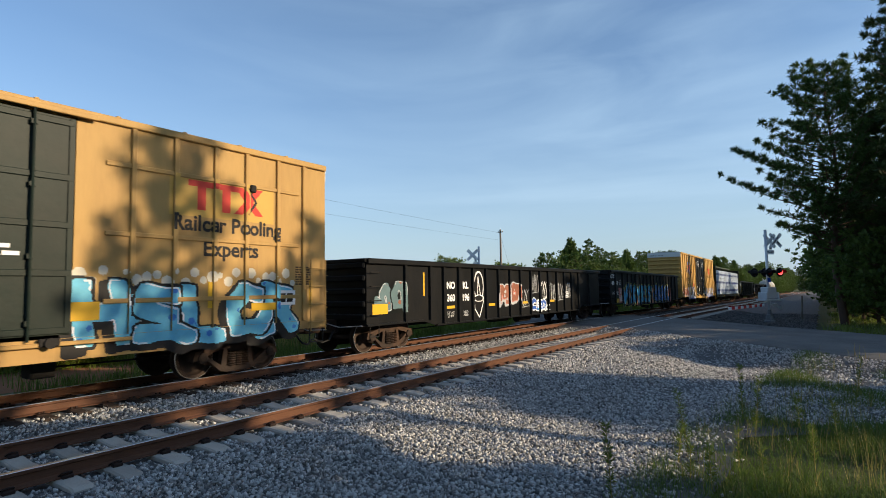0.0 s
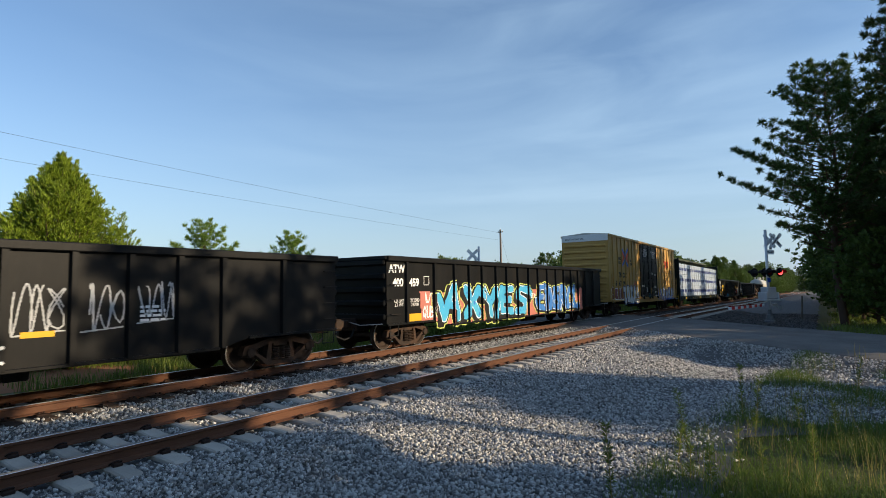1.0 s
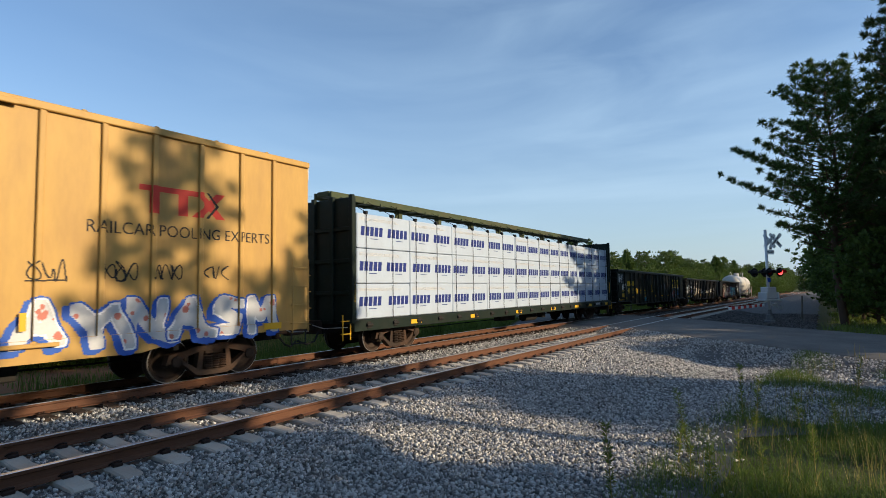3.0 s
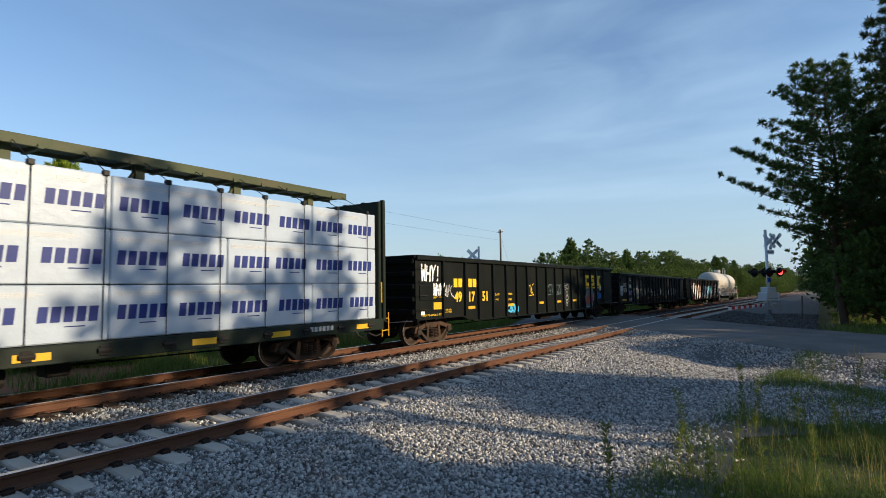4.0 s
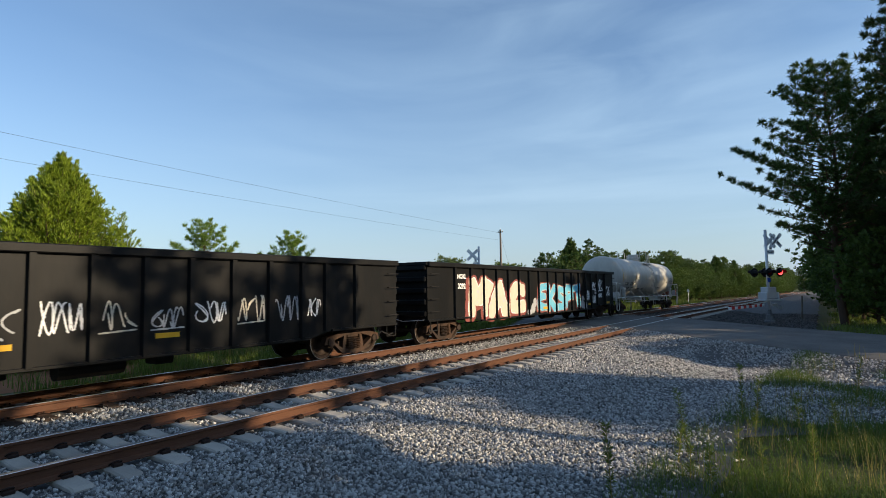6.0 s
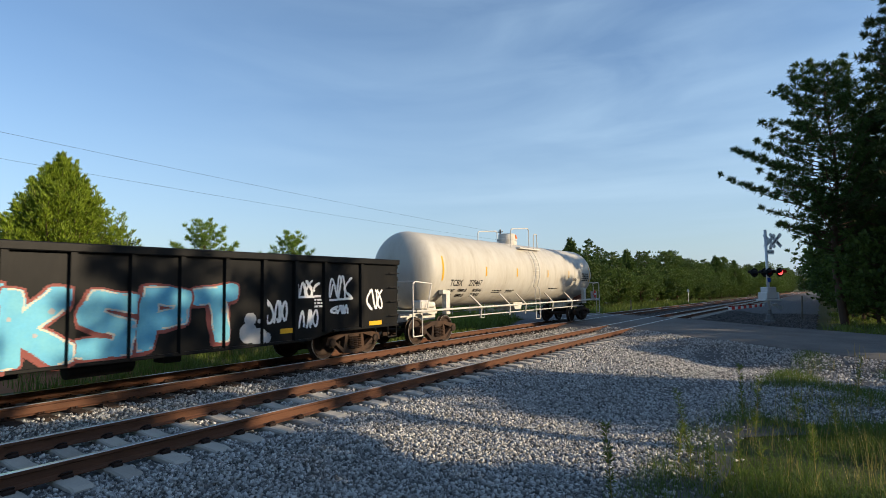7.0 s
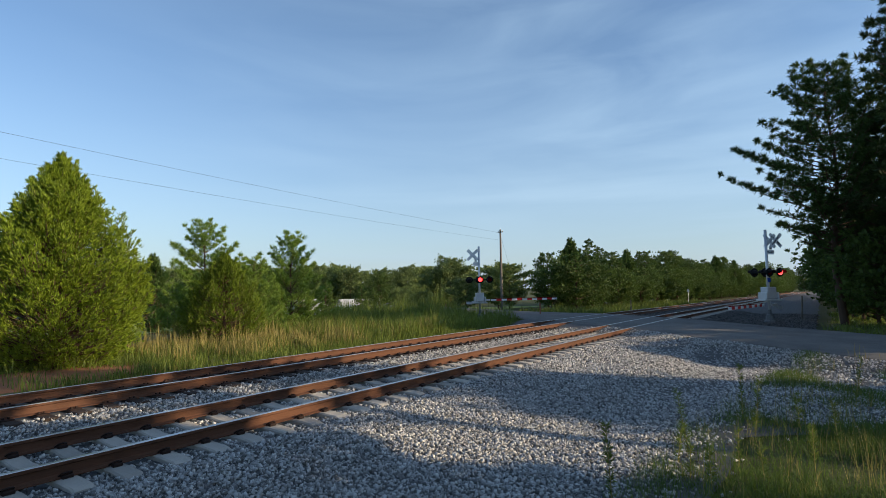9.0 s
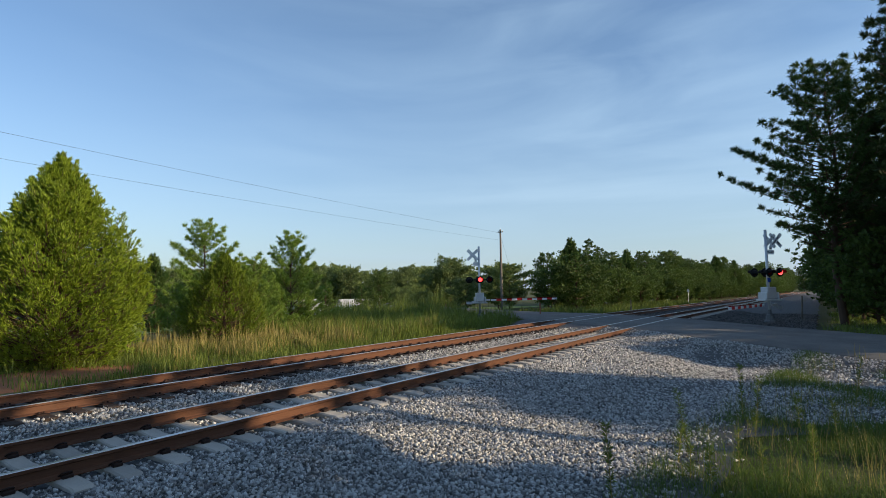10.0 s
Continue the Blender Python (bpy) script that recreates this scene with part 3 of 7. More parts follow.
def stones(name, areas, mat, label, seed):
    rng = np.random.default_rng(seed)
    corner = np.array([(1, 0, 0), (-1, 0, 0), (0, 1, 0), (0, -1, 0), (0, 0, 1), (0, 0, -1)], dtype=float)
    tris = np.array([0, 2, 4, 2, 1, 4, 1, 3, 4, 3, 0, 4, 2, 0, 5, 1, 2, 5, 3, 1, 5, 0, 3, 5])
    P = []
    # (x0, x1, y0, y1, stones a square metre, half size)
    for x0, x1, y0, y1, dens, size in areas:
        n = int((x1 - x0) * (y1 - y0) * dens)
        x, y, s = rng.uniform(x0, x1, n), rng.uniform(y0, y1, n), size * rng.uniform(0.5, 1.35, n)
        for a, b, c in zip(x, y, s):
            if b < verge(a) + rng.normal(0, 0.45) and (a < 11.5 or rng.random() < 0.45):
                continue
            if a < 34 and a > ROAD_A + ROAD_SLOPE * b - 0.15 + 0.2 * lump(a, b, 1.0):
                continue
            if any(r - 0.09 < b < r + 0.09 for r in (NEAR_RAIL, NEAR_RAIL + GAUGE, FAR_RAIL, FAR_RAIL + GAUGE)):
                continue
            on = 6.78 < b < 9.4 and abs(((a + 1.55) / 0.572 + 0.5) % 1 - 0.5) * 0.572 < 0.14
            if on and rng.random() < 0.97:
                continue
            P.append((a, b, ground_z(a, b) + c * rng.uniform(-0.2, 0.75), c))
    P = np.array(P)
    n = len(P)
    v = corner[None] * rng.uniform(0.75, 1.45, (n, 6, 1)) + rng.normal(0, 0.22, (n, 6, 3))
    v *= rng.uniform(0.65, 1.2, (n, 1, 3))
    q = rng.normal(size=(n, 4))
    q /= np.linalg.norm(q, axis=1, keepdims=True)
    w, x, y, z = q.T
    R = np.stack([1 - 2 * (y * y + z * z), 2 * (x * y - z * w), 2 * (x * z + y * w), 2 * (x * y + z * w), 1 - 2 * (x * x + z * z), 2 * (y * z - x * w),
                  2 * (x * z - y * w), 2 * (y * z + x * w), 1 - 2 * (x * x + y * y)], axis=1).reshape(n, 3, 3)
    v = np.einsum("nij,nkj->nki", R, v) * P[:, None, 3:4] + P[:, None, :3]
    f = (tris[None] + 6 * np.arange(n)[:, None]).ravel()
    raw(name, v.reshape(-1, 3), f, 3, mat, None, "stuff", label, "gravel")


# (x0, x1, y0, y1, stones a square metre, half size)
stones("ballast_stones", ((3.0, 10, 1.0, 6.75, 1250, 0.0235), (10, 16, -2.2, 6.75, 800, 0.0245), (16, 25.5, -4.5, 6.75, 400, 0.028), (1.5, 8, 6.7, 11.3, 500, 0.025),
                          (8, 20, 6.7, 11.3, 280, 0.028), (20, 27, 6.7, 11.3, 100, 0.036), (3, 24, 13.4, 15.5, 60, 0.035), (1.0, 3.0, 3.0, 6.75, 800, 0.024)),
       M_STONE, "loose grey granite ballast stones", 5)
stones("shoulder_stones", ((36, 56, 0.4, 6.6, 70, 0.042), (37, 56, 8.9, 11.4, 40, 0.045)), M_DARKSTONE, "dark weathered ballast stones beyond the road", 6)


def road():
    ys = steps((-60, -8, 4), (-8, 24, 0.5), (24, 120, 8))
    us = [i / 14 for i in range(15)]
    verts = []
    for y in ys:
        a, b = ROAD_A + ROAD_SLOPE * y + 0.12 * lump(0, y, 1.1, 8), ROAD_B + ROAD_SLOPE * y
        for u in us:
            x = a + (b - a) * u
            edge = 0.05 if u in (0.0, 1.0) else 0.0
            verts.append((x, y, road_z(x, y) - edge))
    n = len(us)
    faces = [i for j in range(len(ys) - 1) for k in range(n - 1) for i in (j * n + k, j * n + k + 1, (j + 1) * n + k + 1, (j + 1) * n + k)]
    smooth(raw("road", verts, faces, 4, M_ASPHALT, None, "structure", "worn grey asphalt road over the level crossing", "road"))


road()

# ---- tracks ----
RAIL_FOOT = [(-0.076, -0.186), (0.076, -0.186), (0.076, -0.172), (0.02, -0.155), (0.010, -0.14), (0.010, -0.055), (0.034, -0.042), (0.036, -0.006), (-0.036, -0.006),
             (-0.034, -0.042), (-0.010, -0.055), (-0.010, -0.14), (-0.02, -0.155), (-0.076, -0.172)]
RAIL_HEAD = [(-0.036, -0.006), (0.036, -0.006), (0.033, 0.0), (-0.033, 0.0)]


def track(name, y0, label, concrete, spacing, first):
    t = holder(name, label, "railway track", "", "structure")
    xs = steps((-40, 20, 10), (20, 100, 4), (100, 420, 16))
    for y in (y0, y0 + GAUGE):
        bm = bmesh.new()
        sweep_x(bm, [(y + a, b) for a, b in RAIL_FOOT], xs, grade)
        r = part("rail", bm, M_RAIL, t, "rusty steel rail with a bright running surface")
        bm = bmesh.new()
        sweep_x(bm, [(y + a, b + 0.001) for a, b in RAIL_HEAD], xs, grade)
        part("rail_head", bm, M_HEAD, r, "polished running surface")
    mid = y0 + GAUGE / 2
    bm = bmesh.new()
    if concrete:
        prof = [(-1.30, -0.40), (1.30, -0.40), (1.30, -0.235), (1.22, -0.205), (0.95, -0.187), (0.60, -0.187), (0.35, -0.222), (-0.35, -0.222), (-0.60, -0.187), (-0.95, -0.187), (-1.22, -0.205), (-1.30, -0.235)]
        prism(bm, prof, -0.125, 0.125)
        bmesh.ops.rotate(bm, verts=bm.verts[:], matrix=Matrix.Rotation(radians(90), 3, "Z"))
        bmesh.ops.bevel(bm, geom=[e for e in bm.edges if abs(e.verts[0].co.x - e.verts[1].co.x) < 1e-4 and e.verts[0].co.z > -0.3 and e.verts[1].co.z > -0.3], offset=0.02, segments=1, affect="EDGES")
    else:
        box(bm, -0.115, 0.115, -1.30, 1.30, -0.36, -0.19, 0.012)
    tie = part("tie", bm, M_TIE if concrete else M_WOODTIE, t)
    bm = bmesh.new()
    for r in (-GAUGE / 2, GAUGE / 2):
        for s in (-1, 1):
            if concrete:
                chain(bm, [(-0.07, r + s * 0.06, -0.165), (-0.05, r + s * 0.11, -0.13), (0.0, r + s * 0.13, -0.12), (0.05, r + s * 0.11, -0.13), (0.06, r + s * 0.07, -0.165)], 0.013, 5)
                box(bm, -0.06, 0.06, r + s * 0.085, r + s * 0.15, -0.19, -0.145, 0.01)
            else:
                box(bm, -0.10, 0.10, r + s * 0.06, r + s * 0.2, -0.19, -0.172, 0.004)
                box(bm, -0.05, -0.02, r + s * 0.075, r + s * 0.11, -0.175, -0.14, 0.004)
                box(bm, 0.03, 0.06, r + s * 0.075, r + s * 0.11, -0.175, -0.14, 0.004)
    clip = part("rail_clip", bm, M_CLIP, tie, "black steel rail fastenings")
    rng = random.Random(len(name))
    x, firstdone = first, False
    while x < 120:
        cross = ROAD_A + ROAD_SLOPE * mid - 0.5 < x < ROAD_B + ROAD_SLOPE * mid + 1.8
        if not cross:
            m = pose(x + rng.uniform(-0.02, 0.02), mid + rng.uniform(-0.03, 0.03), grade(x), 0, 0, rng.uniform(-1, 1))
            if not firstdone:
                tie.matrix_basis, firstdone = m, True
            else:
                o = share(tie, m, t)
                if x < 40:
                    share(clip, Matrix(), o)
        x += spacing if x < 70 else spacing * 2
    return t


track("track_near", NEAR_RAIL, "railway track of rusty rails on pale concrete ties", True, 0.572, -1.55)
track("track_far", FAR_RAIL, "railway track of rusty rails on dark wooden ties", False, 0.53, -2.0)


# ---- level crossing signals ----
def flasher(parent, x, y, z, lit, face):
    """One red flashing light with its round black plate and hood; it faces the direction face (degrees)."""
    bm = bmesh.new()
    lathe(bm, [(0.0, 0.23), (0.02, 0.255), (0.035, 0.255), (0.05, 0.16), (0.16, 0.13), (0.20, 0.06), (0.205, 0.0)], 24, "X")
    disc = part("light_backplate", bm, M_SIGNBLACK, parent, "round black backplate")
    disc.matrix_basis = pose(x, y, z, 0, 0, face + 180)
    smooth(disc, False)
    bm = bmesh.new()
    n = 14
    prev = None
    for i in range(n + 1):
        t = radians(-20 + 220 * i / n)
        a = [bm.verts.new((dx, 0.16 * math.cos(t), 0.16 * math.sin(t))) for dx in (0.0, -0.30 if 0 < i < n else -0.1)]
        if prev:
            bm.faces.new((prev[0], prev[1], a[1], a[0]))
        prev = a
    bmesh.ops.solidify(bm, geom=bm.faces[:], thickness=0.008)
    part("hood", bm, M_SIGNBLACK, disc)
    bm = bmesh.new()
    lathe(bm, [(-0.012, 0.148), (-0.04, 0.10), (-0.05, 0.0)], 20, "X")
    smooth(part("lens", bm, M_LAMPRED if lit else M_LAMPDARK, disc, "lit red lens" if lit else "dark red lens"))
    return disc


def crossing_signal(x, y, z, turn, lit, label, gate_turn=None, height=5.3, words=True, gate_z=1.45):
    s = holder("crossing_signal", label, "railway signal", "crossing signals")
    bm = bmesh.new()
    lathe(bm, [(0, 0.075), (height, 0.075), (height + 0.01, 0.0)], 14, "Z")
    smooth(part("mast", bm, M_ALU, s, "aluminium mast"), True)
    bm = bmesh.new()
    lathe(bm, [(0.0, 0.30), (0.10, 0.30), (0.12, 0.23), (0.42, 0.19), (0.44, 0.11), (0.7, 0.10), (0.72, 0.08)], 8, "Z")
    part("mast_base", bm, M_CASTBASE, s, "dull grey cast base")
    for side in (0, 180):
        for a in (45, -45):
            bm = bmesh.new()
            box(bm, -0.02, -0.004, -0.52, 0.52, -0.1, 0.1)
            arm = part("crossbuck_blade", bm, M_SIGNWHITE, s, "white blade with black words")
            arm.matrix_basis = pose(0, 0, 0, 0, 0, side) @ pose(-0.20 if a > 0 else -0.222, -0.46 if side == 0 else 0.46, height - 0.62, a, 0, 0)
            if words:
                w = "RAILROAD" if a < 0 else "CROSSING"
                o = lettering(arm, w, 0, 0, 0, 0.145, M_SIGNBLACK, "words", bold=0.004)
                o.matrix_basis = pose(-0.024, 0, 0, 90, 0, -90)
    bm = bmesh.new()
    box(bm, -0.10, -0.085, -0.42, 0.02, height - 1.42, height - 1.16)
    box(bm, -0.10, -0.085, -0.32, -0.12, height - 1.14, height - 0.94)
    pl = part("track_count_plate", bm, M_SIGNWHITE, s, "small white plate counting the tracks")
    o = lettering(pl, "TRACKS", 0, 0, 0, 0.13, M_SIGNBLACK, "words", bold=0.003)
    o.matrix_basis = pose(-0.105, -0.2, height - 1.29, 90, 0, -90)
    o = lettering(pl, "2", 0, 0, 0, 0.18, M_SIGNBLACK, "words", bold=0.003)
    o.matrix_basis = pose(-0.105, -0.22, height - 1.04, 90, 0, -90)
    zl = height - 2.45
    bm = bmesh.new()
    rod(bm, (0, -0.85, zl), (0, 0.85, zl), 0.03, 8)
    rod(bm, (-0.35, 0.1, zl + 0.08), (0.35, 0.1, zl + 0.08), 0.03, 8)
    part("light_arm", bm, M_SIGNBLACK, s)
    for k, (dx, dy, f) in enumerate(((-0.16, -0.72, 0), (-0.16, 0.0 - 0.02, 0), (0.16, 0.75, 180), (0.16, 0.05, 180))):
        flasher(s, dx, dy, zl, k == lit, f + 180)
    bm = bmesh.new()
    box(bm, -0.28, 0.28, -0.3, 0.3, 1.35, 2.0, 0.03)
    box(bm, -0.34, 0.34, -0.42, -0.33, 1.2, 1.7, 0.02)
    box(bm, -0.34, 0.34, 0.33, 0.42, 1.2, 1.7, 0.02)
    box(bm, -0.36, 0.36, -0.55, 0.55, 1.22, 1.32, 0.01)
    part("gate_motor_box", bm, M_ALU, s, "grey gate mechanism box")
    bm = bmesh.new()
    box(bm, -0.13, -0.11, -0.09, 0.12, zl - 0.55, zl - 0.3)
    part("notice_plate", bm, M_BLUESIGN, s, "small blue notice plate")
    if gate_turn is not None:
        arm = new("gate_arm")
        arm.parent = s
        arm.matrix_basis = pose(0, 0, gate_z, 0, 0, gate_turn)
        stripe = {}
        for i in range(13):
            k, m = 0.9 + i * 0.42, M_SIGNWHITE if i % 2 == 0 else M_REDWHITE
            if i % 2 not in stripe:
                bm = bmesh.new()
                box(bm, 0, 0.42, -0.02, 0.02, -0.07, 0.07)
                stripe[i % 2] = part("stripe", bm, m, arm, "white reflective stripe" if i % 2 == 0 else "red reflective stripe")
                stripe[i % 2].matrix_basis = pose(k, 0, 0)
            else:
                share(stripe[i % 2], pose(k, 0, 0), arm)
        bm = bmesh.new()
        prism(bm, [(-0.9, -0.28), (-0.5, -0.3), (0.1, -0.1), (0.95, -0.05), (0.95, 0.05), (0.1, 0.1), (-0.5, -0.1), (-0.9, -0.1)], 0.36, 0.41)
        part("counterweight_arm", bm, M_ALU, arm)
        bm = bmesh.new()
        for q in (1.3, 3.6, 6.2):
            lathe(bm, [(0.075, 0.05), (0.13, 0.05), (0.15, 0.0)], 10, "Z")
            bmesh.ops.translate(bm, verts=bm.verts[-21:], vec=(q, 0, 0))
        part("gate_light", bm, M_LAMPDARK, arm, "small red gate lights")
    s.matrix_basis = pose(x, y, z, 0, 0, turn)
    return s


crossing_signal(37.1, 2.56, -0.32, 46, 0, "grey crossing signal mast with crossbuck, one red light lit", 122, 5.28, gate_z=1.0)
crossing_signal(35.9, 20.9, -0.45, 215, 3, "crossing signal mast beside weeds with lowered striped gate", 107, 5.4, False)


# ---- small lineside things ----
def post(x, y, h, r, mat, label, lean=0.0, cap=None):
    bm = bmesh.new()
    lathe(bm, [(-0.3, r), (h * 0.5, r * 0.97), (h - 0.02, r * 0.9), (h, r * 0.6)], 8, "Z")
    p = tagged(part("marker_post", bm, mat), label, "post")
    p.matrix_basis = pose(x, y, ground_z(x, y), lean, lean * 0.6)
    if cap:
        bm = bmesh.new()
        box(bm, -0.02, 0.02, -0.16, 0.16, h - 0.35, h, 0.01)
        part("plate", bm, cap, p, "small white plate")
    return p


post(47.0, 1.3, 1.65, 0.06, M_POLEWOOD, "weathered leaning wooden post beside the track", 3)
post(52.5, 14.6, 1.1, 0.05, M_POLEWOOD, "grey marker post in the weeds")
post(40.5, 18.2, 0.95, 0.05, M_RUSTPRIMER, "rusty marker post in the weeds")
post(95.0, 17.5, 2.3, 0.05, M_ALU, "thin whistle post with white plate", 0, M_SIGNWHITE)


def utility_pole(x, y, h):
    p = holder("utility_pole", "weathered wooden utility pole with short crossarm", "utility pole")
    bm = bmesh.new()
    lathe(bm, [(-0.5, 0.17), (h, 0.11), (h + 0.01, 0.0)], 10, "Z")
    smooth(part("pole", bm, M_POLEWOOD, p), False)
    bm = bmesh.new()
    box(bm, -0.05, 0.05, -0.35, 0.35, h - 0.35, h - 0.25, 0.01)
    part("crossarm", bm, M_POLEWOOD, p)
    for dy in (-0.3, 0.0, 0.3):
        bm = bmesh.new()
        lathe(bm, [(0, 0.03), (0.06, 0.05), (0.12, 0.03), (0.13, 0.0)], 8, "Z")
        part("insulator", bm, M_ALU, p).matrix_basis = pose(0, dy, h - 0.25 if dy else h)
    p.matrix_basis = pose(x, y, -0.9)
    return p


def wire(name, a, b, sag, r=0.007):
    bm = bmesh.new()
    a, b = Vector(a), Vector(b)
    pts = [a.lerp(b, i / 16) - Vector((0, 0, sag * 4 * (i / 16) * (1 - i / 16))) for i in range(17)]
    chain(bm, pts, r, 5)
    tagged(part(name, bm, M_WIRE), "thin dark overhead wire between poles", "wire", "overhead wires")


POLE_H = 9.9
utility_pole(61.0, 32.4, POLE_H)
utility_pole(-12.0, 32.0, POLE_H + 1.0)
wire("overhead_wire", (-12, 32, POLE_H + 0.7), (61, 32.4, POLE_H - 1.3), 0.35)
wire("overhead_wire", (-12, 32, POLE_H - 0.75), (61, 32.4, POLE_H - 2.2), 0.35)
wire("guy_wire", (61, 32.4, POLE_H - 1.6), (66.5, 32.4, -1), 0.0)


def house(x, y, w, d, h, turn, base):
    t = holder("house", "white house with a pale gabled roof behind trees", "house")
    bm = bmesh.new()
    prism(bm, [(-w / 2, -0.5), (w / 2, -0.5), (w / 2, h), (0, h + w * 0.22), (-w / 2, h)], -d / 2, d / 2)
    part("wall", bm, M_HOUSEWALL, t)
    bm = bmesh.new()
    for s in (-1, 1):
        prism(bm, [(0, h + w * 0.22 + 0.03), (s * (w / 2 + 0.4), h - 0.15), (s * (w / 2 + 0.4), h), (0, h + w * 0.22 + 0.2)], -d / 2 - 0.4, d / 2 + 0.4)
    part("roof", bm, M_SHINGLE, t)
    for i in (-1, 1):
        bm = bmesh.new()
        box(bm, w * 0.25 * i - 0.5, w * 0.25 * i + 0.5, -d / 2 - 0.06, -d / 2 + 0.02, 1.0, 2.2)
        part("window", bm, M_SIGNBLACK, t, "dark window")
    t.matrix_basis = pose(x, y, base, 0, 0, turn)


house(77, 70, 5, 7, 2.4, 60, -3.4)
house(71, 78, 4.5, 6, 2.4, 100, -3.3)


# ---- plants ----
def tuft_mesh(name, C, D, k, ln, wd, spread, mat, parent, rng, kind="", label="", category=""):
    """k thin leaf blades fanning out at each place C about the way D."""
    n = len(C)
    C, D = np.repeat(np.asarray(C), k, axis=0), np.repeat(np.asarray(D), k, axis=0)
    d = D + rng.normal(0, spread, D.shape)
    d /= np.linalg.norm(d, axis=1, keepdims=True) + 1e-9
    s = np.cross(d, rng.normal(size=d.shape))
    s /= np.linalg.norm(s, axis=1, keepdims=True) + 1e-9
    l = ln * rng.uniform(0.6, 1.25, (n * k, 1))
    w = wd * rng.uniform(0.7, 1.3, (n * k, 1))
    v = np.stack([C, C + d * l * 0.45 + s * w, C + d * l, C + d * l * 0.45 - s * w], axis=1).reshape(-1, 3)
    return raw(name, v, np.arange(len(v)), 4, mat, parent, kind, label, category)


def limb_rows(rng, h, n, z0, reach, rise, droop=0.0, swept=False):
    """Limbs as (start, end) about a trunk of height h; reach(u) gives their length at relative height u."""
    out = []
    for i in range(n):
        u = z0 + (1 - z0) * (i + rng.uniform(0, 1)) / n
        a = i * 2.4 + rng.uniform(-0.5, 0.5)
        r = reach(u) * rng.uniform(0.65, 1.15)
        if swept:
            out.append(((0, 0, max(0.04 * h, u * h - r * rise)), (math.cos(a) * r, math.sin(a) * r, u * h + rng.uniform(-0.1, 0.25))))
            continue
        out.append(((0, 0, u * h), (math.cos(a) * r, math.sin(a) * r, u * h + r * rise * rng.uniform(0.5, 1.3) - droop * r)))
    return out


def tree(name, h, limbs, trunk_r, per_limb, k, ln, wd, spread, up, leaf, seed, label, category, twig=0.35, bend=0.0):
    rng = np.random.default_rng(seed)
    t = holder(name, label, category)
    bm = bmesh.new()
    z = 0.0
    px = [(bend * math.sin(i * 0.9 + seed) * h * 0.01, bend * math.cos(i * 1.3 + seed) * h * 0.01, -0.3 + (h * 0.98 + 0.3) * i / 8) for i in range(9)]
    for i in range(8):
        rod(bm, px[i], px[i + 1], trunk_r * (1 - i / 8.6), 7, trunk_r * (1 - (i + 1) / 8.6))
    for a, b in limbs:
        rr = trunk_r * 0.28 * (1 - 0.6 * a[2] / h)
        m = (Vector(a) + Vector(b)) / 2 + Vector((0, 0, -0.04 * (Vector(b) - Vector(a)).length))
        rod(bm, a, m, rr, 4, rr * 0.65)
        rod(bm, m, b, rr * 0.65, 4, rr * 0.2)
    part("trunk", bm, M_BARK, t, "brown bark trunk and limbs")
    C, D = [], []
    for a, b in limbs:
        a, b = np.array(a), np.array(b)
        L = np.linalg.norm(b - a)
        m = max(3, int(per_limb * L))
        u = rng.uniform(0.25, 1.05, m) ** 0.8
        off = rng.normal(0, twig, (m, 3)) * np.minimum(1, L * 0.35) * np.array([1, 1, 0.6])
        c = a + (b - a) * u[:, None] + off * (0.4 + 0.6 * u[:, None])
        out = off * 0.8 + (b - a) / (L + 1e-6) * 0.6
        out[:, 2] += up
        C.append(c)
        D.append(out)
    C, D = np.concatenate(C), np.concatenate(D)
    D /= np.linalg.norm(D, axis=1, keepdims=True) + 1e-9
    tuft_mesh("crown", C, D, k, ln, wd, spread, leaf, t, rng)
    return t


def sticks(name, rows, seg, mat, parent, label):
    """One mesh of tapered sticks, rows of (start, end, radius, end radius)."""
    A, B = np.array([r[0] for r in rows], dtype=float), np.array([r[1] for r in rows], dtype=float)
    ra, rb = np.array([r[2] for r in rows])[:, None], np.array([r[3] for r in rows])[:, None]
    d = B - A
    d /= np.linalg.norm(d, axis=1, keepdims=True) + 1e-9
    u = np.cross(d, np.where(np.abs(d[:, 2:3]) > 0.9, [[1.0, 0, 0]], [[0, 0, 1.0]]))
    u /= np.linalg.norm(u, axis=1, keepdims=True) + 1e-9
    w = np.cross(d, u)
    ring = [(math.cos(2 * math.pi * i / seg), math.sin(2 * math.pi * i / seg)) for i in range(seg)]
    v = np.stack([A + (u * c + w * q) * ra for c, q in ring] + [B + (u * c + w * q) * rb for c, q in ring], axis=1).reshape(-1, 3)
    one = np.array([k for i in range(seg) for k in (i, (i + 1) % seg, seg + (i + 1) % seg, seg + i)])
    f = (one[None] + 2 * seg * np.arange(len(rows))[:, None]).ravel()
    return raw(name, v, f, 4, mat, parent, label=label)


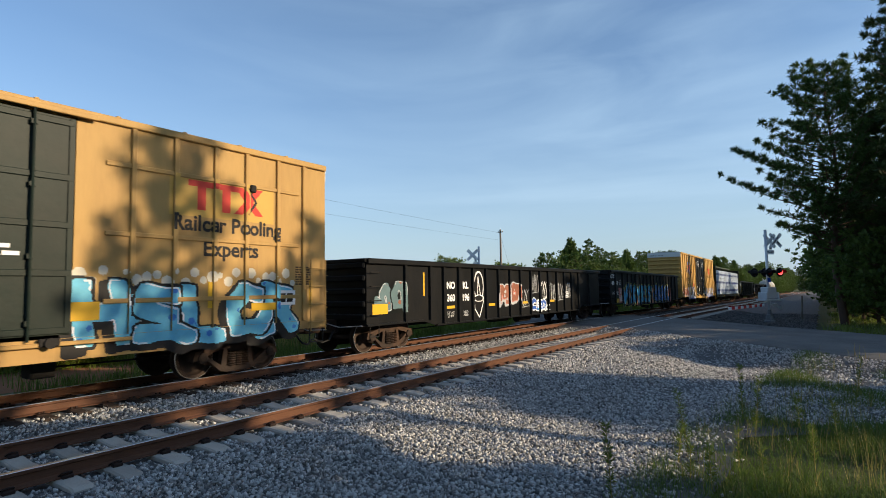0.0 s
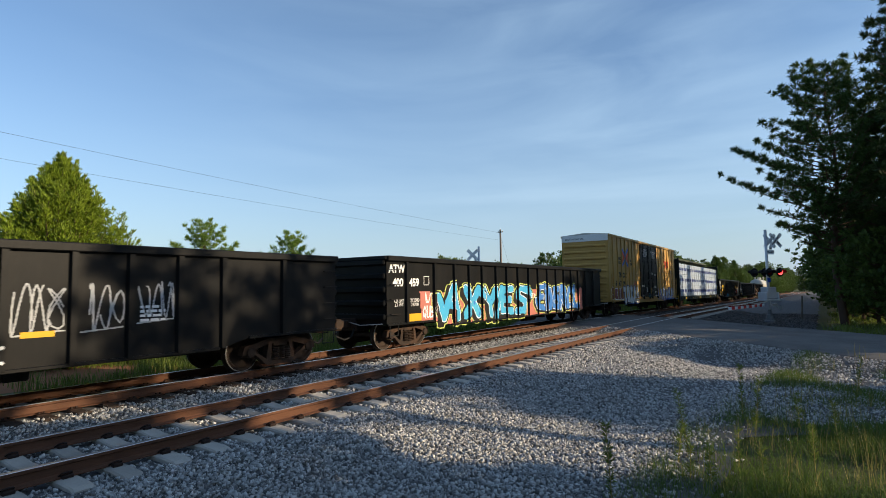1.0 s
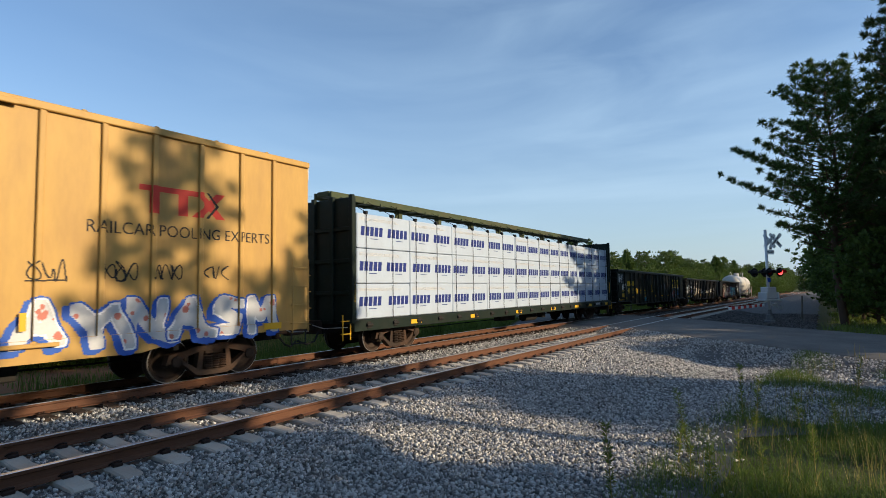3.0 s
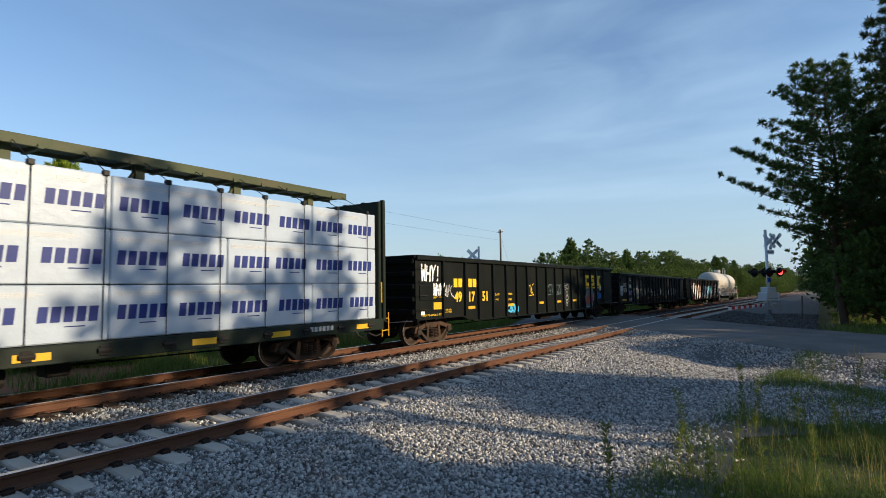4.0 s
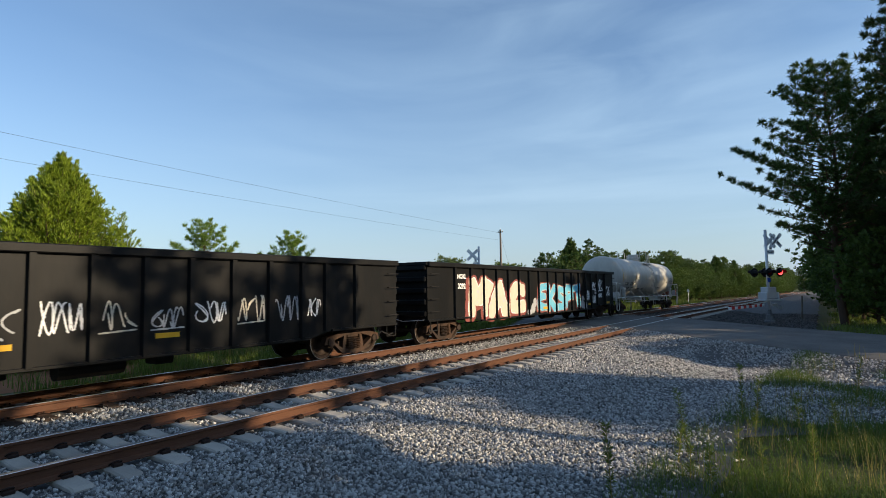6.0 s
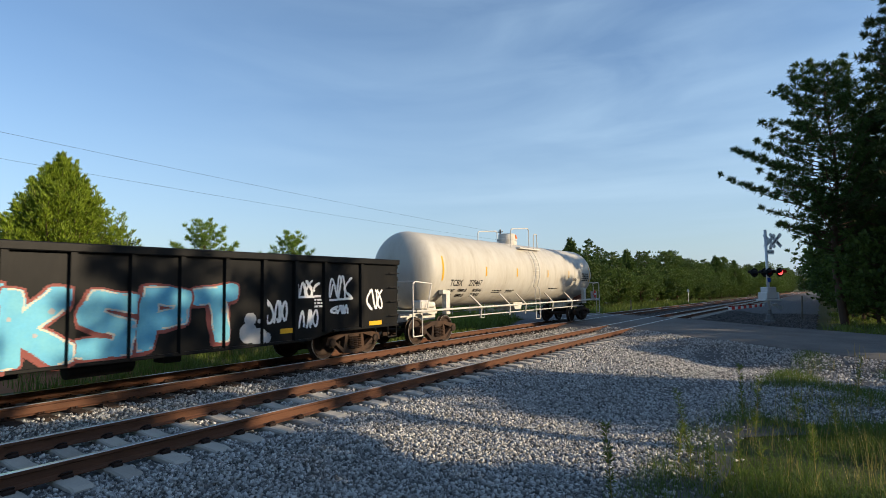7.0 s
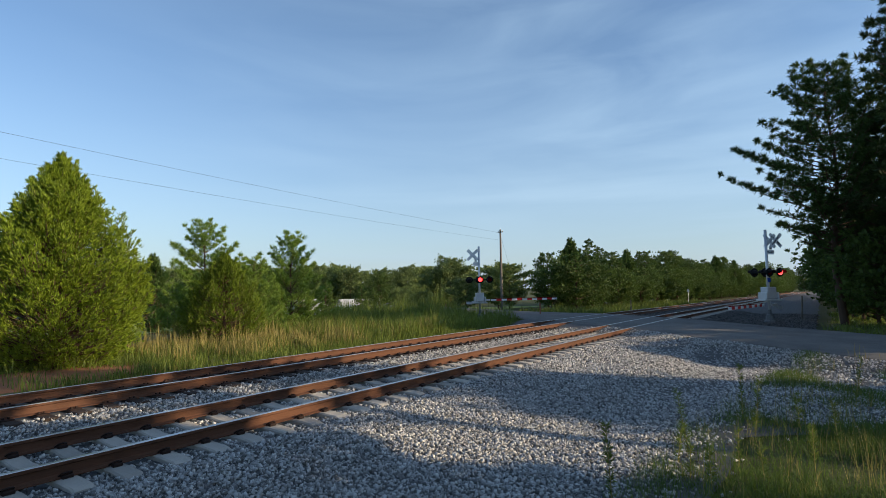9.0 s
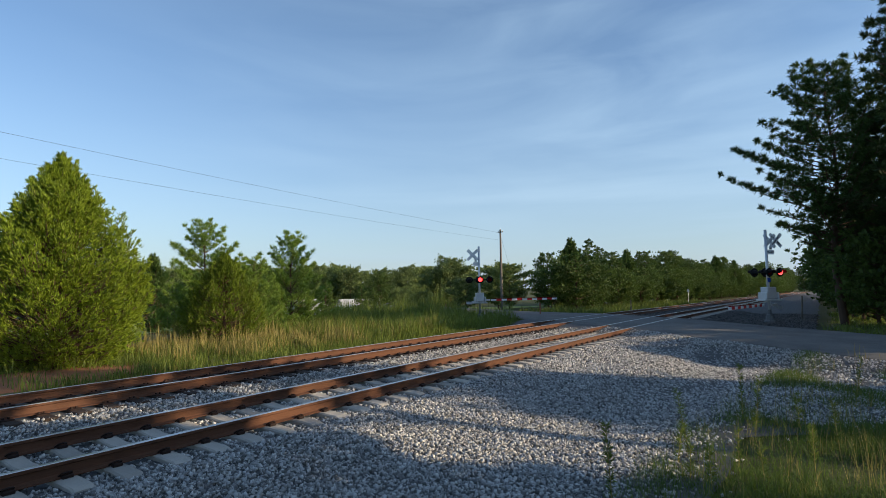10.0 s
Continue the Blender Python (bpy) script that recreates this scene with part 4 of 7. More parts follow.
def needle_tree(name, h, limbs, trunk_r, gap, k, ln, wd, leaf, seed, label, sub=0.5, start=0.3, up=0.35, spread=0.75, bend=1.0):
    """A conifer whose limbs carry side twigs, each twig ending in a round tuft of needles."""
    rng = np.random.default_rng(seed)
    t = holder(name, label, "pine tree")
    wood = []
    px = [(bend * math.sin(i * 0.9 + seed) * h * 0.01, bend * math.cos(i * 1.3 + seed) * h * 0.01, -0.3 + (h * 0.98 + 0.3) * i / 8) for i in range(9)]
    for i in range(8):
        wood.append((px[i], px[i + 1], trunk_r * (1 - i / 8.6), trunk_r * (1 - (i + 1) / 8.6)))
    C, D = [], []
    for a, b in limbs:
        a, b = np.array(a, dtype=float), np.array(b, dtype=float)
        L = np.linalg.norm(b - a)
        ax = (b - a) / (L + 1e-6)
        rr = trunk_r * 0.26 * (1 - 0.6 * a[2] / h)
        m = (a + b) / 2 + np.array([0, 0, -0.05 * L])
        wood.append((a, m, rr, rr * 0.65))
        wood.append((m, b, rr * 0.65, rr * 0.2))
        side = np.cross(ax, [0, 0, 1.0])
        side /= np.linalg.norm(side) + 1e-6
        n = max(2, int(L * (1 - start) / gap))
        for i in range(n):
            u = start + (1 - start) * (i + rng.uniform(0.2, 0.9)) / n
            p = a + (b - a) * u + np.array([0, 0, -0.2 * L * u * (1 - u)])
            w = sub * min(1.0, L * 0.4) * (1.15 - u) * rng.uniform(0.4, 1.3)
            for q in (-1, 1):
                e = p + (side * q * 0.85 + ax * 0.5 + np.array([0, 0, up * rng.uniform(0, 1.2)])) * w
                wood.append((p, e, rr * 0.22, rr * 0.12))
                C.append(e)
                D.append(ax * 0.6 + side * q * 0.5 + np.array([0, 0, up + 0.1]))
                C.append(p + (e - p) * 0.5)
                D.append(ax * 0.5 + side * q * 0.6 + np.array([0, 0, up]))
        C.append(b)
        D.append(ax + np.array([0, 0, up * 0.6]))
    sticks("trunk", wood, 5, M_BARK, t, "brown bark trunk and limbs")
    C, D = np.array(C), np.array(D)
    D /= np.linalg.norm(D, axis=1, keepdims=True) + 1e-9
    tuft_mesh("crown", C, D, k, ln, wd, spread, leaf, t, rng)
    return t


def tall_pine(name, seed, h, z0=0.22, leaf=None, reach=3.6, n=70, gap=0.42, k=20, ln=0.27, wd=0.017):
    rng = random.Random(seed)
    f = lambda u: reach * (1.05 - u) ** 0.7 * (0.35 + 0.65 * min(1, max(0, u - z0) / 0.16)) + 0.3
    return needle_tree(name, h, limb_rows(rng, h, n, z0, f, 0.42), h * 0.013 + 0.05, gap, k, ln, wd, leaf or L_PINE, seed, "tall dark green pine at the edge of the wood", 0.85, 0.22, 0.6, 0.8)


def cedar(seed, h, w, n=300, per=26, fine=1.0, label="dense feathery cedar in low sunlight", leaf=None):
    """Many upswept limbs, each ending in a plume of fine sprays that narrows to its tip."""
    rng = np.random.default_rng(seed)
    t = holder("cedar_tree", label, "cedar tree")
    full = lambda u: w * ((1 - max(0.0, (u - 0.3) / 0.7) ** 1.7) if u > 0.3 else 1 - 0.55 * ((0.3 - u) / 0.3) ** 2)
    wood = []
    for i in range(6):
        wood.append(((0, 0, -0.2 + h * 0.16 * i), (0, 0, -0.2 + h * 0.16 * (i + 1)), 0.14 * (1 - i / 6.5), 0.14 * (1 - (i + 1) / 6.5)))
    C, D = [], []
    for i in range(n):
        u = 0.015 + 0.985 * ((i + rng.uniform(0, 1)) / n) ** 0.85
        ang = i * 2.39996 + rng.uniform(-0.4, 0.4)
        lump_ = 1 + 0.10 * math.sin(ang * 3 + seed) + 0.08 * math.sin(u * 23 + ang * 2)
        r = max(0.05, full(u)) * lump_ * rng.uniform(0.80, 1.06)
        tip = np.array([math.cos(ang) * r, math.sin(ang) * r, u * h + rng.uniform(-0.08, 0.12) * h * 0.4])
        axis = np.array([math.cos(ang) * (0.75 - 0.45 * u), math.sin(ang) * (0.75 - 0.45 * u), 0.55 + 0.5 * u])
        axis /= np.linalg.norm(axis)
        ln = rng.uniform(0.7, 1.35) * (0.16 * h if u < 0.85 else 0.12 * h)
        base = tip - axis * ln * 0.75
        tip = tip + axis * ln * 0.25
        root = np.array([0, 0, max(0.05 * h, base[2] - 0.4 * r)])
        wood.append((root, base, 0.03 * fine, 0.015))
        wood.append((base, tip, 0.014 * fine, 0.004))
        v = rng.uniform(0, 1, per) ** 0.9
        wide = 0.30 * ln * (1 - v) ** 0.7 * (0.35 + 0.65 * np.minimum(1, v / 0.25))
        off = rng.normal(0, 1, (per, 3))
        off -= np.outer(off @ axis, axis)
        off *= (wide * 0.8)[:, None]
        C.append(base + (tip - base) * v[:, None] + off)
        D.append(axis + off / (wide[:, None] + 0.05) * 0.38)
    sticks("trunk", wood, 5, M_BARK, t, "brown bark trunk and limbs")
    C, D = np.concatenate(C), np.concatenate(D)
    D /= np.linalg.norm(D, axis=1, keepdims=True) + 1e-9
    tuft_mesh("crown", C, D, 4, 0.15 * fine, 0.0145 * fine, 0.36, leaf or L_CEDAR, t, rng)
    return t


def young_pine(seed, h, w, label, n=46):
    rng = random.Random(seed)
    f = lambda u: 1.12 * w * (1.03 - u) ** 0.6 * min(1, 0.7 + u * 2) * (0.9 + 0.16 * math.sin(u * h * 6.5)) + 0.12
    return needle_tree("young_pine", h, limb_rows(rng, h, n * 2, 0.05, f, 0.75, 0, True), 0.09, 0.24, 20, 0.25, 0.010, L_YOUNG, seed, label, 0.45, 0.3, 0.75, 0.6, 0.4)


def broadleaf(seed, h, w, leaf, label, n=44, per=13, ln=0.30, wd=0.09, spiky=0.0):
    rng = random.Random(seed)
    f = lambda u: w * math.sqrt(max(0.03, 1 - ((u - 0.52) / 0.53) ** 2)) * (1 - spiky * u)
    return tree("broadleaf_tree", h, limb_rows(rng, h, n, 0.06, f, 0.45), 0.13, per, 5, ln, wd, 0.9, 0.3, leaf, seed, label, "tree", 0.36)


def gz(x, y):
    return ground_z(x, y) - 0.05


# beyond the far track
cedar(3, 7.0, 2.55, 560, 70).matrix_basis = pose(8.75, 21.9, gz(8.75, 21.9))
cedar(8, 4.2, 1.8, 320, 44, 0.85, "small yellow-green cedar in front of a pine").matrix_basis = pose(16.4, 23.5, gz(16, 23.5))
young_pine(4, 6.4, 3.0, "young green pine behind a small cedar", 60).matrix_basis = pose(18.3, 28.0, gz(18.3, 28))
young_pine(6, 4.4, 2.3, "low young pine in dry grass").matrix_basis = pose(20.6, 26.8, gz(20.6, 26.8))
young_pine(7, 6.2, 2.9, "young pine standing alone in dry grass", 60).matrix_basis = pose(24.6, 28.3, gz(24.6, 28.3))

# the far woods
kinds = [broadleaf(21, 8.5, 3.0, L_WOOD, "dark green tree in a row of woodland", 60, 18, 0.26, 0.06, 0.3), broadleaf(22, 8.0, 2.5, L_WOOD, "dark green tree in a row of woodland", 60, 18, 0.26, 0.06, 0.5),
         tall_pine("woodland_pine", 23, 9.5, 0.08, L_WOODPINE, 2.6, 60, 0.55, 11, 0.34, 0.034), cedar(24, 8.4, 2.0, 130, 22, 3.4, "dark pointed cedar in a row of woodland", L_WOODPINE)]
kinds[0].matrix_basis, kinds[1].matrix_basis = pose(66, 28.5, gz(66, 28.5)), pose(74, 29, gz(74, 29))
kinds[0].scale = (0.8, 0.8, 0.8)
kinds[2].matrix_basis, kinds[3].matrix_basis = pose(80, 28, gz(80, 28)), pose(69, 26.5, gz(69, 26.5))
wr = random.Random(9)
x = 84.0
while x < 430:
    for row in range(2 if x < 200 else 1):
        k = wr.choice([kinds[0], kinds[1], kinds[2], kinds[2], kinds[3]])
        xx, yy = x + wr.uniform(-2, 2), 25.5 + row * 6 + wr.uniform(-1.5, 1.5) - min(8, (x - 84) * 0.035)
        s = wr.uniform(0.66, 1.02) * (1 + min(0.6, (x - 84) / 330))
        o = copy_thing(k, pose(xx, yy, gz(xx, yy), 0, 0, wr.uniform(0, 360)))
        o.scale = (s, s, s)
    x += 4.5 if x < 160 else 8 if x < 260 else 14
bush = broadleaf(29, 4.4, 2.6, L_WOOD, "dense dark undergrowth along the woodland edge", 50, 16, 0.24, 0.06)
bush.matrix_basis = pose(60, 25.5, gz(60, 25.5))
x = 62.0
while x < 330:
    xx, yy = x + wr.uniform(-1, 1), 23.6 + wr.uniform(-0.8, 1.8) - min(8, max(0, x - 84) * 0.035)
    o = copy_thing(bush, pose(xx, yy, gz(xx, yy), 0, 0, wr.uniform(0, 360)))
    s = wr.uniform(0.7, 1.25) * (1 + min(0.6, (x - 62) / 330))
    o.scale = (s, s, s * wr.uniform(0.8, 1.2))
    x += 3.2 if x < 130 else 6
for i in range(24):
    xx, yy = 400 + wr.uniform(0, 90), -22 + i * 2.4
    o = copy_thing(wr.choice(kinds[:3]), pose(xx, yy, -4.4, 0, 0, wr.uniform(0, 360)))
    s = wr.uniform(1.3, 1.9)
    o.scale = (s, s, s)
# the far trees' sunlit look comes from their paler leaf colour
far_kinds = [broadleaf(31, 10, 4.2, L_FARWOOD, "tree in a distant wood edge, leaves coloured as if sunlit", 44, 14, 0.42, 0.10), broadleaf(32, 9, 4.0, L_FARWOOD, "tree in a distant wood edge, leaves coloured as if sunlit", 44, 14, 0.42, 0.10)]
far_kinds[0].matrix_basis, far_kinds[1].matrix_basis = pose(90, 96, -2.8), pose(98, 94, -2.6)
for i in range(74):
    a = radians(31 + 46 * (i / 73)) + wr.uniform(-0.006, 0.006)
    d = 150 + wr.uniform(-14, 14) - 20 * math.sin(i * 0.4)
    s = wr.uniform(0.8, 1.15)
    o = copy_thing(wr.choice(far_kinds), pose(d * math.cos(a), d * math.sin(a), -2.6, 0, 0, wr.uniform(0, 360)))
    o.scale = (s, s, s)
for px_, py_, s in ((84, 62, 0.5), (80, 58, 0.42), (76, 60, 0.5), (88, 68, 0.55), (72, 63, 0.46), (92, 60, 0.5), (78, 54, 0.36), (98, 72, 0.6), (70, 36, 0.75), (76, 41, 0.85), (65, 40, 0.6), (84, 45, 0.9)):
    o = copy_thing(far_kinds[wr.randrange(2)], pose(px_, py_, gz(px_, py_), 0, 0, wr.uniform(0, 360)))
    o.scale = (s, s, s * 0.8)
for px_, py_, s in ((47, 40, 0.55), (52, 47, 0.5), (43, 44, 0.5), (40, 50, 0.75), (35, 47, 0.5), (23, 62, 0.9), (30, 70, 0.9)):
    o = copy_thing(kinds[wr.randrange(2)], pose(px_, py_, gz(px_, py_), 0, 0, wr.uniform(0, 360)))
    o.scale = (s, s, s)

o = copy_thing(kinds[3], pose(29, 52.5, gz(29, 52.5), 0, 0, 40))
o.scale = (0.8, 0.8, 0.8)
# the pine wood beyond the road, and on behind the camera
# all but the first carry needles with shade painted into their colour
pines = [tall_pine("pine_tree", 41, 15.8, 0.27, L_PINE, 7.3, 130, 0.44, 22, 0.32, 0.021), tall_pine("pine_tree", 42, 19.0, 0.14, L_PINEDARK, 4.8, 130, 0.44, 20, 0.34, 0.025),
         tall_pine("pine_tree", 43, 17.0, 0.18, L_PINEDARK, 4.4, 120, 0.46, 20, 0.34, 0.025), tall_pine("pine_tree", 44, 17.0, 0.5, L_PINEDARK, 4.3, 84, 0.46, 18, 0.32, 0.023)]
PINE_AT = [(41.5, -0.9, 1.0, 0), (37.8, -5.6, 1.12, 1), (47, -3.0, 0.72, 2), (40.2, -4.6, 1.06, 2), (52, -2.6, 0.6, 1), (58, -3.0, 0.62, 0), (64, -2.6, 0.58, 2), (72, -3.2, 0.6, 1), (82, -3, 0.6, 0),
           (94, -3.5, 0.62, 2), (108, -3.5, 0.65, 1), (126, -4, 0.7, 0), (148, -4, 0.75, 1), (176, -4, 0.8, 2), (210, -4, 0.85, 0), (45, -8, 0.85, 2), (40.5, -9.5, 0.7, 1), (51, -9, 0.8, 0), (59, -9, 0.85, 1)]
# the wood behind, whose shade falls over the place
SHADE_AT = [(6, -17, 0.82, 1), (9.6, -16.5, 0.8, 1), (11.2, -20.4, 0.83, 2), (14.9, -16.6, 0.84, 3), (19.4, -17.5, 0.78, 3), (19.4, -22, 0.78, 2), (0, -18, 0.8, 2), (40, -19, 0.75, 0)]
HEDGE_AT = [(1, -14, 0.95), (4.2, -14.5, 0.92), (7.2, -14, 0.96), (10.7, -14.8, 0.84), (17.6, -15.8, 0.68), (19.4, -16.2, 0.72), (26.6, -15.6, 0.68), (28.4, -15.4, 0.70),
            (31.5, -15, 0.72), (35, -14, 0.8), (39, -15, 1.0), (-3, -15, 1.0), (-7, -15, 1.0), (4, -20, 1.2), (43, -16, 1.1)]
used = [False] * 4
for px_, py_, s, k in PINE_AT + SHADE_AT:
    m = pose(px_, py_, gz(px_, py_), 0, 0, wr.uniform(0, 360))
    if not used[k]:
        pines[k].matrix_basis, used[k] = m, True
        o = pines[k]
    else:
        o = copy_thing(pines[k], m)
    o.scale = (s, s, s)
hedge = broadleaf(61, 9.6, 2.5, L_WOOD, "leafy tree in the wood behind", 60, 15, 0.42, 0.16)
hedge.matrix_basis = pose(HEDGE_AT[0][0], HEDGE_AT[0][1], gz(*HEDGE_AT[0][:2]))
for px_, py_, s in HEDGE_AT[1:]:
    o = copy_thing(hedge, pose(px_, py_, gz(px_, py_), 0, 0, wr.uniform(0, 360)))
    o.scale = (s, s, s)
under = broadleaf(51, 4.2, 2.3, L_WOOD, "leafy undergrowth at the wood's edge", 40, 14, 0.22, 0.07)
under.matrix_basis = pose(41.0, -2.6, gz(41, -2.6))
for i in range(26):
    xx, yy = 39 + i * 3.4 + wr.uniform(-1, 1), -2.0 - wr.uniform(0, 2.5)
    o = copy_thing(under, pose(xx, yy, gz(xx, yy), 0, 0, wr.uniform(0, 360)))
    s = wr.uniform(0.7, 1.25)
    o.scale = (s, s, s)

for i in range(44):
    xx = 46.5 + i * 2.6 + i * i * 0.05
    yy = -1.4 - wr.uniform(0, 1.3)
    o = copy_thing(under, pose(xx, yy, gz(xx, yy), 0, 0, wr.uniform(0, 360)))
    s = wr.uniform(0.95, 1.5)
    o.scale = (s, s, s)


# ---- grass and weeds ----
def blades(name, places, h, wd, lean, mat, seed, label):
    """Single blades bent once, tapering to a tip."""
    rng = np.random.default_rng(seed)
    P = np.asarray(places)
    n = len(P)
    a = rng.uniform(0, 2 * np.pi, n)
    d = np.stack([np.cos(a), np.sin(a), np.zeros(n)], axis=1)
    s = np.stack([-np.sin(a), np.cos(a), np.zeros(n)], axis=1) * wd * rng.uniform(0.6, 1.4, (n, 1))
    hh = (h * rng.uniform(0.45, 1.2, n) * P[:, 3])[:, None]
    up = np.array([[0, 0, 1.0]])
    k = lean * rng.uniform(0.2, 1.3, (n, 1)) * hh
    b = P[:, :3]
    m, t = b + d * k * 0.35 + up * hh * 0.6, b + d * k + up * hh
    v = np.stack([b - s, b + s, m + s * 0.75, m - s * 0.75, m - s * 0.75, m + s * 0.75, t + s * 0.12, t - s * 0.12], axis=1).reshape(-1, 3)
    return raw(name, v, np.arange(n * 8), 4, mat, None, "stuff", label, "grass")


def scatter(n, x0, x1, y0, y1, rng, keep, clump=0.6):
    out = []
    while len(out) < n:
        x, y = rng.uniform(x0, x1), rng.uniform(y0, y1)
        c = noise.noise(Vector((x * clump, y * clump, 4.0)))
        if keep(x, y, c, rng):
            out.append((x, y, ground_z(x, y) - 0.04, 0.5 + 1.0 * max(0, c + 0.15)))
    return out


gr = random.Random(77)
on_road = lambda x, y: ROAD_A + ROAD_SLOPE * y - 0.1 < x < ROAD_B + ROAD_SLOPE * y + 0.3
near_keep = lambda x, y, c, r: y < verge(x) + 0.35 * c - abs(r.gauss(0, 0.25)) and not on_road(x, y)
blades("grass", scatter(48000, 4.5, 13, -3.5, 2.9, gr, lambda x, y, c, r: near_keep(x, y, c, r) and c > -0.8 + 0.5 * r.random()), 0.13, 0.0042, 1.0, L_SHORT, 1, "green grass at the edge of the gravel")
blades("grass", scatter(20000, 11, 21, -6, 2.2, gr, lambda x, y, c, r: near_keep(x, y, c, r) and c > -0.12 + 0.3 * r.random()), 0.16, 0.006, 0.9, L_SHORT, 2, "sparse green grass beside the road")
blades("tall_grass", scatter(2400, 6.0, 12.5, -1.5, 2.4, gr, lambda x, y, c, r: near_keep(x, y, c, r) and c > -0.1 + 0.3 * r.random(), 1.3), 0.36, 0.0030, 0.55, L_SHORT, 9, "tall green grass beside the gravel")
blades("tall_grass", scatter(800, 7.2, 14.5, -1.5, 2.2, gr, lambda x, y, c, r: near_keep(x, y, c, r) and c > -0.1 + 0.4 * r.random(), 1.5), 0.46, 0.0024, 0.45, L_DRY, 3, "tall dry yellow grass stalks beside the gravel")
blades("tall_grass", scatter(300, 12, 20, -5, 2.0, gr, lambda x, y, c, r: near_keep(x, y, c, r) and c > 0.4 * r.random(), 1.2), 0.45, 0.005, 0.4, L_DRY, 13, "thin dry grass beside the road")
blades("grass", scatter(9000, 31, 60, -6, 0.2, gr, lambda x, y, c, r: not on_road(x, y) and y < -0.6 + c), 0.3, 0.012, 0.6, L_GRASS, 4, "green grass under the pines")
far_keep = lambda x, y, c, r: not on_road(x, y) and (((x - 7.4) / 2.6) ** 2 + ((y - 19.2) / 1.7) ** 2 > 1 + c or r.random() < 0.06) and y > 16.2 + 0.6 * c and (c > -0.3 or r.random() < 0.3)
blades("weeds", scatter(30000, 6, 34, 15.6, 24, gr, far_keep), 0.55, 0.011, 0.45, L_GRASS, 5, "tall green weeds beside the far track")
blades("dry_weeds", scatter(6000, 11, 27, 17.5, 27, gr, lambda x, y, c, r: far_keep(x, y, c, r) and c > -0.05), 0.95, 0.011, 0.3, L_DRY, 6, "tall dry golden grass beside the far track")
blades("weeds", scatter(26000, 20, 41, 17.0, 34, gr, far_keep), 1.25, 0.011, 0.35, L_GRASS, 7, "tall dark weeds in front of the signal")
blades("weeds", scatter(8000, 33, 47, 24, 37, gr, far_keep), 1.7, 0.016, 0.3, L_GRASS, 15, "tall dark weeds beside the road")
blades("weeds", scatter(12000, 42, 110, 16.5, 25, gr, far_keep), 0.8, 0.03, 0.4, L_GRASS, 8, "weeds along the far track beyond the road")
sheet("field", steps((6, 90, 6)), steps((36, 120, 6)), lambda x, y: ground_z(x, y) + 0.02, M_FIELD, "pale green mown field behind the trees", "field")
sheet("clay_bank", steps((3.5, 12.5, 0.5)), steps((16.8, 22.8, 0.5)), lambda x, y: ground_z(x, y) + 0.02 - 0.12 * (abs(x - 8) / 4.5) ** 4 - 0.12 * (abs(y - 19.8) / 3) ** 4, M_CLAY, "bare red clay under the cedar", "soil")


def weed(x, y, h, seed, label):
    rng = np.random.default_rng(seed)
    t = holder("weed", label, "weed")
    bm = bmesh.new()
    top = (0.08 * h * rng.normal(), 0.08 * h * rng.normal(), h)
    rod(bm, (0, 0, -0.05), top, 0.008, 5, 0.003)
    part("stem", bm, L_DRY, t)
    u = rng.uniform(0.12, 1.0, int(130 * h))
    C = np.array(top)[None] * u[:, None]
    a = rng.uniform(0, 6.28, len(u))
    D = np.stack([np.cos(a), np.sin(a), np.full(len(u), 0.7)], axis=1)
    tuft_mesh("leaves", C, D, 2, 0.10, 0.0055, 0.3, L_GRASS, t, rng)
    t.matrix_basis = pose(x, y, ground_z(x, y))


for i, (x_, y_, h_) in enumerate(((6.05, 1.95, 0.95), (8.2, 1.75, 0.55), (9.0, 1.75, 0.85), (10.2, 1.0, 0.9), (7.4, 1.2, 0.5), (9.6, -0.1, 0.8), (11.5, 1.3, 0.9), (13.5, -0.4, 1.0), (8.6, 1.05, 0.45), (8.0, 0.7, 0.5), (8.9, 0.2, 0.55), (7.7, 1.5, 0.4), (10.8, 0.4, 0.6))):
    weed(x_, y_, h_, 100 + i, "single tall weed stalk with narrow leaves")


# ---- the train ----
WHEEL_R = 0.457
spinning = []


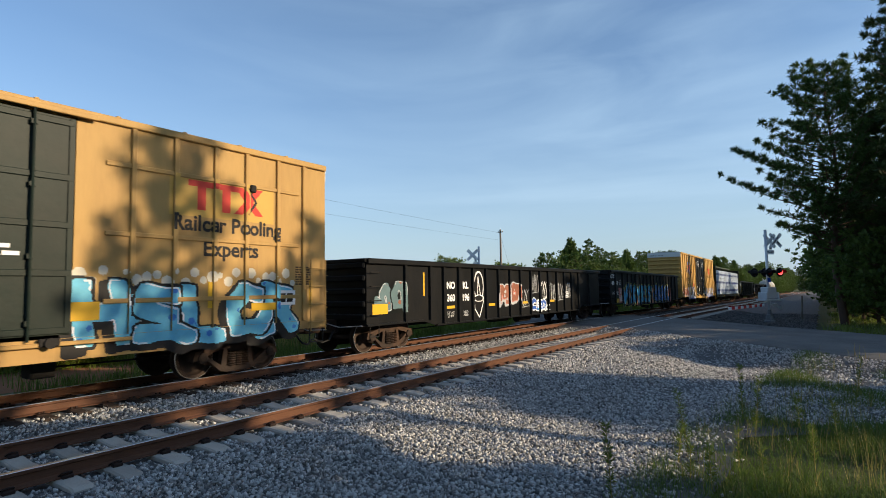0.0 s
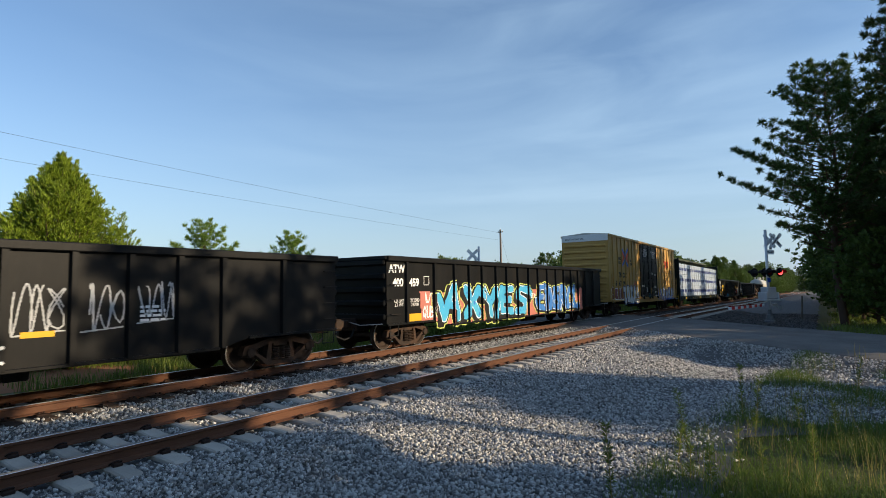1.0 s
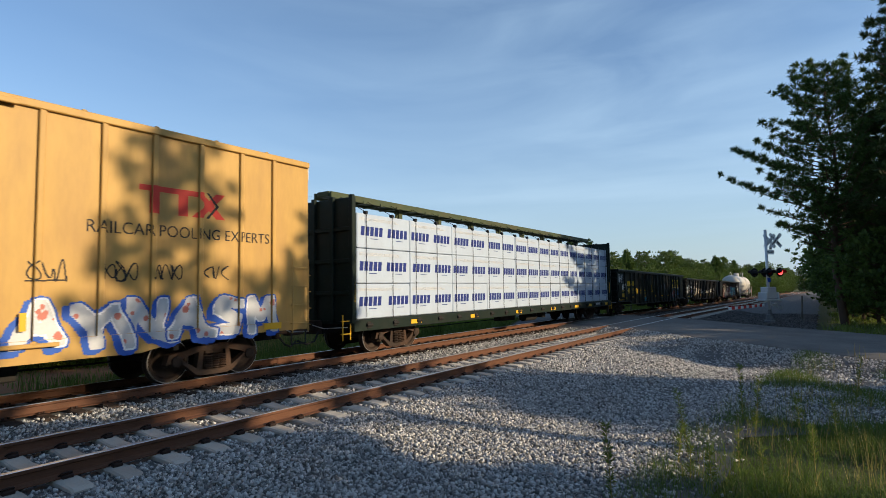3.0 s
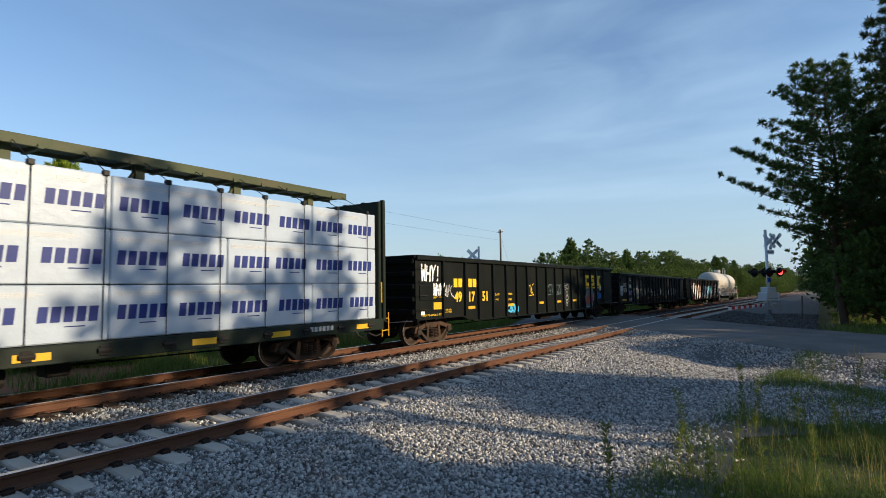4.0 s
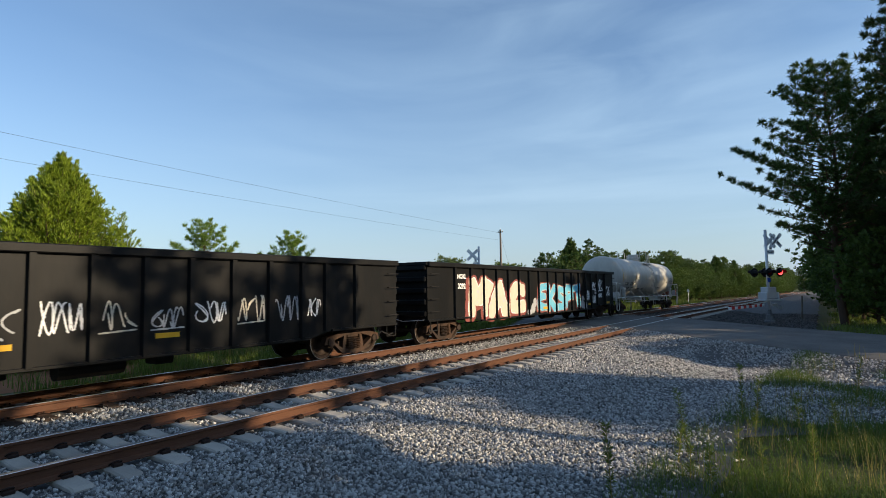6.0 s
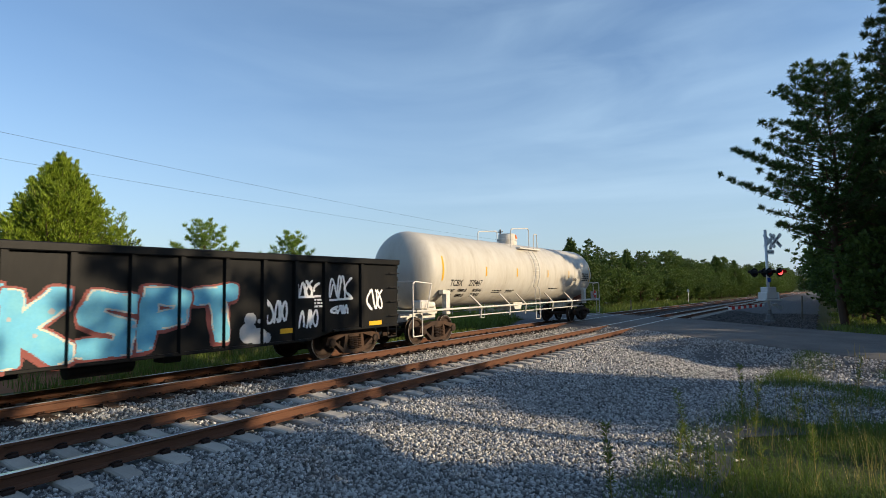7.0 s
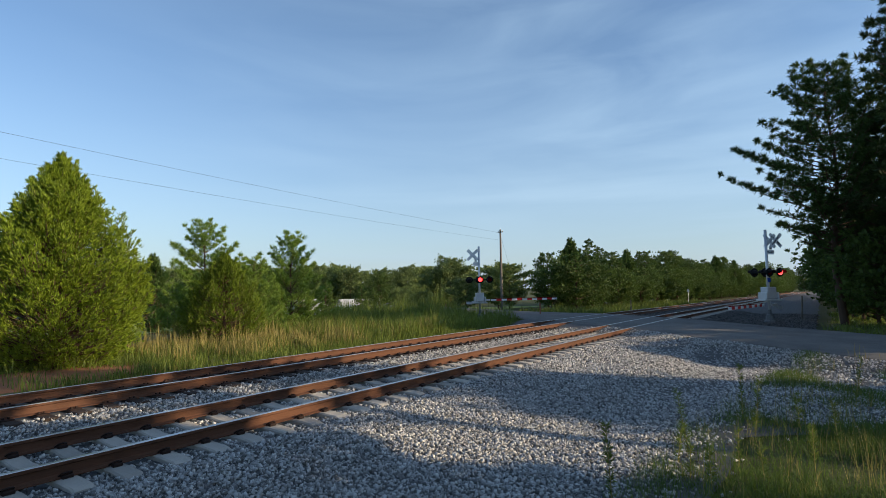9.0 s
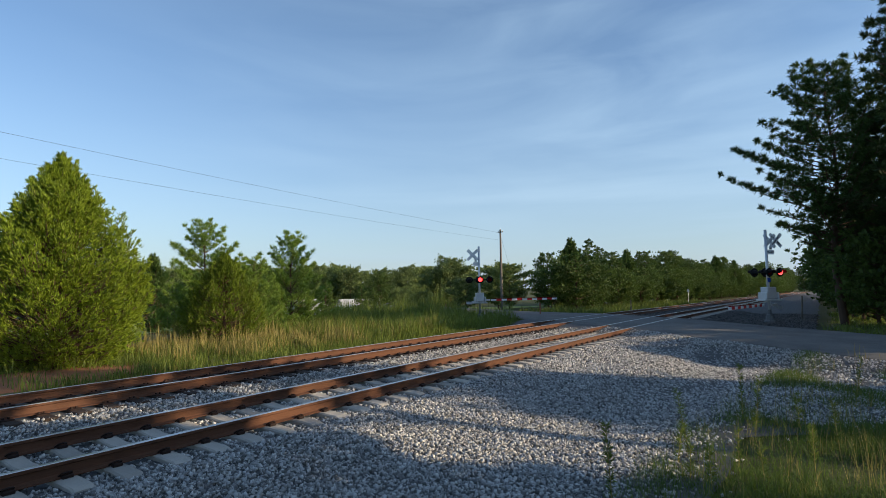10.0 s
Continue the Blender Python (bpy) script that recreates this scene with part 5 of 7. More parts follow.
def make_truck():
    """A two-axle freight truck: side frames, springs, bolster, wheelsets."""
    t = new("truck")
    for s in (-1, 1):
        bm = bmesh.new()
        y = s * 1.02
        # casting of upper and lower members around the spring opening
        top = [(-1.12, 0.40), (-1.06, 0.60), (-0.72, 0.66), (-0.36, 0.76), (0.36, 0.76), (0.72, 0.66), (1.06, 0.60), (1.12, 0.40), (0.92, 0.42), (0.66, 0.54), (0.34, 0.62), (-0.34, 0.62), (-0.66, 0.54), (-0.92, 0.42)]
        low = [(-0.98, 0.46), (-0.80, 0.50), (-0.40, 0.24), (0.40, 0.24), (0.80, 0.50), (0.98, 0.46), (0.98, 0.34), (0.74, 0.38), (0.44, 0.13), (0.30, 0.10), (-0.30, 0.10), (-0.44, 0.13), (-0.74, 0.38), (-0.98, 0.34)]
        prism(bm, top, y - 0.09, y + 0.09)
        prism(bm, low, y - 0.085, y + 0.085)
        for q in (-1, 1):
            prism(bm, [(q * 0.44, 0.2), (q * 0.30, 0.2), (q * 0.26, 0.66), (q * 0.36, 0.66)], y - 0.08, y + 0.08)
        bmesh.ops.recalc_face_normals(bm, faces=bm.faces[:])
        part("side_frame", bm, M_TRUCK, t, "rusty cast steel side frame")
        bm = bmesh.new()
        for cx in (-0.17, 0.0, 0.17):
            for i in range(6):
                z = 0.25 + i * 0.05
                for dy in (-0.1, 0.08):
                    lathe_at(bm, cx, y + dy, z, 0.075, 0.017)
        part("spring_nest", bm, M_TRUCK, t, "coil spring nest")
    bm = bmesh.new()
    box(bm, -0.22, 0.22, -1.1, 1.1, 0.54, 0.66, 0.02)
    box(bm, -0.25, 0.25, -0.3, 0.3, 0.6, 0.78, 0.03)
    part("bolster", bm, M_TRUCK, t)
    bm = bmesh.new()
    for q in (-1, 1):
        box(bm, q * 0.36 - 0.04, q * 0.36 + 0.04, -0.8, 0.8, 0.36, 0.46, 0.01)
        for s in (-1, 1):
            box(bm, q * 0.36 - 0.05, q * 0.36 + 0.05, s * 0.76 - 0.07, s * 0.76 + 0.07, 0.3, 0.52, 0.02)
    part("brake_beam", bm, M_UNDER, t)
    for q in (-1, 1):
        bm = bmesh.new()
        rod(bm, (0, -1.13, 0), (0, 1.13, 0), 0.075, 12)
        for s in (-1, 1):
            lathe(bm, [(s * 0.66, 0.0), (s * 0.66, 0.12), (s * 0.69, 0.34), (s * 0.655, 0.40), (s * 0.655, 0.485), (s * 0.685, 0.485), (s * 0.70, WHEEL_R), (s * 0.80, WHEEL_R - 0.004),
                       (s * 0.80, 0.38), (s * 0.745, 0.34), (s * 0.74, 0.15), (s * 0.80, 0.12), (s * 0.80, 0.0)], 30, "Y")
        ws = part("wheelset", bm, M_WHEEL, t, "steel wheels on an axle")
        ws.matrix_basis = pose(q * 0.889, 0, WHEEL_R)
        for s in (-1, 1):
            bm = bmesh.new()
            lathe(bm, [(s * 0.792, WHEEL_R + 0.0015), (s * 0.803, WHEEL_R + 0.0005), (s * 0.804, WHEEL_R - 0.014)], 30, "Y", False)
            o = part("wheel_rim", bm, M_TREAD, t, "bright worn rim")
            o.matrix_basis = pose(q * 0.889, 0, WHEEL_R)
            bm = bmesh.new()
            lathe(bm, [(s * 1.0, 0.0), (s * 1.0, 0.115), (s * 1.15, 0.115), (s * 1.17, 0.07), (s * 1.18, 0.0)], 12, "Y")
            o = part("bearing_cap", bm, M_TRUCK, t, "bearing cap")
            o.matrix_basis = pose(q * 0.889, 0, WHEEL_R)
    return t


def lathe_at(bm, cx, cy, cz, R, r):
    n0 = len(bm.verts)
    seg = 10
    ring = []
    for i in range(seg):
        a = 2 * math.pi * i / seg
        ring.append([bm.verts.new((cx + (R + r * math.cos(b)) * math.cos(a), cy + (R + r * math.cos(b)) * math.sin(a), cz + r * math.sin(b))) for b in (0, 1.57, 3.14, 4.71)])
    for i in range(seg):
        p, q = ring[i], ring[(i + 1) % seg]
        for k in range(4):
            bm.faces.new((p[k], p[(k + 1) % 4], q[(k + 1) % 4], q[k]))


TRUCK = None


def add_truck(car, x):
    """Puts a truck with its parts under a car; the first is built, the others share its meshes."""
    global TRUCK
    if TRUCK is None:
        TRUCK = make_truck()
        t = TRUCK
    else:
        t = copy_thing(TRUCK, Matrix())
    t.parent = car
    t.matrix_basis = pose(x, 0, 0)
    for o in t.children:
        if o.name.startswith("wheelset"):
            spinning.append(o)
    return t


def ladder(bm, x, w, y, z0, z1, n, r=0.014, stiles=True):
    for i in range(n):
        z = z0 + (z1 - z0) * (i + 0.5) / n
        rod(bm, (x, y, z), (x + w, y, z), r, 5)
        for q in (x, x + w):
            rod(bm, (q, y, z), (q, y + 0.07 * (1 if y < 0 else -1), z), r, 5)
    if stiles:
        for q in (x, x + w):
            rod(bm, (q, y, z0), (q, y, z1), r * 1.3, 5)
    return bm


def end_gear(car, L, sill_z=0.9, reach=0.82):
    """Couplers, centre sill, air hoses and cut levers at both ends."""
    bm = bmesh.new()
    box(bm, -L / 2 + 0.1, L / 2 - 0.1, -0.24, 0.24, 0.62, sill_z)
    for i in range(7):
        x = -L / 2 + 3.4 + (L - 6.8) * i / 6
        box(bm, x - 0.06, x + 0.06, -1.35, 1.35, 0.72, sill_z)
    part("centre_sill", bm, M_UNDER, car, "grimy steel underframe")
    bm = bmesh.new()
    box(bm, -0.9, 0.5, -0.5, -0.15, 0.42, 0.66, 0.02)
    rod(bm, (1.2, -0.55, 0.5), (2.4, -0.55, 0.5), 0.2, 12)
    box(bm, 3.0, 3.4, -0.75, -0.3, 0.4, 0.7, 0.03)
    chain(bm, [(-L / 2 + 3, -0.4, 0.5), (-0.9, -0.4, 0.52)], 0.02, 5)
    chain(bm, [(3.4, -0.4, 0.55), (L / 2 - 3, -0.4, 0.5)], 0.02, 5)
    part("brake_gear", bm, M_UNDER, car, "brake cylinder, valve and pipes")
    for s in (-1, 1):
        bm = bmesh.new()
        x = s * L / 2
        box(bm, min(x - s * 0.3, x + s * (reach - 0.25)), max(x - s * 0.3, x + s * (reach - 0.25)), -0.11, 0.11, 0.72, 0.94, 0.02)
        box(bm, min(x + s * (reach - 0.28), x + s * (reach + 0.05)), max(x + s * (reach - 0.28), x + s * (reach + 0.05)), -0.2, 0.16, 0.66, 1.0, 0.05)
        box(bm, min(x, x + s * 0.12), max(x, x + s * 0.12), -0.3, 0.3, 0.62, 1.02, 0.02)
        part("coupler", bm, M_TRUCK, car, "rusty knuckle coupler")
        bm = bmesh.new()
        chain(bm, [(x + s * 0.1, -0.25, 0.7), (x + s * 0.3, -0.3, 0.45), (x + s * 0.55, -0.25, 0.38), (x + s * 0.8, -0.15, 0.5)], 0.028, 6)
        part("air_hose", bm, M_SIGNBLACK, car, "black rubber air hose")
        bm = bmesh.new()
        chain(bm, [(x + s * 0.12, -1.4, 0.85), (x + s * 0.22, -0.6, 0.8), (x + s * 0.3, -0.2, 0.9)], 0.014, 5)
        part("cut_lever", bm, M_PAINTGREY, car)


def gondola(label, L, top, low_end, low_mid, xs, paint, depth=0.085, chord=0.16):
    """An open-top steel gondola with stake ribs, fish-belly sides and corrugated ends."""
    car = holder("gondola_car", label, "railway wagon", "cars of the train")
    H, F = L / 2, -1.55 + depth
    k = 2.75
    side = [(-H, low_end), (-H + k, low_end), (-H + k + 0.75, low_mid), (H - k - 0.75, low_mid), (H - k, low_end), (H, low_end), (H, top - 0.05), (-H, top - 0.05)]
    for s in (1, -1):
        bm = bmesh.new()
        prism(bm, side, s * -F - 0.012, s * -F + 0.012) if s > 0 else prism(bm, side, F, F + 0.024)
        part("side_sheet", bm, paint, car)
        bm = bmesh.new()
        y0, y1 = (-1.575, -1.40) if s < 0 else (1.40, 1.575)
        box(bm, -H - 0.02, H + 0.02, y0, y1, top - chord, top, 0.018)
        part("top_chord", bm, paint, car, "heavy steel top rail, scuffed")
        bm = bmesh.new()
        for a, b, z in ((-H, -H + k, low_end), (-H + k + 0.75, H - k - 0.75, low_mid), (H - k, H, low_end)):
            box(bm, a, b, s * 1.45 - 0.06 if s > 0 else -1.52, s * 1.45 + 0.07 if s > 0 else -1.40, z - 0.02, z + 0.045, 0.01)
        part("side_sill", bm, paint, car)
    rib = {}
    for x in xs:
        deep = abs(x) < H - k - 0.4
        for s in (-1, 1):
            key = (deep, s)
            if key not in rib:
                bm = bmesh.new()
                z0 = (low_mid if deep else low_end) + 0.02
                # tapered hat section
                pr = [(-0.075, F if s < 0 else -F), (-0.05, s * 1.55), (0.05, s * 1.55), (0.075, F if s < 0 else -F)]
                a = [bm.verts.new((u, v, z0)) for u, v in pr]
                b = [bm.verts.new((u, v, top - chord)) for u, v in pr]
                bm.faces.new(a), bm.faces.new(b[::-1])
                for i in range(4):
                    bm.faces.new((a[i], b[i], b[(i + 1) % 4], a[(i + 1) % 4]))
                bmesh.ops.recalc_face_normals(bm, faces=bm.faces[:])
                o = part("stake_rib", bm, paint, car)
                o.matrix_basis = pose(x, 0, 0)
                rib[key] = o
            else:
                share(rib[key], pose(x, 0, 0), car)
    for s in (-1, 1):
        bm = bmesh.new()
        box(bm, min(s * H, s * (H - 0.03)), max(s * H, s * (H - 0.03)), -1.46, 1.46, low_end, top - 0.02)
        box(bm, min(s * (H - 0.06), s * (H + 0.10)), max(s * (H - 0.06), s * (H + 0.10)), -1.5, 1.5, top - 0.12, top - 0.004, 0.02)
        part("end_wall", bm, paint, car, "ribbed steel end")
        bm = bmesh.new()
        box(bm, min(s * H, s * (H + 0.11)), max(s * H, s * (H + 0.11)), -1.44, 1.44, -0.09, 0.09, 0.035)
        er = part("end_rib", bm, paint, car)
        for i in range(5):
            m = pose(0, 0, low_end + 0.25 + i * (top - low_end - 0.45) / 4)
            if i:
                share(er, m, car)
            else:
                er.matrix_basis = m
        for q in (-1, 1):
            bm = bmesh.new()
            ladder(bm, min(s * (H - 0.06), s * (H - 0.50)), 0.44, q * 1.60, low_end + 0.1, top - 0.2, 4, 0.013, False)
            part("side_ladder", bm, M_UNDER if paint is not M_TANK else M_TANKFIT, car, "grab irons")
            bm = bmesh.new()
            chain(bm, [(s * (H - 0.1), q * 1.5, low_end), (s * (H - 0.1), q * 1.5, low_end - 0.32), (s * (H - 0.5), q * 1.5, low_end - 0.32), (s * (H - 0.5), q * 1.5, low_end)], 0.016, 5)
            part("stirrup_step", bm, M_UNDER, car)
    bm = bmesh.new()
    box(bm, -H + 0.03, H - 0.03, -1.45, 1.45, 0.92, 0.97)
    part("floor_plate", bm, M_UNDER, car)
    end_gear(car, L, 0.92)
    for s in (-1, 1):
        add_truck(car, s * (H - 1.52))
    ribx = np.array(xs)

    def face(x, z=9.0):
        return -1.55 if np.abs(ribx - x).min() < 0.052 else F

    return car, xs, face, F


def reflectors(car, xs, z, y, which, w=0.5, h=0.1):
    for i in which:
        bm = bmesh.new()
        c = (xs[i] + xs[i + 1]) / 2
        box(bm, c - w / 2, c + w / 2, y - 0.006, y - 0.001, z, z + h)
        part("reflector_strip", bm, M_REFLECT, car, "yellow reflector strip")


trailing = []  # every car with the place of its middle at the start


def enter(car, left, L):
    trailing.append((car, left + L / 2))


R = random.Random(4)

# black gondola with white lettering
L = 20.25
car, xs, face, F = gondola("black gondola with white lettering and chalky graffiti", L, 2.79, 0.84, 0.66, [-8.35, -7.0, -6.2, -5.23, -4.25, -3.25, -2.25, -1.24, -0.26, 0.77, 1.77, 2.72, 3.74, 4.72, 5.7, 6.7, 8.35], M_BLACK)
H = L / 2
mid = lambda i: (xs[i] + xs[i + 1]) / 2
lettering(car, "NO", -5.70, F, 1.98, 0.34, M_PAINTWHITE, bold=0.012)
lettering(car, "KL", -4.72, F, 1.98, 0.34, M_PAINTWHITE, bold=0.012)
lettering(car, "360", -5.70, F, 1.54, 0.34, M_PAINTWHITE, bold=0.012)
lettering(car, "196", -4.72, F, 1.54, 0.34, M_PAINTWHITE, bold=0.012)
lettering(car, "LD LMT\nLT WT", -5.72, F, 0.97, 0.13, M_PAINTWHITE)
lettering(car, "20200\n74800", -4.72, F, 0.97, 0.13, M_PAINTWHITE)
reflectors(car, xs, 1.18, F, (2, 5, 8, 11))
bars(car, "reflector_strip", [(-H + 0.25, -H + 0.95, 1.15, 1.45)], F, M_REFLECT)
bars(car, "yellow_bar", [(-7.36, -7.28, 1.65, 2.42)], F, M_REFLECT)
block_piece(car, "oc", -H + 0.55, xs[0] - 0.05, 1.25, 2.15, face, M_PAINTTEAL, M_BLACK2, M_RUSTPRIMER, M_PAINTPALE, R, thick=0.14, label="smeared faded white and rust paint")
block_piece(car, "mo", -2.15, -0.35, 1.25, 2.1, face, M_RUSTPRIMER, M_PAINTPALE, M_PAINTPALE, M_PAINTPINK, R, thick=0.14, label="faded rust red block graffiti")
block_piece(car, "cso", 0.85, 2.5, 0.85, 1.35, face, M_PAINTDEEP, M_PAINTWHITE, M_PAINTBLUE, M_PAINTWHITE, R, thick=0.07, ol=0.03, drop=0.03, label="blue and white throw-up graffiti", cell=0.02)
# a tall white outline drawing
def drawing(px, pz):
    c = -3.76
    a = np.abs(np.hypot((px - c) / 0.34, (pz - 1.95) / 0.55) - 1) * 0.34
    a = np.where(pz < 1.55, 9, a)
    b = np.abs(np.hypot((px - c) / 0.34, (pz - 1.5) / 0.12) - 1) * 0.2
    d = np.minimum(dist_to(px, pz, [(c - 0.34, 1.5), (c - 0.3, 1.1), (c + 0.02, 0.78), (c + 0.36, 1.4)]), dist_to(px, pz, [(c - 0.1, 1.6), (c - 0.05, 2.3), (c + 0.12, 1.6)]))
    return (np.minimum(np.minimum(a, b), d) < 0.024).astype(np.int32)
spray(car, "graffiti_drawing", -4.2, -3.3, 0.7, 2.65, drawing, face, [M_PAINTWHITE], 0.014, "white outline drawing")
for i, (dz, m) in {8: (0.9, M_PAINTPALE), 9: (1.5, M_PAINTWHITE), 10: (1.2, M_PAINTWHITE), 11: (1.1, M_PAINTWHITE), 12: (1.1, M_PAINTPALE), 13: (1.2, M_PAINTWHITE)}.items():
    scribble(car, xs[i] + 0.15, xs[i + 1] - 0.12, dz + 0.1, dz + 1.0, face, M_PAINTPALE if i % 2 else m, R, 0.014, 3, label="white sprayed tag")
scribble(car, xs[10] + 0.1, xs[11], 0.78, 1.1, face, M_PAINTWHITE, R, 0.026, 4, label="white sprayed tag")
small_print(car, xs[13] + 0.2, 1.6, 0.5, 4, 0.05, F, M_PAINTWHITE, R)
enter(car, 12.2, L)

# black gondola with a salmon band and big blue graffiti
L = 19.6
car, xs, face, F = gondola("black gondola with large blue and salmon graffiti", L, 2.9, 0.80, 0.62, [-8.85, -7.32, -6.08, -5.07, -4.11, -3.0, -2.08, -1.05, 0.0, 1.0, 2.05, 3.1, 4.1, 5.1, 6.1, 7.2, 8.5], M_BLACK)
H = L / 2
mid = lambda i: (xs[i] + xs[i + 1]) / 2
lettering(car, "ATW", -9.3, F, 2.5, 0.34, M_PAINTWHITE, bold=0.012)
lettering(car, "400", -9.25, F, 2.08, 0.34, M_PAINTWHITE, bold=0.012)
lettering(car, "459", -8.42, F, 2.08, 0.34, M_PAINTWHITE, bold=0.012)
lettering(car, "212300\n73700", -8.4, F, 1.45, 0.16, M_PAINTWHITE)
lettering(car, "LD LMT\nLT WT", -9.2, F, 1.45, 0.14, M_PAINTWHITE)
bars(car, "plate_frame", [(-7.9, -7.88, 2.0, 2.3), (-7.62, -7.60, 2.0, 2.3), (-7.9, -7.6, 2.28, 2.3), (-7.9, -7.6, 2.0, 2.02)], F, M_PAINTWHITE)
bars(car, "reflector_strip", [(-H + 1.1, -H + 1.75, 0.86, 1.1)], F, M_REFLECT)
def band(px, pz):
    e = 1.78 + 0.03 * np.sin(px * 2.1) + 0.02 * np.sin(px * 7)
    return ((pz < e) & (pz > 0.64 + 0.2 * np.clip(np.abs(px) - 6.4, 0, 1)) & (px > -8.05 - 0.1 * (pz - 1)) & (px < 6.75)).astype(np.int32)
spray(car, "graffiti_ground", -8.2, 6.9, 0.6, 1.9, band, face, [M_PAINTPINK], 0.05, "salmon painted band")
face2 = lambda x, z=9.0: face(x) - 0.004
tag(car, "qube", -7.98, -7.12, 0.95, 1.4, face2, M_PAINTWHITE, R, 0.024, "pale sprayed word")
scribble(car, -7.85, -7.4, 1.42, 1.75, face2, M_PAINTWHITE, R, 0.022, 1, label="pale sprayed loop")
tag(car, "lm", -6.25, -5.85, 1.48, 1.72, face2, M_PAINTWHITE, R, 0.016)
tag(car, "sfo", 0.22, 0.75, 1.42, 1.68, face2, M_PAINTWHITE, R, 0.016)
block_piece(car, "axyes", -6.9, 0.0, 0.70, 2.05, face2, M_PAINTBLUE, M_PAINTBLACK, M_PAINTBLUEMID, M_PAINTWHITE, R, thick=0.155, ol=0.045, drop=0.2, wild=0.9, label="large sky blue outlined block graffiti", back=M_PAINTLIME)
block_piece(car, "edercl", 0.95, 6.2, 0.75, 2.05, face2, M_PAINTBLUEMID, M_PAINTBLACK, M_PAINTGREY, M_PAINTWHITE, R, thick=0.15, ol=0.04, drop=0.1, label="deep blue block graffiti with pale outlines", back=M_PAINTLIME)
for i in (12, 13):
    scribble(car, xs[i] + 0.2, xs[i + 1] - 0.2, 1.5, 1.95, face, M_PAINTPALE, R, 0.015, 3, label="thin white tag")
small_print(car, xs[13] + 0.2, 1.4, 0.5, 4, 0.045, F, M_PAINTWHITE, R)
enter(car, 34.6, L)

# black gondola with yellow lettering
L = 20.3
car, xs, face, F = gondola("clean black gondola with yellow lettering", L, 2.98, 0.88, 0.68, [-8.6, -7.16, -6.18, -5.06, -3.95, -3.0, -1.95, -0.9, 0.15, 1.2, 2.25, 3.3, 4.3, 5.3, 6.25, 7.2, 8.5], M_BLACK2)
H = L / 2
mid = lambda i: (xs[i] + xs[i + 1]) / 2
bars(car, "road_mark_bars", [(-7.89, -7.65, 1.92, 2.23), (-7.58, -7.33, 1.92, 2.23), (-6.89, -6.65, 1.92, 2.23), (-6.58, -6.32, 1.92, 2.23)], F, M_LOGOYELLOW)
lettering(car, "49", -7.6, F, 1.56, 0.50, M_LOGOYELLOW, bold=0.014)
lettering(car, "17", -6.68, F, 1.55, 0.50, M_LOGOYELLOW, bold=0.014)
lettering(car, "51", -5.64, F, 1.55, 0.50, M_LOGOYELLOW, bold=0.014)
lettering(car, "LD LMT\n\nLT WT", -4.72, F, 1.5, 0.13, M_LOGOYELLOW)
lettering(car, "200000\n\n77400", -3.55, F, 1.5, 0.13, M_LOGOYELLOW)
lettering(car, "DEFECT CARD", -H + 1.25, F, 1.58, 0.085, M_LOGOYELLOW)
lettering(car, "2 INCH TREAD COND. SHOES", -H + 0.95, F, 1.0, 0.095, M_LOGOYELLOW)
lettering(car, "LIFT AND\nJACK HERE", xs[0] + 0.35, F, 1.1, 0.085, M_LOGOYELLOW)
bars(car, "reflector_strip", [(-H + 1.0, -H + 1.55, 1.18, 1.42)], F, M_REFLECT)
bars(car, "white_patch", [(-H + 0.28, -H + 0.48, 1.02, 1.14)], F, M_PAINTWHITE)
reflectors(car, xs, 1.12, F, (1, 4, 7, 9, 11))
bm = bmesh.new()
box(bm, -H + 0.2, -H + 0.95, F - 0.03, F + 0.005, 1.5, 2.0, 0.012)
part("defect_card_box", bm, M_BLACK2, car, "flat black metal panel")
c0 = xs[12]
for k, x in enumerate((5.42, 6.38, 7.3)):
    bm = bmesh.new()
    if k == 0:
        for b_ in ((0, 0.28, 0, 0.75), (0.28, 0.75, 0, 0.22), (0.28, 0.75, 0.53, 0.75)):
            box(bm, x + 0.08 + b_[0] * 0.74, x + 0.08 + b_[1] * 0.74, F - 0.008, F - 0.003, 1.93 + b_[2] * 0.78, 1.93 + b_[3] * 0.78)
    elif k == 1:
        for b_ in ((0, 0.65, 0, 0.2), (0.4, 0.65, 0.2, 0.3), (0, 0.65, 0.3, 0.48), (0, 0.25, 0.48, 0.56), (0, 0.65, 0.56, 0.75)):
            box(bm, x + 0.08 + b_[0] * 0.74, x + 0.08 + b_[1] * 0.74, F - 0.008, F - 0.003, 1.93 + b_[2] * 0.78, 1.93 + b_[3] * 0.78)
    else:
        for q in (1, -1):
            prism(bm, [(x + 0.38 - 0.34 * q, 1.93), (x + 0.38 - 0.06 * q, 1.93), (x + 0.38 + 0.34 * q, 2.51), (x + 0.38 + 0.06 * q, 2.51)], F - 0.008 - 0.002 * q, F - 0.003)
        for z_ in (1.93, 2.43):
            box(bm, x - 0.02, x + 0.78, F - 0.012, F - 0.0105, z_, z_ + 0.08)
    box(bm, x, x + 0.72, F - 0.008, F - 0.003, 1.78, 1.87)
    part("emblem_shape", bm, M_LOGOYELLOW, car, "yellow painted emblem shape")
def smear(px, pz):
    a = np.hypot((px - 6.05) / 0.78, (pz - 1.3) / 0.62) + 0.08 * np.sin(px * 7 + pz * 5)
    return np.where(a < 0.92, 1, np.where(a < 1.0, 2, 0)).astype(np.int32)
spray(car, "graffiti", 5.1, 7.0, 0.74, 2.1, smear, face, [M_PAINTTEAL, M_PAINTPALE], 0.02, "dull teal sprayed patch")
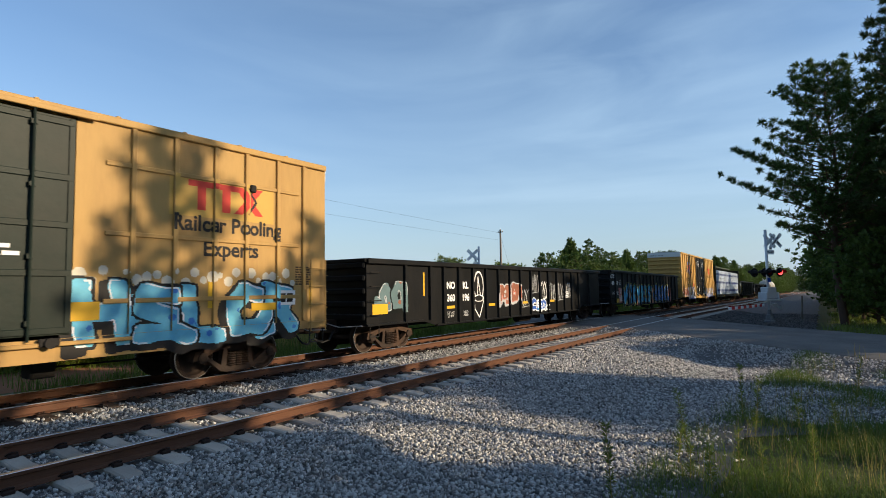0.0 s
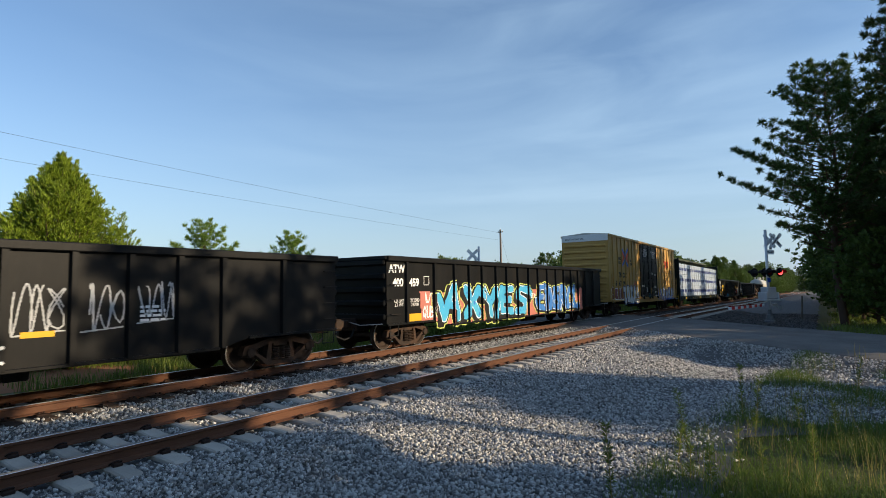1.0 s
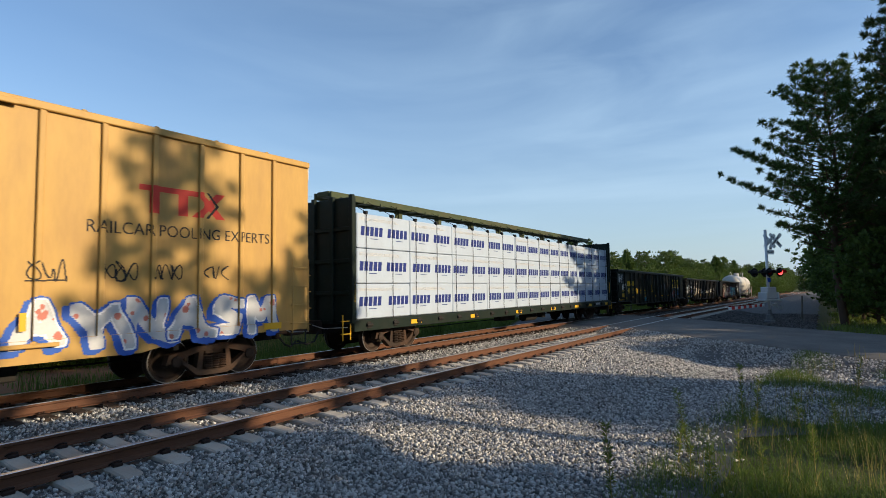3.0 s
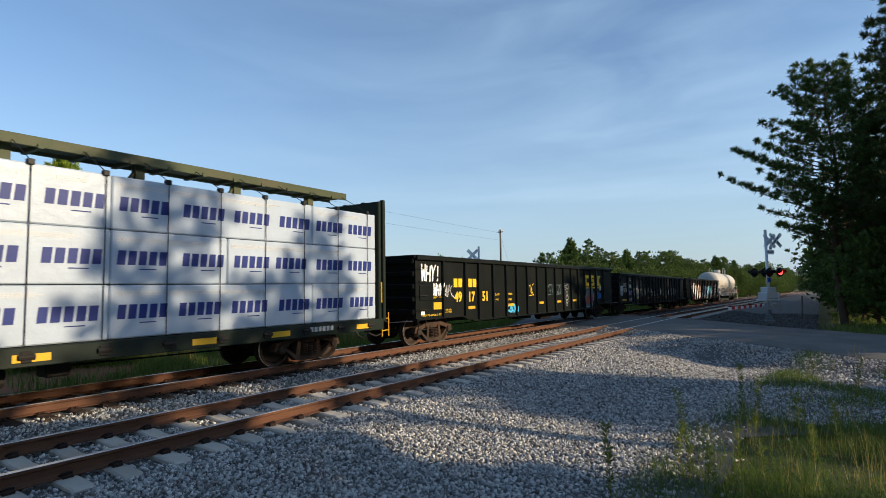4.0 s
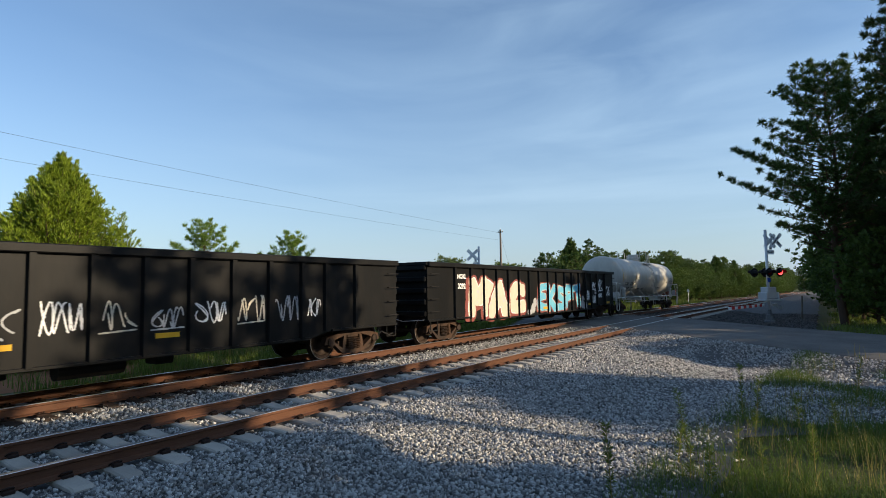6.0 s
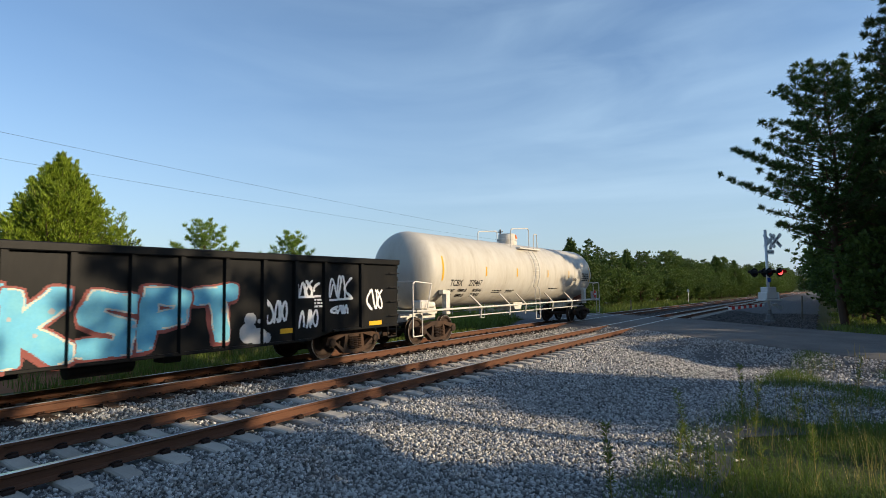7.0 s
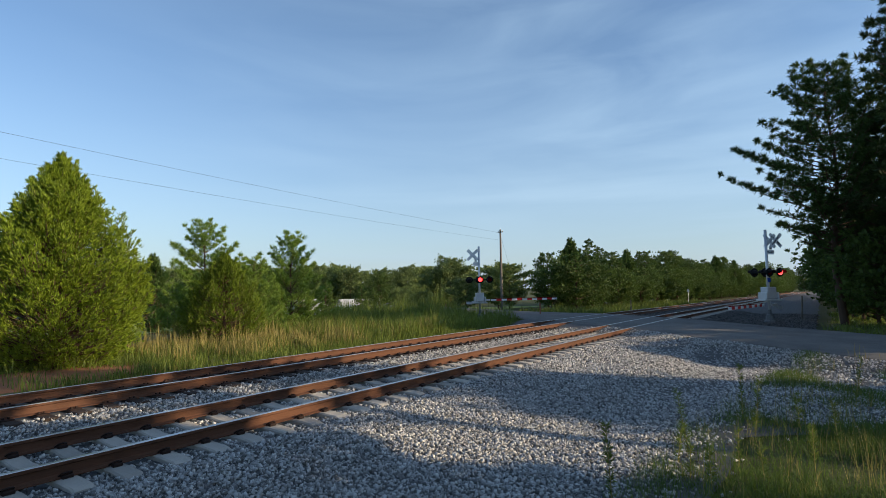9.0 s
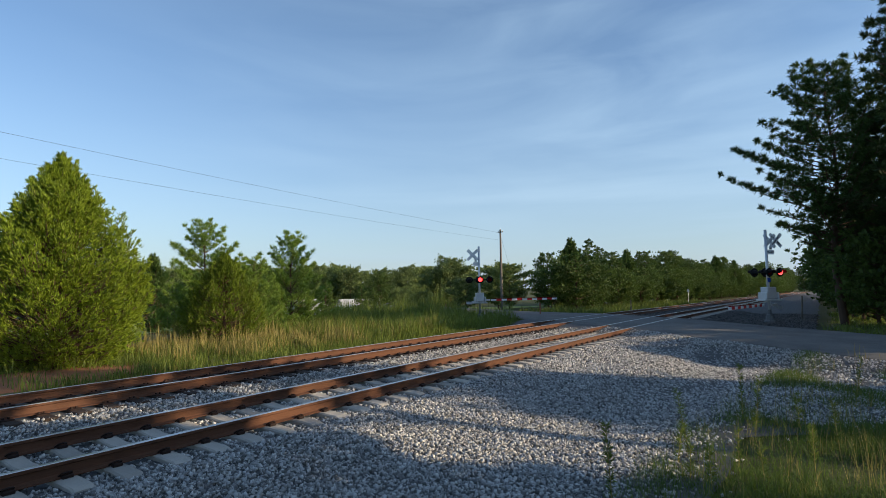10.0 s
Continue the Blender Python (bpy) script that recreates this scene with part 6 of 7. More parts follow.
tag(car, "wh", 5.45, 6.75, 0.95, 1.75, lambda x, z=9.0: face(x) - 0.004, M_PAINTRED, R, 0.035, "red sprayed letters")
scribble(car, 7.3, 8.1, 1.2, 1.55, face, M_PAINTBLUEMID, R, 0.026, 5, label="blue sprayed tag")
scribble(car, -3.85, -2.95, 0.85, 1.2, face, M_PAINTBLUE, R, 0.032, 4, label="blue sprayed tag")
tag(car, "why!", -H + 0.3, -H + 1.4, 2.15, 2.78, face, M_PAINTWHITE, R, 0.034, "thick white sprayed word")
tag(car, "why!", -H + 1.0, -H + 1.72, 1.66, 2.12, face, M_PAINTWHITE, R, 0.03, "thick white sprayed word")
for i, m in ((0, M_PAINTPALE), (8, M_PAINTTEAL), (9, M_PAINTTEAL), (6, M_LOGOYELLOW)):
    scribble(car, xs[i] + 0.2, xs[i] + 0.75, 1.5, 2.1, face, m, R, 0.012, 2, label="thin sprayed tag")
tag(car, "save/the", xs[10] + 0.22, xs[10] + 0.82, 1.72, 2.1, face, M_PAINTPALE, R, 0.011, "thin chalk words")
def insect(px, pz):
    c = xs[10] + 0.52
    out = np.zeros(px.shape, dtype=np.int32)
    for z, a, b in ((1.55, 0.13, 0.1), (1.32, 0.17, 0.12), (1.15, 0.14, 0.1), (1.0, 0.08, 0.08)):
        out[np.abs(np.hypot((px - c) / a, (pz - z) / b) - 1) * min(a, b) < 0.011] = 1
    return out
spray(car, "graffiti_drawing", xs[10] + 0.2, xs[10] + 0.9, 0.85, 1.7, insect, face, [M_PAINTPALE], 0.011, "thin chalk drawing of an insect")
bars(car, "data_panel", [(7.85, 8.15, 1.65, 1.9)], F, M_PAINTWHITE)
enter(car, 100.55, L)

# black gondola with many white tags
L = 20.15
car, xs, face, F = gondola("black gondola covered with white sprayed tags", L, 2.75, 0.82, 0.66, [-8.24, -7.03, -6.33, -5.31, -4.28, -3.34, -2.41, -1.43, -0.5, 0.45, 1.4, 2.35, 3.3, 4.3, 5.3, 6.3, 7.1, 8.24], M_BLACK)
H = L / 2
mid = lambda i: (xs[i] + xs[i + 1]) / 2
lettering(car, "IC", -7.5, F, 2.34, 0.26, M_PAINTWHITE, bold=0.012)
lettering(car, "3705", -7.58, F, 1.89, 0.28, M_PAINTWHITE, bold=0.012)
lettering(car, "LD LMT 211640\nLT WT 74360", -7.62, F, 1.0, 0.135, M_PAINTWHITE)
bars(car, "reflector_strip", [(-9.42, -8.5, 0.93, 1.05)], F, M_REFLECT)
reflectors(car, xs, 1.0, F, (2, 5, 8, 11))
bars(car, "plate_frame", [(mid(3) - 0.14, mid(3) + 0.14, 2.28, 2.3), (mid(3) - 0.14, mid(3) + 0.14, 1.96, 1.98), (mid(3) - 0.14, mid(3) - 0.12, 1.96, 2.3), (mid(3) + 0.12, mid(3) + 0.14, 1.96, 2.3)], F, M_PAINTWHITE)
for k, (z, r_) in enumerate(((1.45, 0.4), (1.75, 0.4), (2.3, 0.3))):
    bm = bmesh.new()
    box(bm, -H + 0.25, -H + 0.72, F - 0.05, F, z - 0.17, z + 0.17, 0.03)
    part("access_panel", bm, M_PAINTGREY if k < 2 else M_BLACK, car, "pressed panel, scuffed to bare metal" if k < 2 else "pressed panel")
tag(car, "spne", -H + 0.85, -H + 1.65, 1.86, 2.14, face, M_PAINTCREAM, R, 0.018)
tag(car, "kookoo", -H + 0.8, -H + 1.75, 1.5, 1.82, face, M_PAINTCREAM, R, 0.018)
tag(car, "gonky", xs[0] + 0.15, xs[1] - 0.1, 1.3, 1.66, face, M_PAINTLILAC, R, 0.024, "lilac sprayed word")
for i in range(1, 16):
    m = (M_PAINTWHITE, M_PAINTCREAM, M_PAINTPALE)[i % 3]
    if i in (3, 4, 5):
        tag(car, {3: "dnb/ctw", 4: "rail/heads", 5: "sone"}[i], xs[i] + 0.16, xs[i + 1] - 0.16, 1.25 if i < 5 else 1.5, 1.85, face, M_PAINTCREAM, R, 0.017)
        continue
    big = i == 2
    scribble(car, xs[i] + 0.14, xs[i + 1] - 0.14, 1.05 if big else 1.15, 2.0 if big else R.uniform(1.55, 1.85), face, m, R, 0.03 if big else 0.015, 3, label="sprayed tag")
enter(car, 122.4, L)

# black gondola with pale blue spotted graffiti
L = 19.9
car, xs, face, F = gondola("black gondola with pale blue spotted graffiti", L, 2.78, 0.80, 0.64, [-8.3, -7.2, -6.2, -5.2, -4.2, -3.2, -2.2, -1.15, -0.12, 0.89, 1.93, 2.92, 3.95, 4.95, 5.9, 6.9, 8.3], M_BLACK)
H = L / 2
lettering(car, "3292", xs[0] + 0.5, F, 1.95, 0.26, M_PAINTWHITE, bold=0.01)
lettering(car, "NOKL", xs[0] + 0.5, F, 2.3, 0.22, M_PAINTWHITE, bold=0.01)
block_piece(car, "mac", -7.4, -2.6, 0.75, 2.25, face, M_PAINTCREAM, M_PAINTMAROON, M_PAINTGREY, M_PAINTWHITE, R, thick=0.27, ol=0.07, drop=0.12, label="white and red block graffiti")
block_piece(car, "ekspt", -1.3, 4.3, 0.72, 2.1, face, M_PAINTSKY, M_PAINTMAROON, M_PAINTPALE, M_PAINTCREAM, R, thick=0.185, ol=0.04, drop=0.05, wild=0.0, label="pale blue spotted block graffiti")
def puffs(px, pz):
    out = np.zeros(px.shape, dtype=np.int32)
    for c, z, r in ((-1.75, 0.95, 0.22), (-2.0, 0.85, 0.18), (-1.55, 1.2, 0.2), (-2.25, 0.78, 0.12), (4.55, 0.95, 0.24), (4.8, 0.85, 0.2), (5.05, 0.8, 0.13), (4.6, 1.25, 0.16), (4.85, 1.2, 0.05)):
        out[np.hypot(px - c, pz - z) < r] = 1
    return out
spray(car, "graffiti_cloud", -2.5, 5.3, 0.68, 1.5, puffs, lambda x, z=9.0: face(x) + 0.002, [M_PAINTPALE], 0.02, "pale sprayed puffs")
for a, b, z0, z1 in ((15.0, 15.6, 1.1, 1.7), (15.95, 16.6, 0.95, 1.4), (15.95, 16.7, 1.7, 2.15), (17.05, 17.9, 1.6, 2.3), (17.1, 17.75, 1.25, 1.48), (18.5, 19.2, 1.2, 2.0)):
    scribble(car, -H + a, -H + b, z0, z1, face, M_PAINTWHITE, R, 0.03, 3, label="white sprayed tag")
for a in (9.3, 15.4, 18.6):
    bars(car, "reflector_strip", [(-H + a, -H + a + 0.55, 0.86, 0.98)], F - 0.004, M_REFLECT)
small_print(car, -H + 16.5, 1.62, 0.4, 3, 0.05, F, M_PAINTWHITE, R)
enter(car, 144.2, L)


def boxcar(label, L, top, low, paint, ribs, cross_rails, door, door_mat, truck_in=2.35):
    """A tall boxcar: ribbed sides, double plug doors, corrugated ends, low-pitched roof."""
    car = holder("boxcar", label, "railway wagon", "cars of the train")
    H, F = L / 2, -1.50
    d0, d1 = door
    for s in (-1, 1):
        bm = bmesh.new()
        box(bm, -H, d0, s * 1.50 if s < 0 else 1.47, -1.47 if s < 0 else 1.50, low + 0.04, top - 0.06)
        part("side_sheet", bm, paint, car)
        bm = bmesh.new()
        box(bm, d1, H, s * 1.50 if s < 0 else 1.47, -1.47 if s < 0 else 1.50, low + 0.04, top - 0.06)
        part("side_sheet", bm, paint, car)
        bm = bmesh.new()
        box(bm, d0, d1, s * 1.46 if s < 0 else 1.42, -1.42 if s < 0 else 1.46, low + 0.3, top - 0.06)
        part("doorway_sheet", bm, paint, car)
        bm = bmesh.new()
        prism(bm, [(-H, low + 0.02), (-H + 3.3, low + 0.02), (-H + 4.2, low - 0.16), (H - 4.2, low - 0.16), (H - 3.3, low + 0.02), (H, low + 0.02), (H, low + 0.22), (-H, low + 0.22)],
              -1.535 if s < 0 else 1.44, -1.44 if s < 0 else 1.535)
        part("side_sill", bm, paint, car, "deep side sill, road-grimed")
        bm = bmesh.new()
        box(bm, -H, H, -1.57 if s < 0 else 1.40, -1.40 if s < 0 else 1.57, top - 0.14, top, 0.015)
        box(bm, d0 - 1.6, d1 + 0.3, -1.64 if s < 0 else 1.57, -1.57 if s < 0 else 1.64, top - 0.17, top - 0.08, 0.01)
        part("roof_rail", bm, paint, car, "eave rail over the door track")
        if s < 0:
            rib = None
            for x in ribs:
                if rib is None:
                    bm = bmesh.new()
                    box(bm, -0.05, 0.05, -1.56, -1.499, low + 0.22, top - 0.14, 0.012)
                    rib = part("side_rib", bm, paint, car)
                    rib.matrix_basis = pose(x, 0, 0)
                else:
                    share(rib, pose(x, 0, 0), car)
            for z in cross_rails:
                for a, b in ((-H + 0.9, d0 - 0.5), (d1 + 0.5, H - 0.9)):
                    bm = bmesh.new()
                    box(bm, a, b, -1.535, -1.499, z - 0.045, z + 0.045, 0.012)
                    part("cross_rail", bm, paint, car)
            w = (d1 - d0) / 2
            for i in (0, 1):
                a, b = d0 + w * i + 0.02, d0 + w * (i + 1) - 0.02
                bm = bmesh.new()
                box(bm, a, b, -1.53, -1.47, low + 0.28, top - 0.2, 0.01)
                dr = part("plug_door", bm, door_mat, car, "dark plug door with locking bars")
                for q in (0.0, 0.27, 0.5, 0.73, 1.0):
                    bm = bmesh.new()
                    z = low + 0.36 + (top - low - 0.66) * q
                    box(bm, a + 0.03, b - 0.03, -1.555, -1.529, z - 0.055, z + 0.055, 0.01)
                    part("door_rail", bm, door_mat, dr)
                for q in (a + 0.06, b - 0.06, (a + b) / 2):
                    bm = bmesh.new()
                    box(bm, q - 0.05, q + 0.05, -1.551, -1.529, low + 0.3, top - 0.22, 0.008)
                    part("door_stile", bm, door_mat, dr)
                bm = bmesh.new()
                for q in (a + w * 0.22, b - w * 0.2):
                    rod(bm, (q, -1.60, low + 0.2), (q, -1.60, top - 0.12), 0.024, 8)
                    for z in (low + 0.5, low + 1.6, low + 2.8, top - 0.4):
                        box(bm, q - 0.05, q + 0.05, -1.61, -1.55, z - 0.04, z + 0.04)
                part("locking_bar", bm, door_mat, dr)
                bm = bmesh.new()
                for q in (a + 0.35, b - 0.35):
                    box(bm, q - 0.16, q + 0.16, -1.64, -1.56, low + 0.1, low + 0.24, 0.02)
                    lathe_y(bm, q, -1.66, low + 0.16, 0.09, 0.06)
                part("door_roller", bm, M_UNDER, dr)
            bm = bmesh.new()
            box(bm, d0 - 1.6, d1 + 1.0, -1.62, -1.53, low + 0.10, low + 0.17, 0.01)
            part("door_track", bm, paint, car)
    # roof with a low pitch and seam caps
    bm = bmesh.new()
    sweep_x(bm, [(-1.48, top - 0.02), (1.48, top - 0.02), (1.48, top + 0.005), (0.0, top + 0.12), (-1.48, top + 0.005)], [-H, H], lambda x: 0)
    part("roof", bm, M_ROOF, car, "galvanised roof sheets")
    bm = bmesh.new()
    for i in range(1, 14):
        x = -H + L * i / 14
        prism(bm, [(x - 0.04, top), (x + 0.04, top), (x + 0.03, top + 0.025), (x - 0.03, top + 0.025)], -1.56, -1.2)
    part("roof_seam", bm, paint, car)
    for s in (-1, 1):
        bm = bmesh.new()
        box(bm, min(s * H, s * (H - 0.03)), max(s * H, s * (H - 0.03)), -1.49, 1.49, low, top - 0.02)
        part("end_wall", bm, paint, car, "corrugated steel end")
        bm = bmesh.new()
        box(bm, min(s * H, s * (H + 0.09)), max(s * H, s * (H + 0.09)), -1.38, 1.38, -0.09, 0.09, 0.05)
        er = part("end_rib", bm, paint, car)
        for i in range(9):
            m = pose(0, 0, low + 0.35 + i * (top - low - 1.05) / 8)
            if i:
                share(er, m, car)
            else:
                er.matrix_basis = m
        bm = bmesh.new()
        box(bm, min(s * (H + 0.005), s * (H + 0.03)), max(s * (H + 0.005), s * (H + 0.03)), -1.5, 1.5, top - 0.42, top - 0.005, 0.008)
        cap = part("end_cap", bm, M_WHITECAP, car, "white band below the roof")
        if s < 0:
            o = lettering(cap, "EXCESS HEIGHT CAR", 0, 0, 0, 0.13, M_PAINTBLACK, "words")
            o.matrix_basis = pose(-H - 0.035, 0.65, top - 0.25, 90, 0, -90)
        for q in (-1, 1):
            bm = bmesh.new()
            x0 = s * (H - 0.1)
            ladder(bm, min(x0, x0 - s * 0.5), 0.5, q * 1.62, low - 0.05, low + 1.75, 4, 0.015, True)
            part("side_ladder", bm, paint, car, "short ladder")
            bm = bmesh.new()
            for i in range(7 if q > 0 else 4):
                z = low + 0.1 + i * 0.42
                rod(bm, (s * (H + 0.16), q * 1.42, z), (s * (H + 0.16), q * 1.0, z), 0.014, 5)
            part("end_ladder", bm, paint, car)
            bm = bmesh.new()
            chain(bm, [(x0, q * 1.52, low), (x0, q * 1.52, low - 0.33), (x0 - s * 0.45, q * 1.52, low - 0.33), (x0 - s * 0.45, q * 1.52, low)], 0.018, 5)
            part("stirrup_step", bm, M_UNDER, car)
    bm = bmesh.new()
    box(bm, -H + 0.05, H - 0.05, -1.44, 1.44, low + 0.1, low + 0.2)
    part("floor_plate", bm, M_UNDER, car)
    end_gear(car, L, low + 0.08)
    for s in (-1, 1):
        add_truck(car, s * (H - truck_in))
    rx = np.array(ribs)

    def face(x, z=9.0):
        if z < low + 0.22:
            return -1.535
        return -1.56 if np.abs(rx - x).min() < 0.05 else F

    return car, face, F


def lathe_y(bm, x, y, z, r, w):
    rod(bm, (x, y - w / 2, z), (x, y + w / 2, z), r, 10)


def logo_block(car, x, z, h, face, patch):
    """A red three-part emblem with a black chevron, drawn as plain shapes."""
    if patch:
        spray(car, "emblem_ground", x - 0.4, x + 2.2, z - 0.15, z + h + 0.1, lambda px, pz: np.ones(px.shape, dtype=np.int32), face, [M_PATCH], 0.05, "bright yellow painted panel")

    def shape(px, pz):
        u, v = px - x, (pz - z) / h
        ok = (v > 0) & (v < 1)
        out = np.zeros(px.shape, dtype=np.int32)
        for q in (0.0, 0.60):
            out[ok & (((v > 0.78) & (u > q) & (u < q + 0.62)) | ((u > q + 0.21) & (u < q + 0.41)))] = 1
        out[ok & ((np.abs(u - (1.22 + 0.56 * v)) < 0.11) | (np.abs(u - (1.78 - 0.56 * v)) < 0.11))] = 1
        out[ok & (np.abs(u - (1.46 + 0.24 * (1 - np.abs(2 * v - 1)))) < 0.035)] = 2
        return out

    spray(car, "emblem", x - 0.05, x + 2.0, z, z + h, shape, lambda a, c=9.0: face(a) - 0.003, [M_PAINTRED, M_PAINTBLACK], 0.014, "red painted emblem")


# tan boxcar with dark green doors
L = 18.6
H = L / 2
rb = [4.3, 5.15, 6.06, 6.85, 7.74, 8.55]
rb += [-v for v in rb]
car, face, F = boxcar("faded tan boxcar with dark green doors and blue graffiti", L, 5.17, 0.92, M_TAN, rb, [4.30, 3.0, 1.75], (-3.3, 3.3), M_GREEN)
logo_block(car, 5.42, 3.62, 0.62, face, True)
painted_words(car, "Railcar Pooling", 6.45, 3.32, 0.46, M_PAINTBLACK, face, bold=0.012)
painted_words(car, "Experts", 6.48, 2.8, 0.46, M_PAINTBLACK, face, bold=0.012)
block_piece(car, "hslcr", 3.3, 8.3, 0.86, 2.12, face, M_PAINTSKY, M_PAINTBLACK, M_PAINTBLUEMID, M_PAINTWHITE, R, thick=0.17, ol=0.05, drop=0.14, wild=0.8, label="sky blue outlined block graffiti")
def mist(px, pz):
    out = np.zeros(px.shape, dtype=np.int32)
    for i in range(26):
        c, z, r = 3.2 + 0.2 * i, 2.2 + 0.12 * math.sin(i * 2.7), 0.05 + 0.07 * abs(math.sin(i * 1.9))
        out[np.hypot(px - c, pz - z) < r] = 1
    return out
spray(car, "graffiti_mist", 3.0, 8.6, 1.95, 2.5, mist, lambda x, z=9.0: face(x) + 0.002, [M_PAINTCREAM], 0.018, "cream sprayed puffs")
bars(car, "reflector_strip", [(3.2, 3.75, 1.42, 1.75), (7.0, 7.7, 1.45, 1.62), (5.9, 6.0, 1.55, 2.1), (8.75, 8.83, 1.5, 2.15)], F - 0.014, M_REFLECT)
bars(car, "data_panel", [(7.72, 8.28, 1.55, 1.9)], F - 0.012, M_PAINTWHITE)
bars(car, "data_panel_dark", [(7.8, 7.98, 1.62, 1.83), (8.02, 8.2, 1.62, 1.83)], F - 0.016, M_PAINTBLACK)
small_print(car, 8.3, 2.45, 0.5, 8, 0.035, F, M_PAINTBLACK, R)
small_print(car, 1.0, 2.65, 1.5, 3, 0.07, -1.53, M_PAINTWHITE, R)
bm = bmesh.new()
box(bm, 6.9, 7.05, -1.62, -1.55, 4.15, 4.32, 0.02)
part("side_bracket", bm, M_UNDER, car)
enter(car, 10.54 - L, L)

# yellow boxcar with black doors
rb = [-8.5, -7.55, -6.68, -5.84, -4.96, -4.18, -3.36, -2.5, 3.35, 4.35, 5.3, 6.3, 7.3, 8.2]
car, face, F = boxcar("yellow boxcar with black double doors and silver graffiti", L, 5.15, 0.92, M_YELLOW, rb, [], (-2.2, 2.68), M_DOOR)
logo_block(car, 5.0, 3.45, 0.55, face, False)
painted_words(car, "RAILCAR POOLING EXPERTS", 6.08, 3.1, 0.33, M_PAINTBLACK, face, stretch=0.95)
lettering(car, "next\nload", -7.05, F, 3.58, 0.30, M_PAINTBLACK, bold=0.01, shear=0.12)
lettering(car, "any\nroad", -4.5, F, 3.55, 0.30, M_PAINTBLACK, bold=0.01, shear=0.12)
painted_words(car, "TB", -7.1, 2.61, 0.44, M_PAINTBLACK, face, bold=0.018, shear=0.15, stretch=1.25)
painted_words(car, "OX", -6.2, 2.61, 0.44, M_PAINTBLACK, face, bold=0.018, shear=0.15, stretch=1.1)
painted_words(car, "6", -7.95, 2.06, 0.44, M_PAINTBLACK, face, bold=0.018, shear=0.15, stretch=1.25)
painted_words(car, "67", -7.1, 2.06, 0.44, M_PAINTBLACK, face, bold=0.018, shear=0.15, stretch=1.15)
painted_words(car, "09", -6.2, 2.06, 0.44, M_PAINTBLACK, face, bold=0.018, shear=0.15, stretch=1.15)
painted_words(car, "1", -5.42, 2.06, 0.44, M_PAINTBLACK, face, bold=0.018, shear=0.15, stretch=1.15)
lettering(car, "206100\n79900", -7.1, F, 1.3, 0.14, M_PAINTBLACK)
# crossed-arrows emblem as plain shapes
cx, cz = -5.78, 3.80
def arrows(px, pz):
    blue = [[(cx - 0.72, cz + 0.60), (cx - 0.12, cz + 0.20), (cx + 0.02, cz), (cx - 0.12, cz - 0.20), (cx - 0.72, cz - 0.60)], [(cx + 0.14, cz + 0.26), (cx + 0.66, cz + 0.58)], [(cx + 0.14, cz - 0.26), (cx + 0.66, cz - 0.58)]]
    red = [[(cx - 0.75, cz + 0.36), (cx - 0.27, cz + 0.01), (cx - 0.75, cz - 0.34)], [(cx + 0.75, cz + 0.32), (cx + 0.29, cz + 0.01), (cx + 0.75, cz - 0.32)]]
    out = np.zeros(px.shape, dtype=np.int32)
    for ln in red:
        out[(dist_to(px, pz, ln) < 0.085) & (np.abs(px - cx) < 0.74)] = 2
    for ln in blue:
        out[(dist_to(px, pz, ln) < 0.085) & (np.abs(px - cx) + 0.35 * np.abs(pz - cz) < 0.86)] = 1
    return out
spray(car, "emblem", cx - 0.95, cx + 0.95, cz - 0.85, cz + 0.85, arrows, face, [M_LOGOBLUE, M_PAINTRED], 0.014, "blue and red crossed arrows emblem")
block_piece(car, "tokos", -6.4, -2.85, 0.78, 1.95, face, M_PAINTSILVER, M_PAINTBLACK, M_PAINTGREY, M_PAINTWHITE, R, thick=0.16, ol=0.025, drop=0.06, wild=0.0, label="white block graffiti with blue outline", back=M_PAINTDEEP)
block_piece(car, "sebe", -8.9, -6.5, 1.1, 1.85, face, M_PAINTMAROON, M_PAINTWHITE, M_RUSTPRIMER, M_PAINTMAROON, R, thick=0.12, ol=0.03, drop=0.02, wild=0.0, label="dull red bubble graffiti")
block_piece(car, "aynasm", 2.95, 8.3, 0.95, 1.85, face, M_PAINTGREY, M_PAINTDEEP, M_PAINTPINK, M_PAINTWHITE, R, thick=0.12, ol=0.035, label="pale blue and orange graffiti")
for a in (3.2, 4.4, 5.3, 6.4):
    scribble(car, a, a + 0.6, 2.1, 2.5, face, M_PAINTBLACK, R, 0.012, 3, label="thin dark tag")
scribble(car, -3.75, -3.1, 2.0, 2.3, face, M_PAINTRED, R, 0.018, 4, label="red sprayed tag")
lettering(car, "-IMPORTANT-\nCLOSE THIS DOOR\nBEFORE CLOSING\nMAIN DOOR", -1.0, -1.553, 4.35, 0.17, M_PAINTWHITE)
lettering(car, "CLOSE AND LOCK\nBOTH DOORS\nBEFORE\nMOVING CAR", 1.42, -1.553, 4.3, 0.17, M_PAINTWHITE)
for a, z in ((-1.9, 1.95), (0.65, 2.9), (1.7, 2.8), (-1.95, 1.2), (1.6, 1.9), (1.75, 1.5), (1.9, 1.2)):
    small_print(car, a, z, 0.65, 2, 0.045, -1.555, M_PAINTWHITE, R)
bars(car, "white_label", [(-0.62, -0.42, 1.5, 1.85), (1.05, 1.2, 1.5, 1.85), (-0.2, 0.2, 2.3, 2.42)], -1.535, M_PAINTWHITE)
bars(car, "blue_label", [(0.0, 0.3, 1.1, 1.4)], -1.535, M_PAINTBLUE)
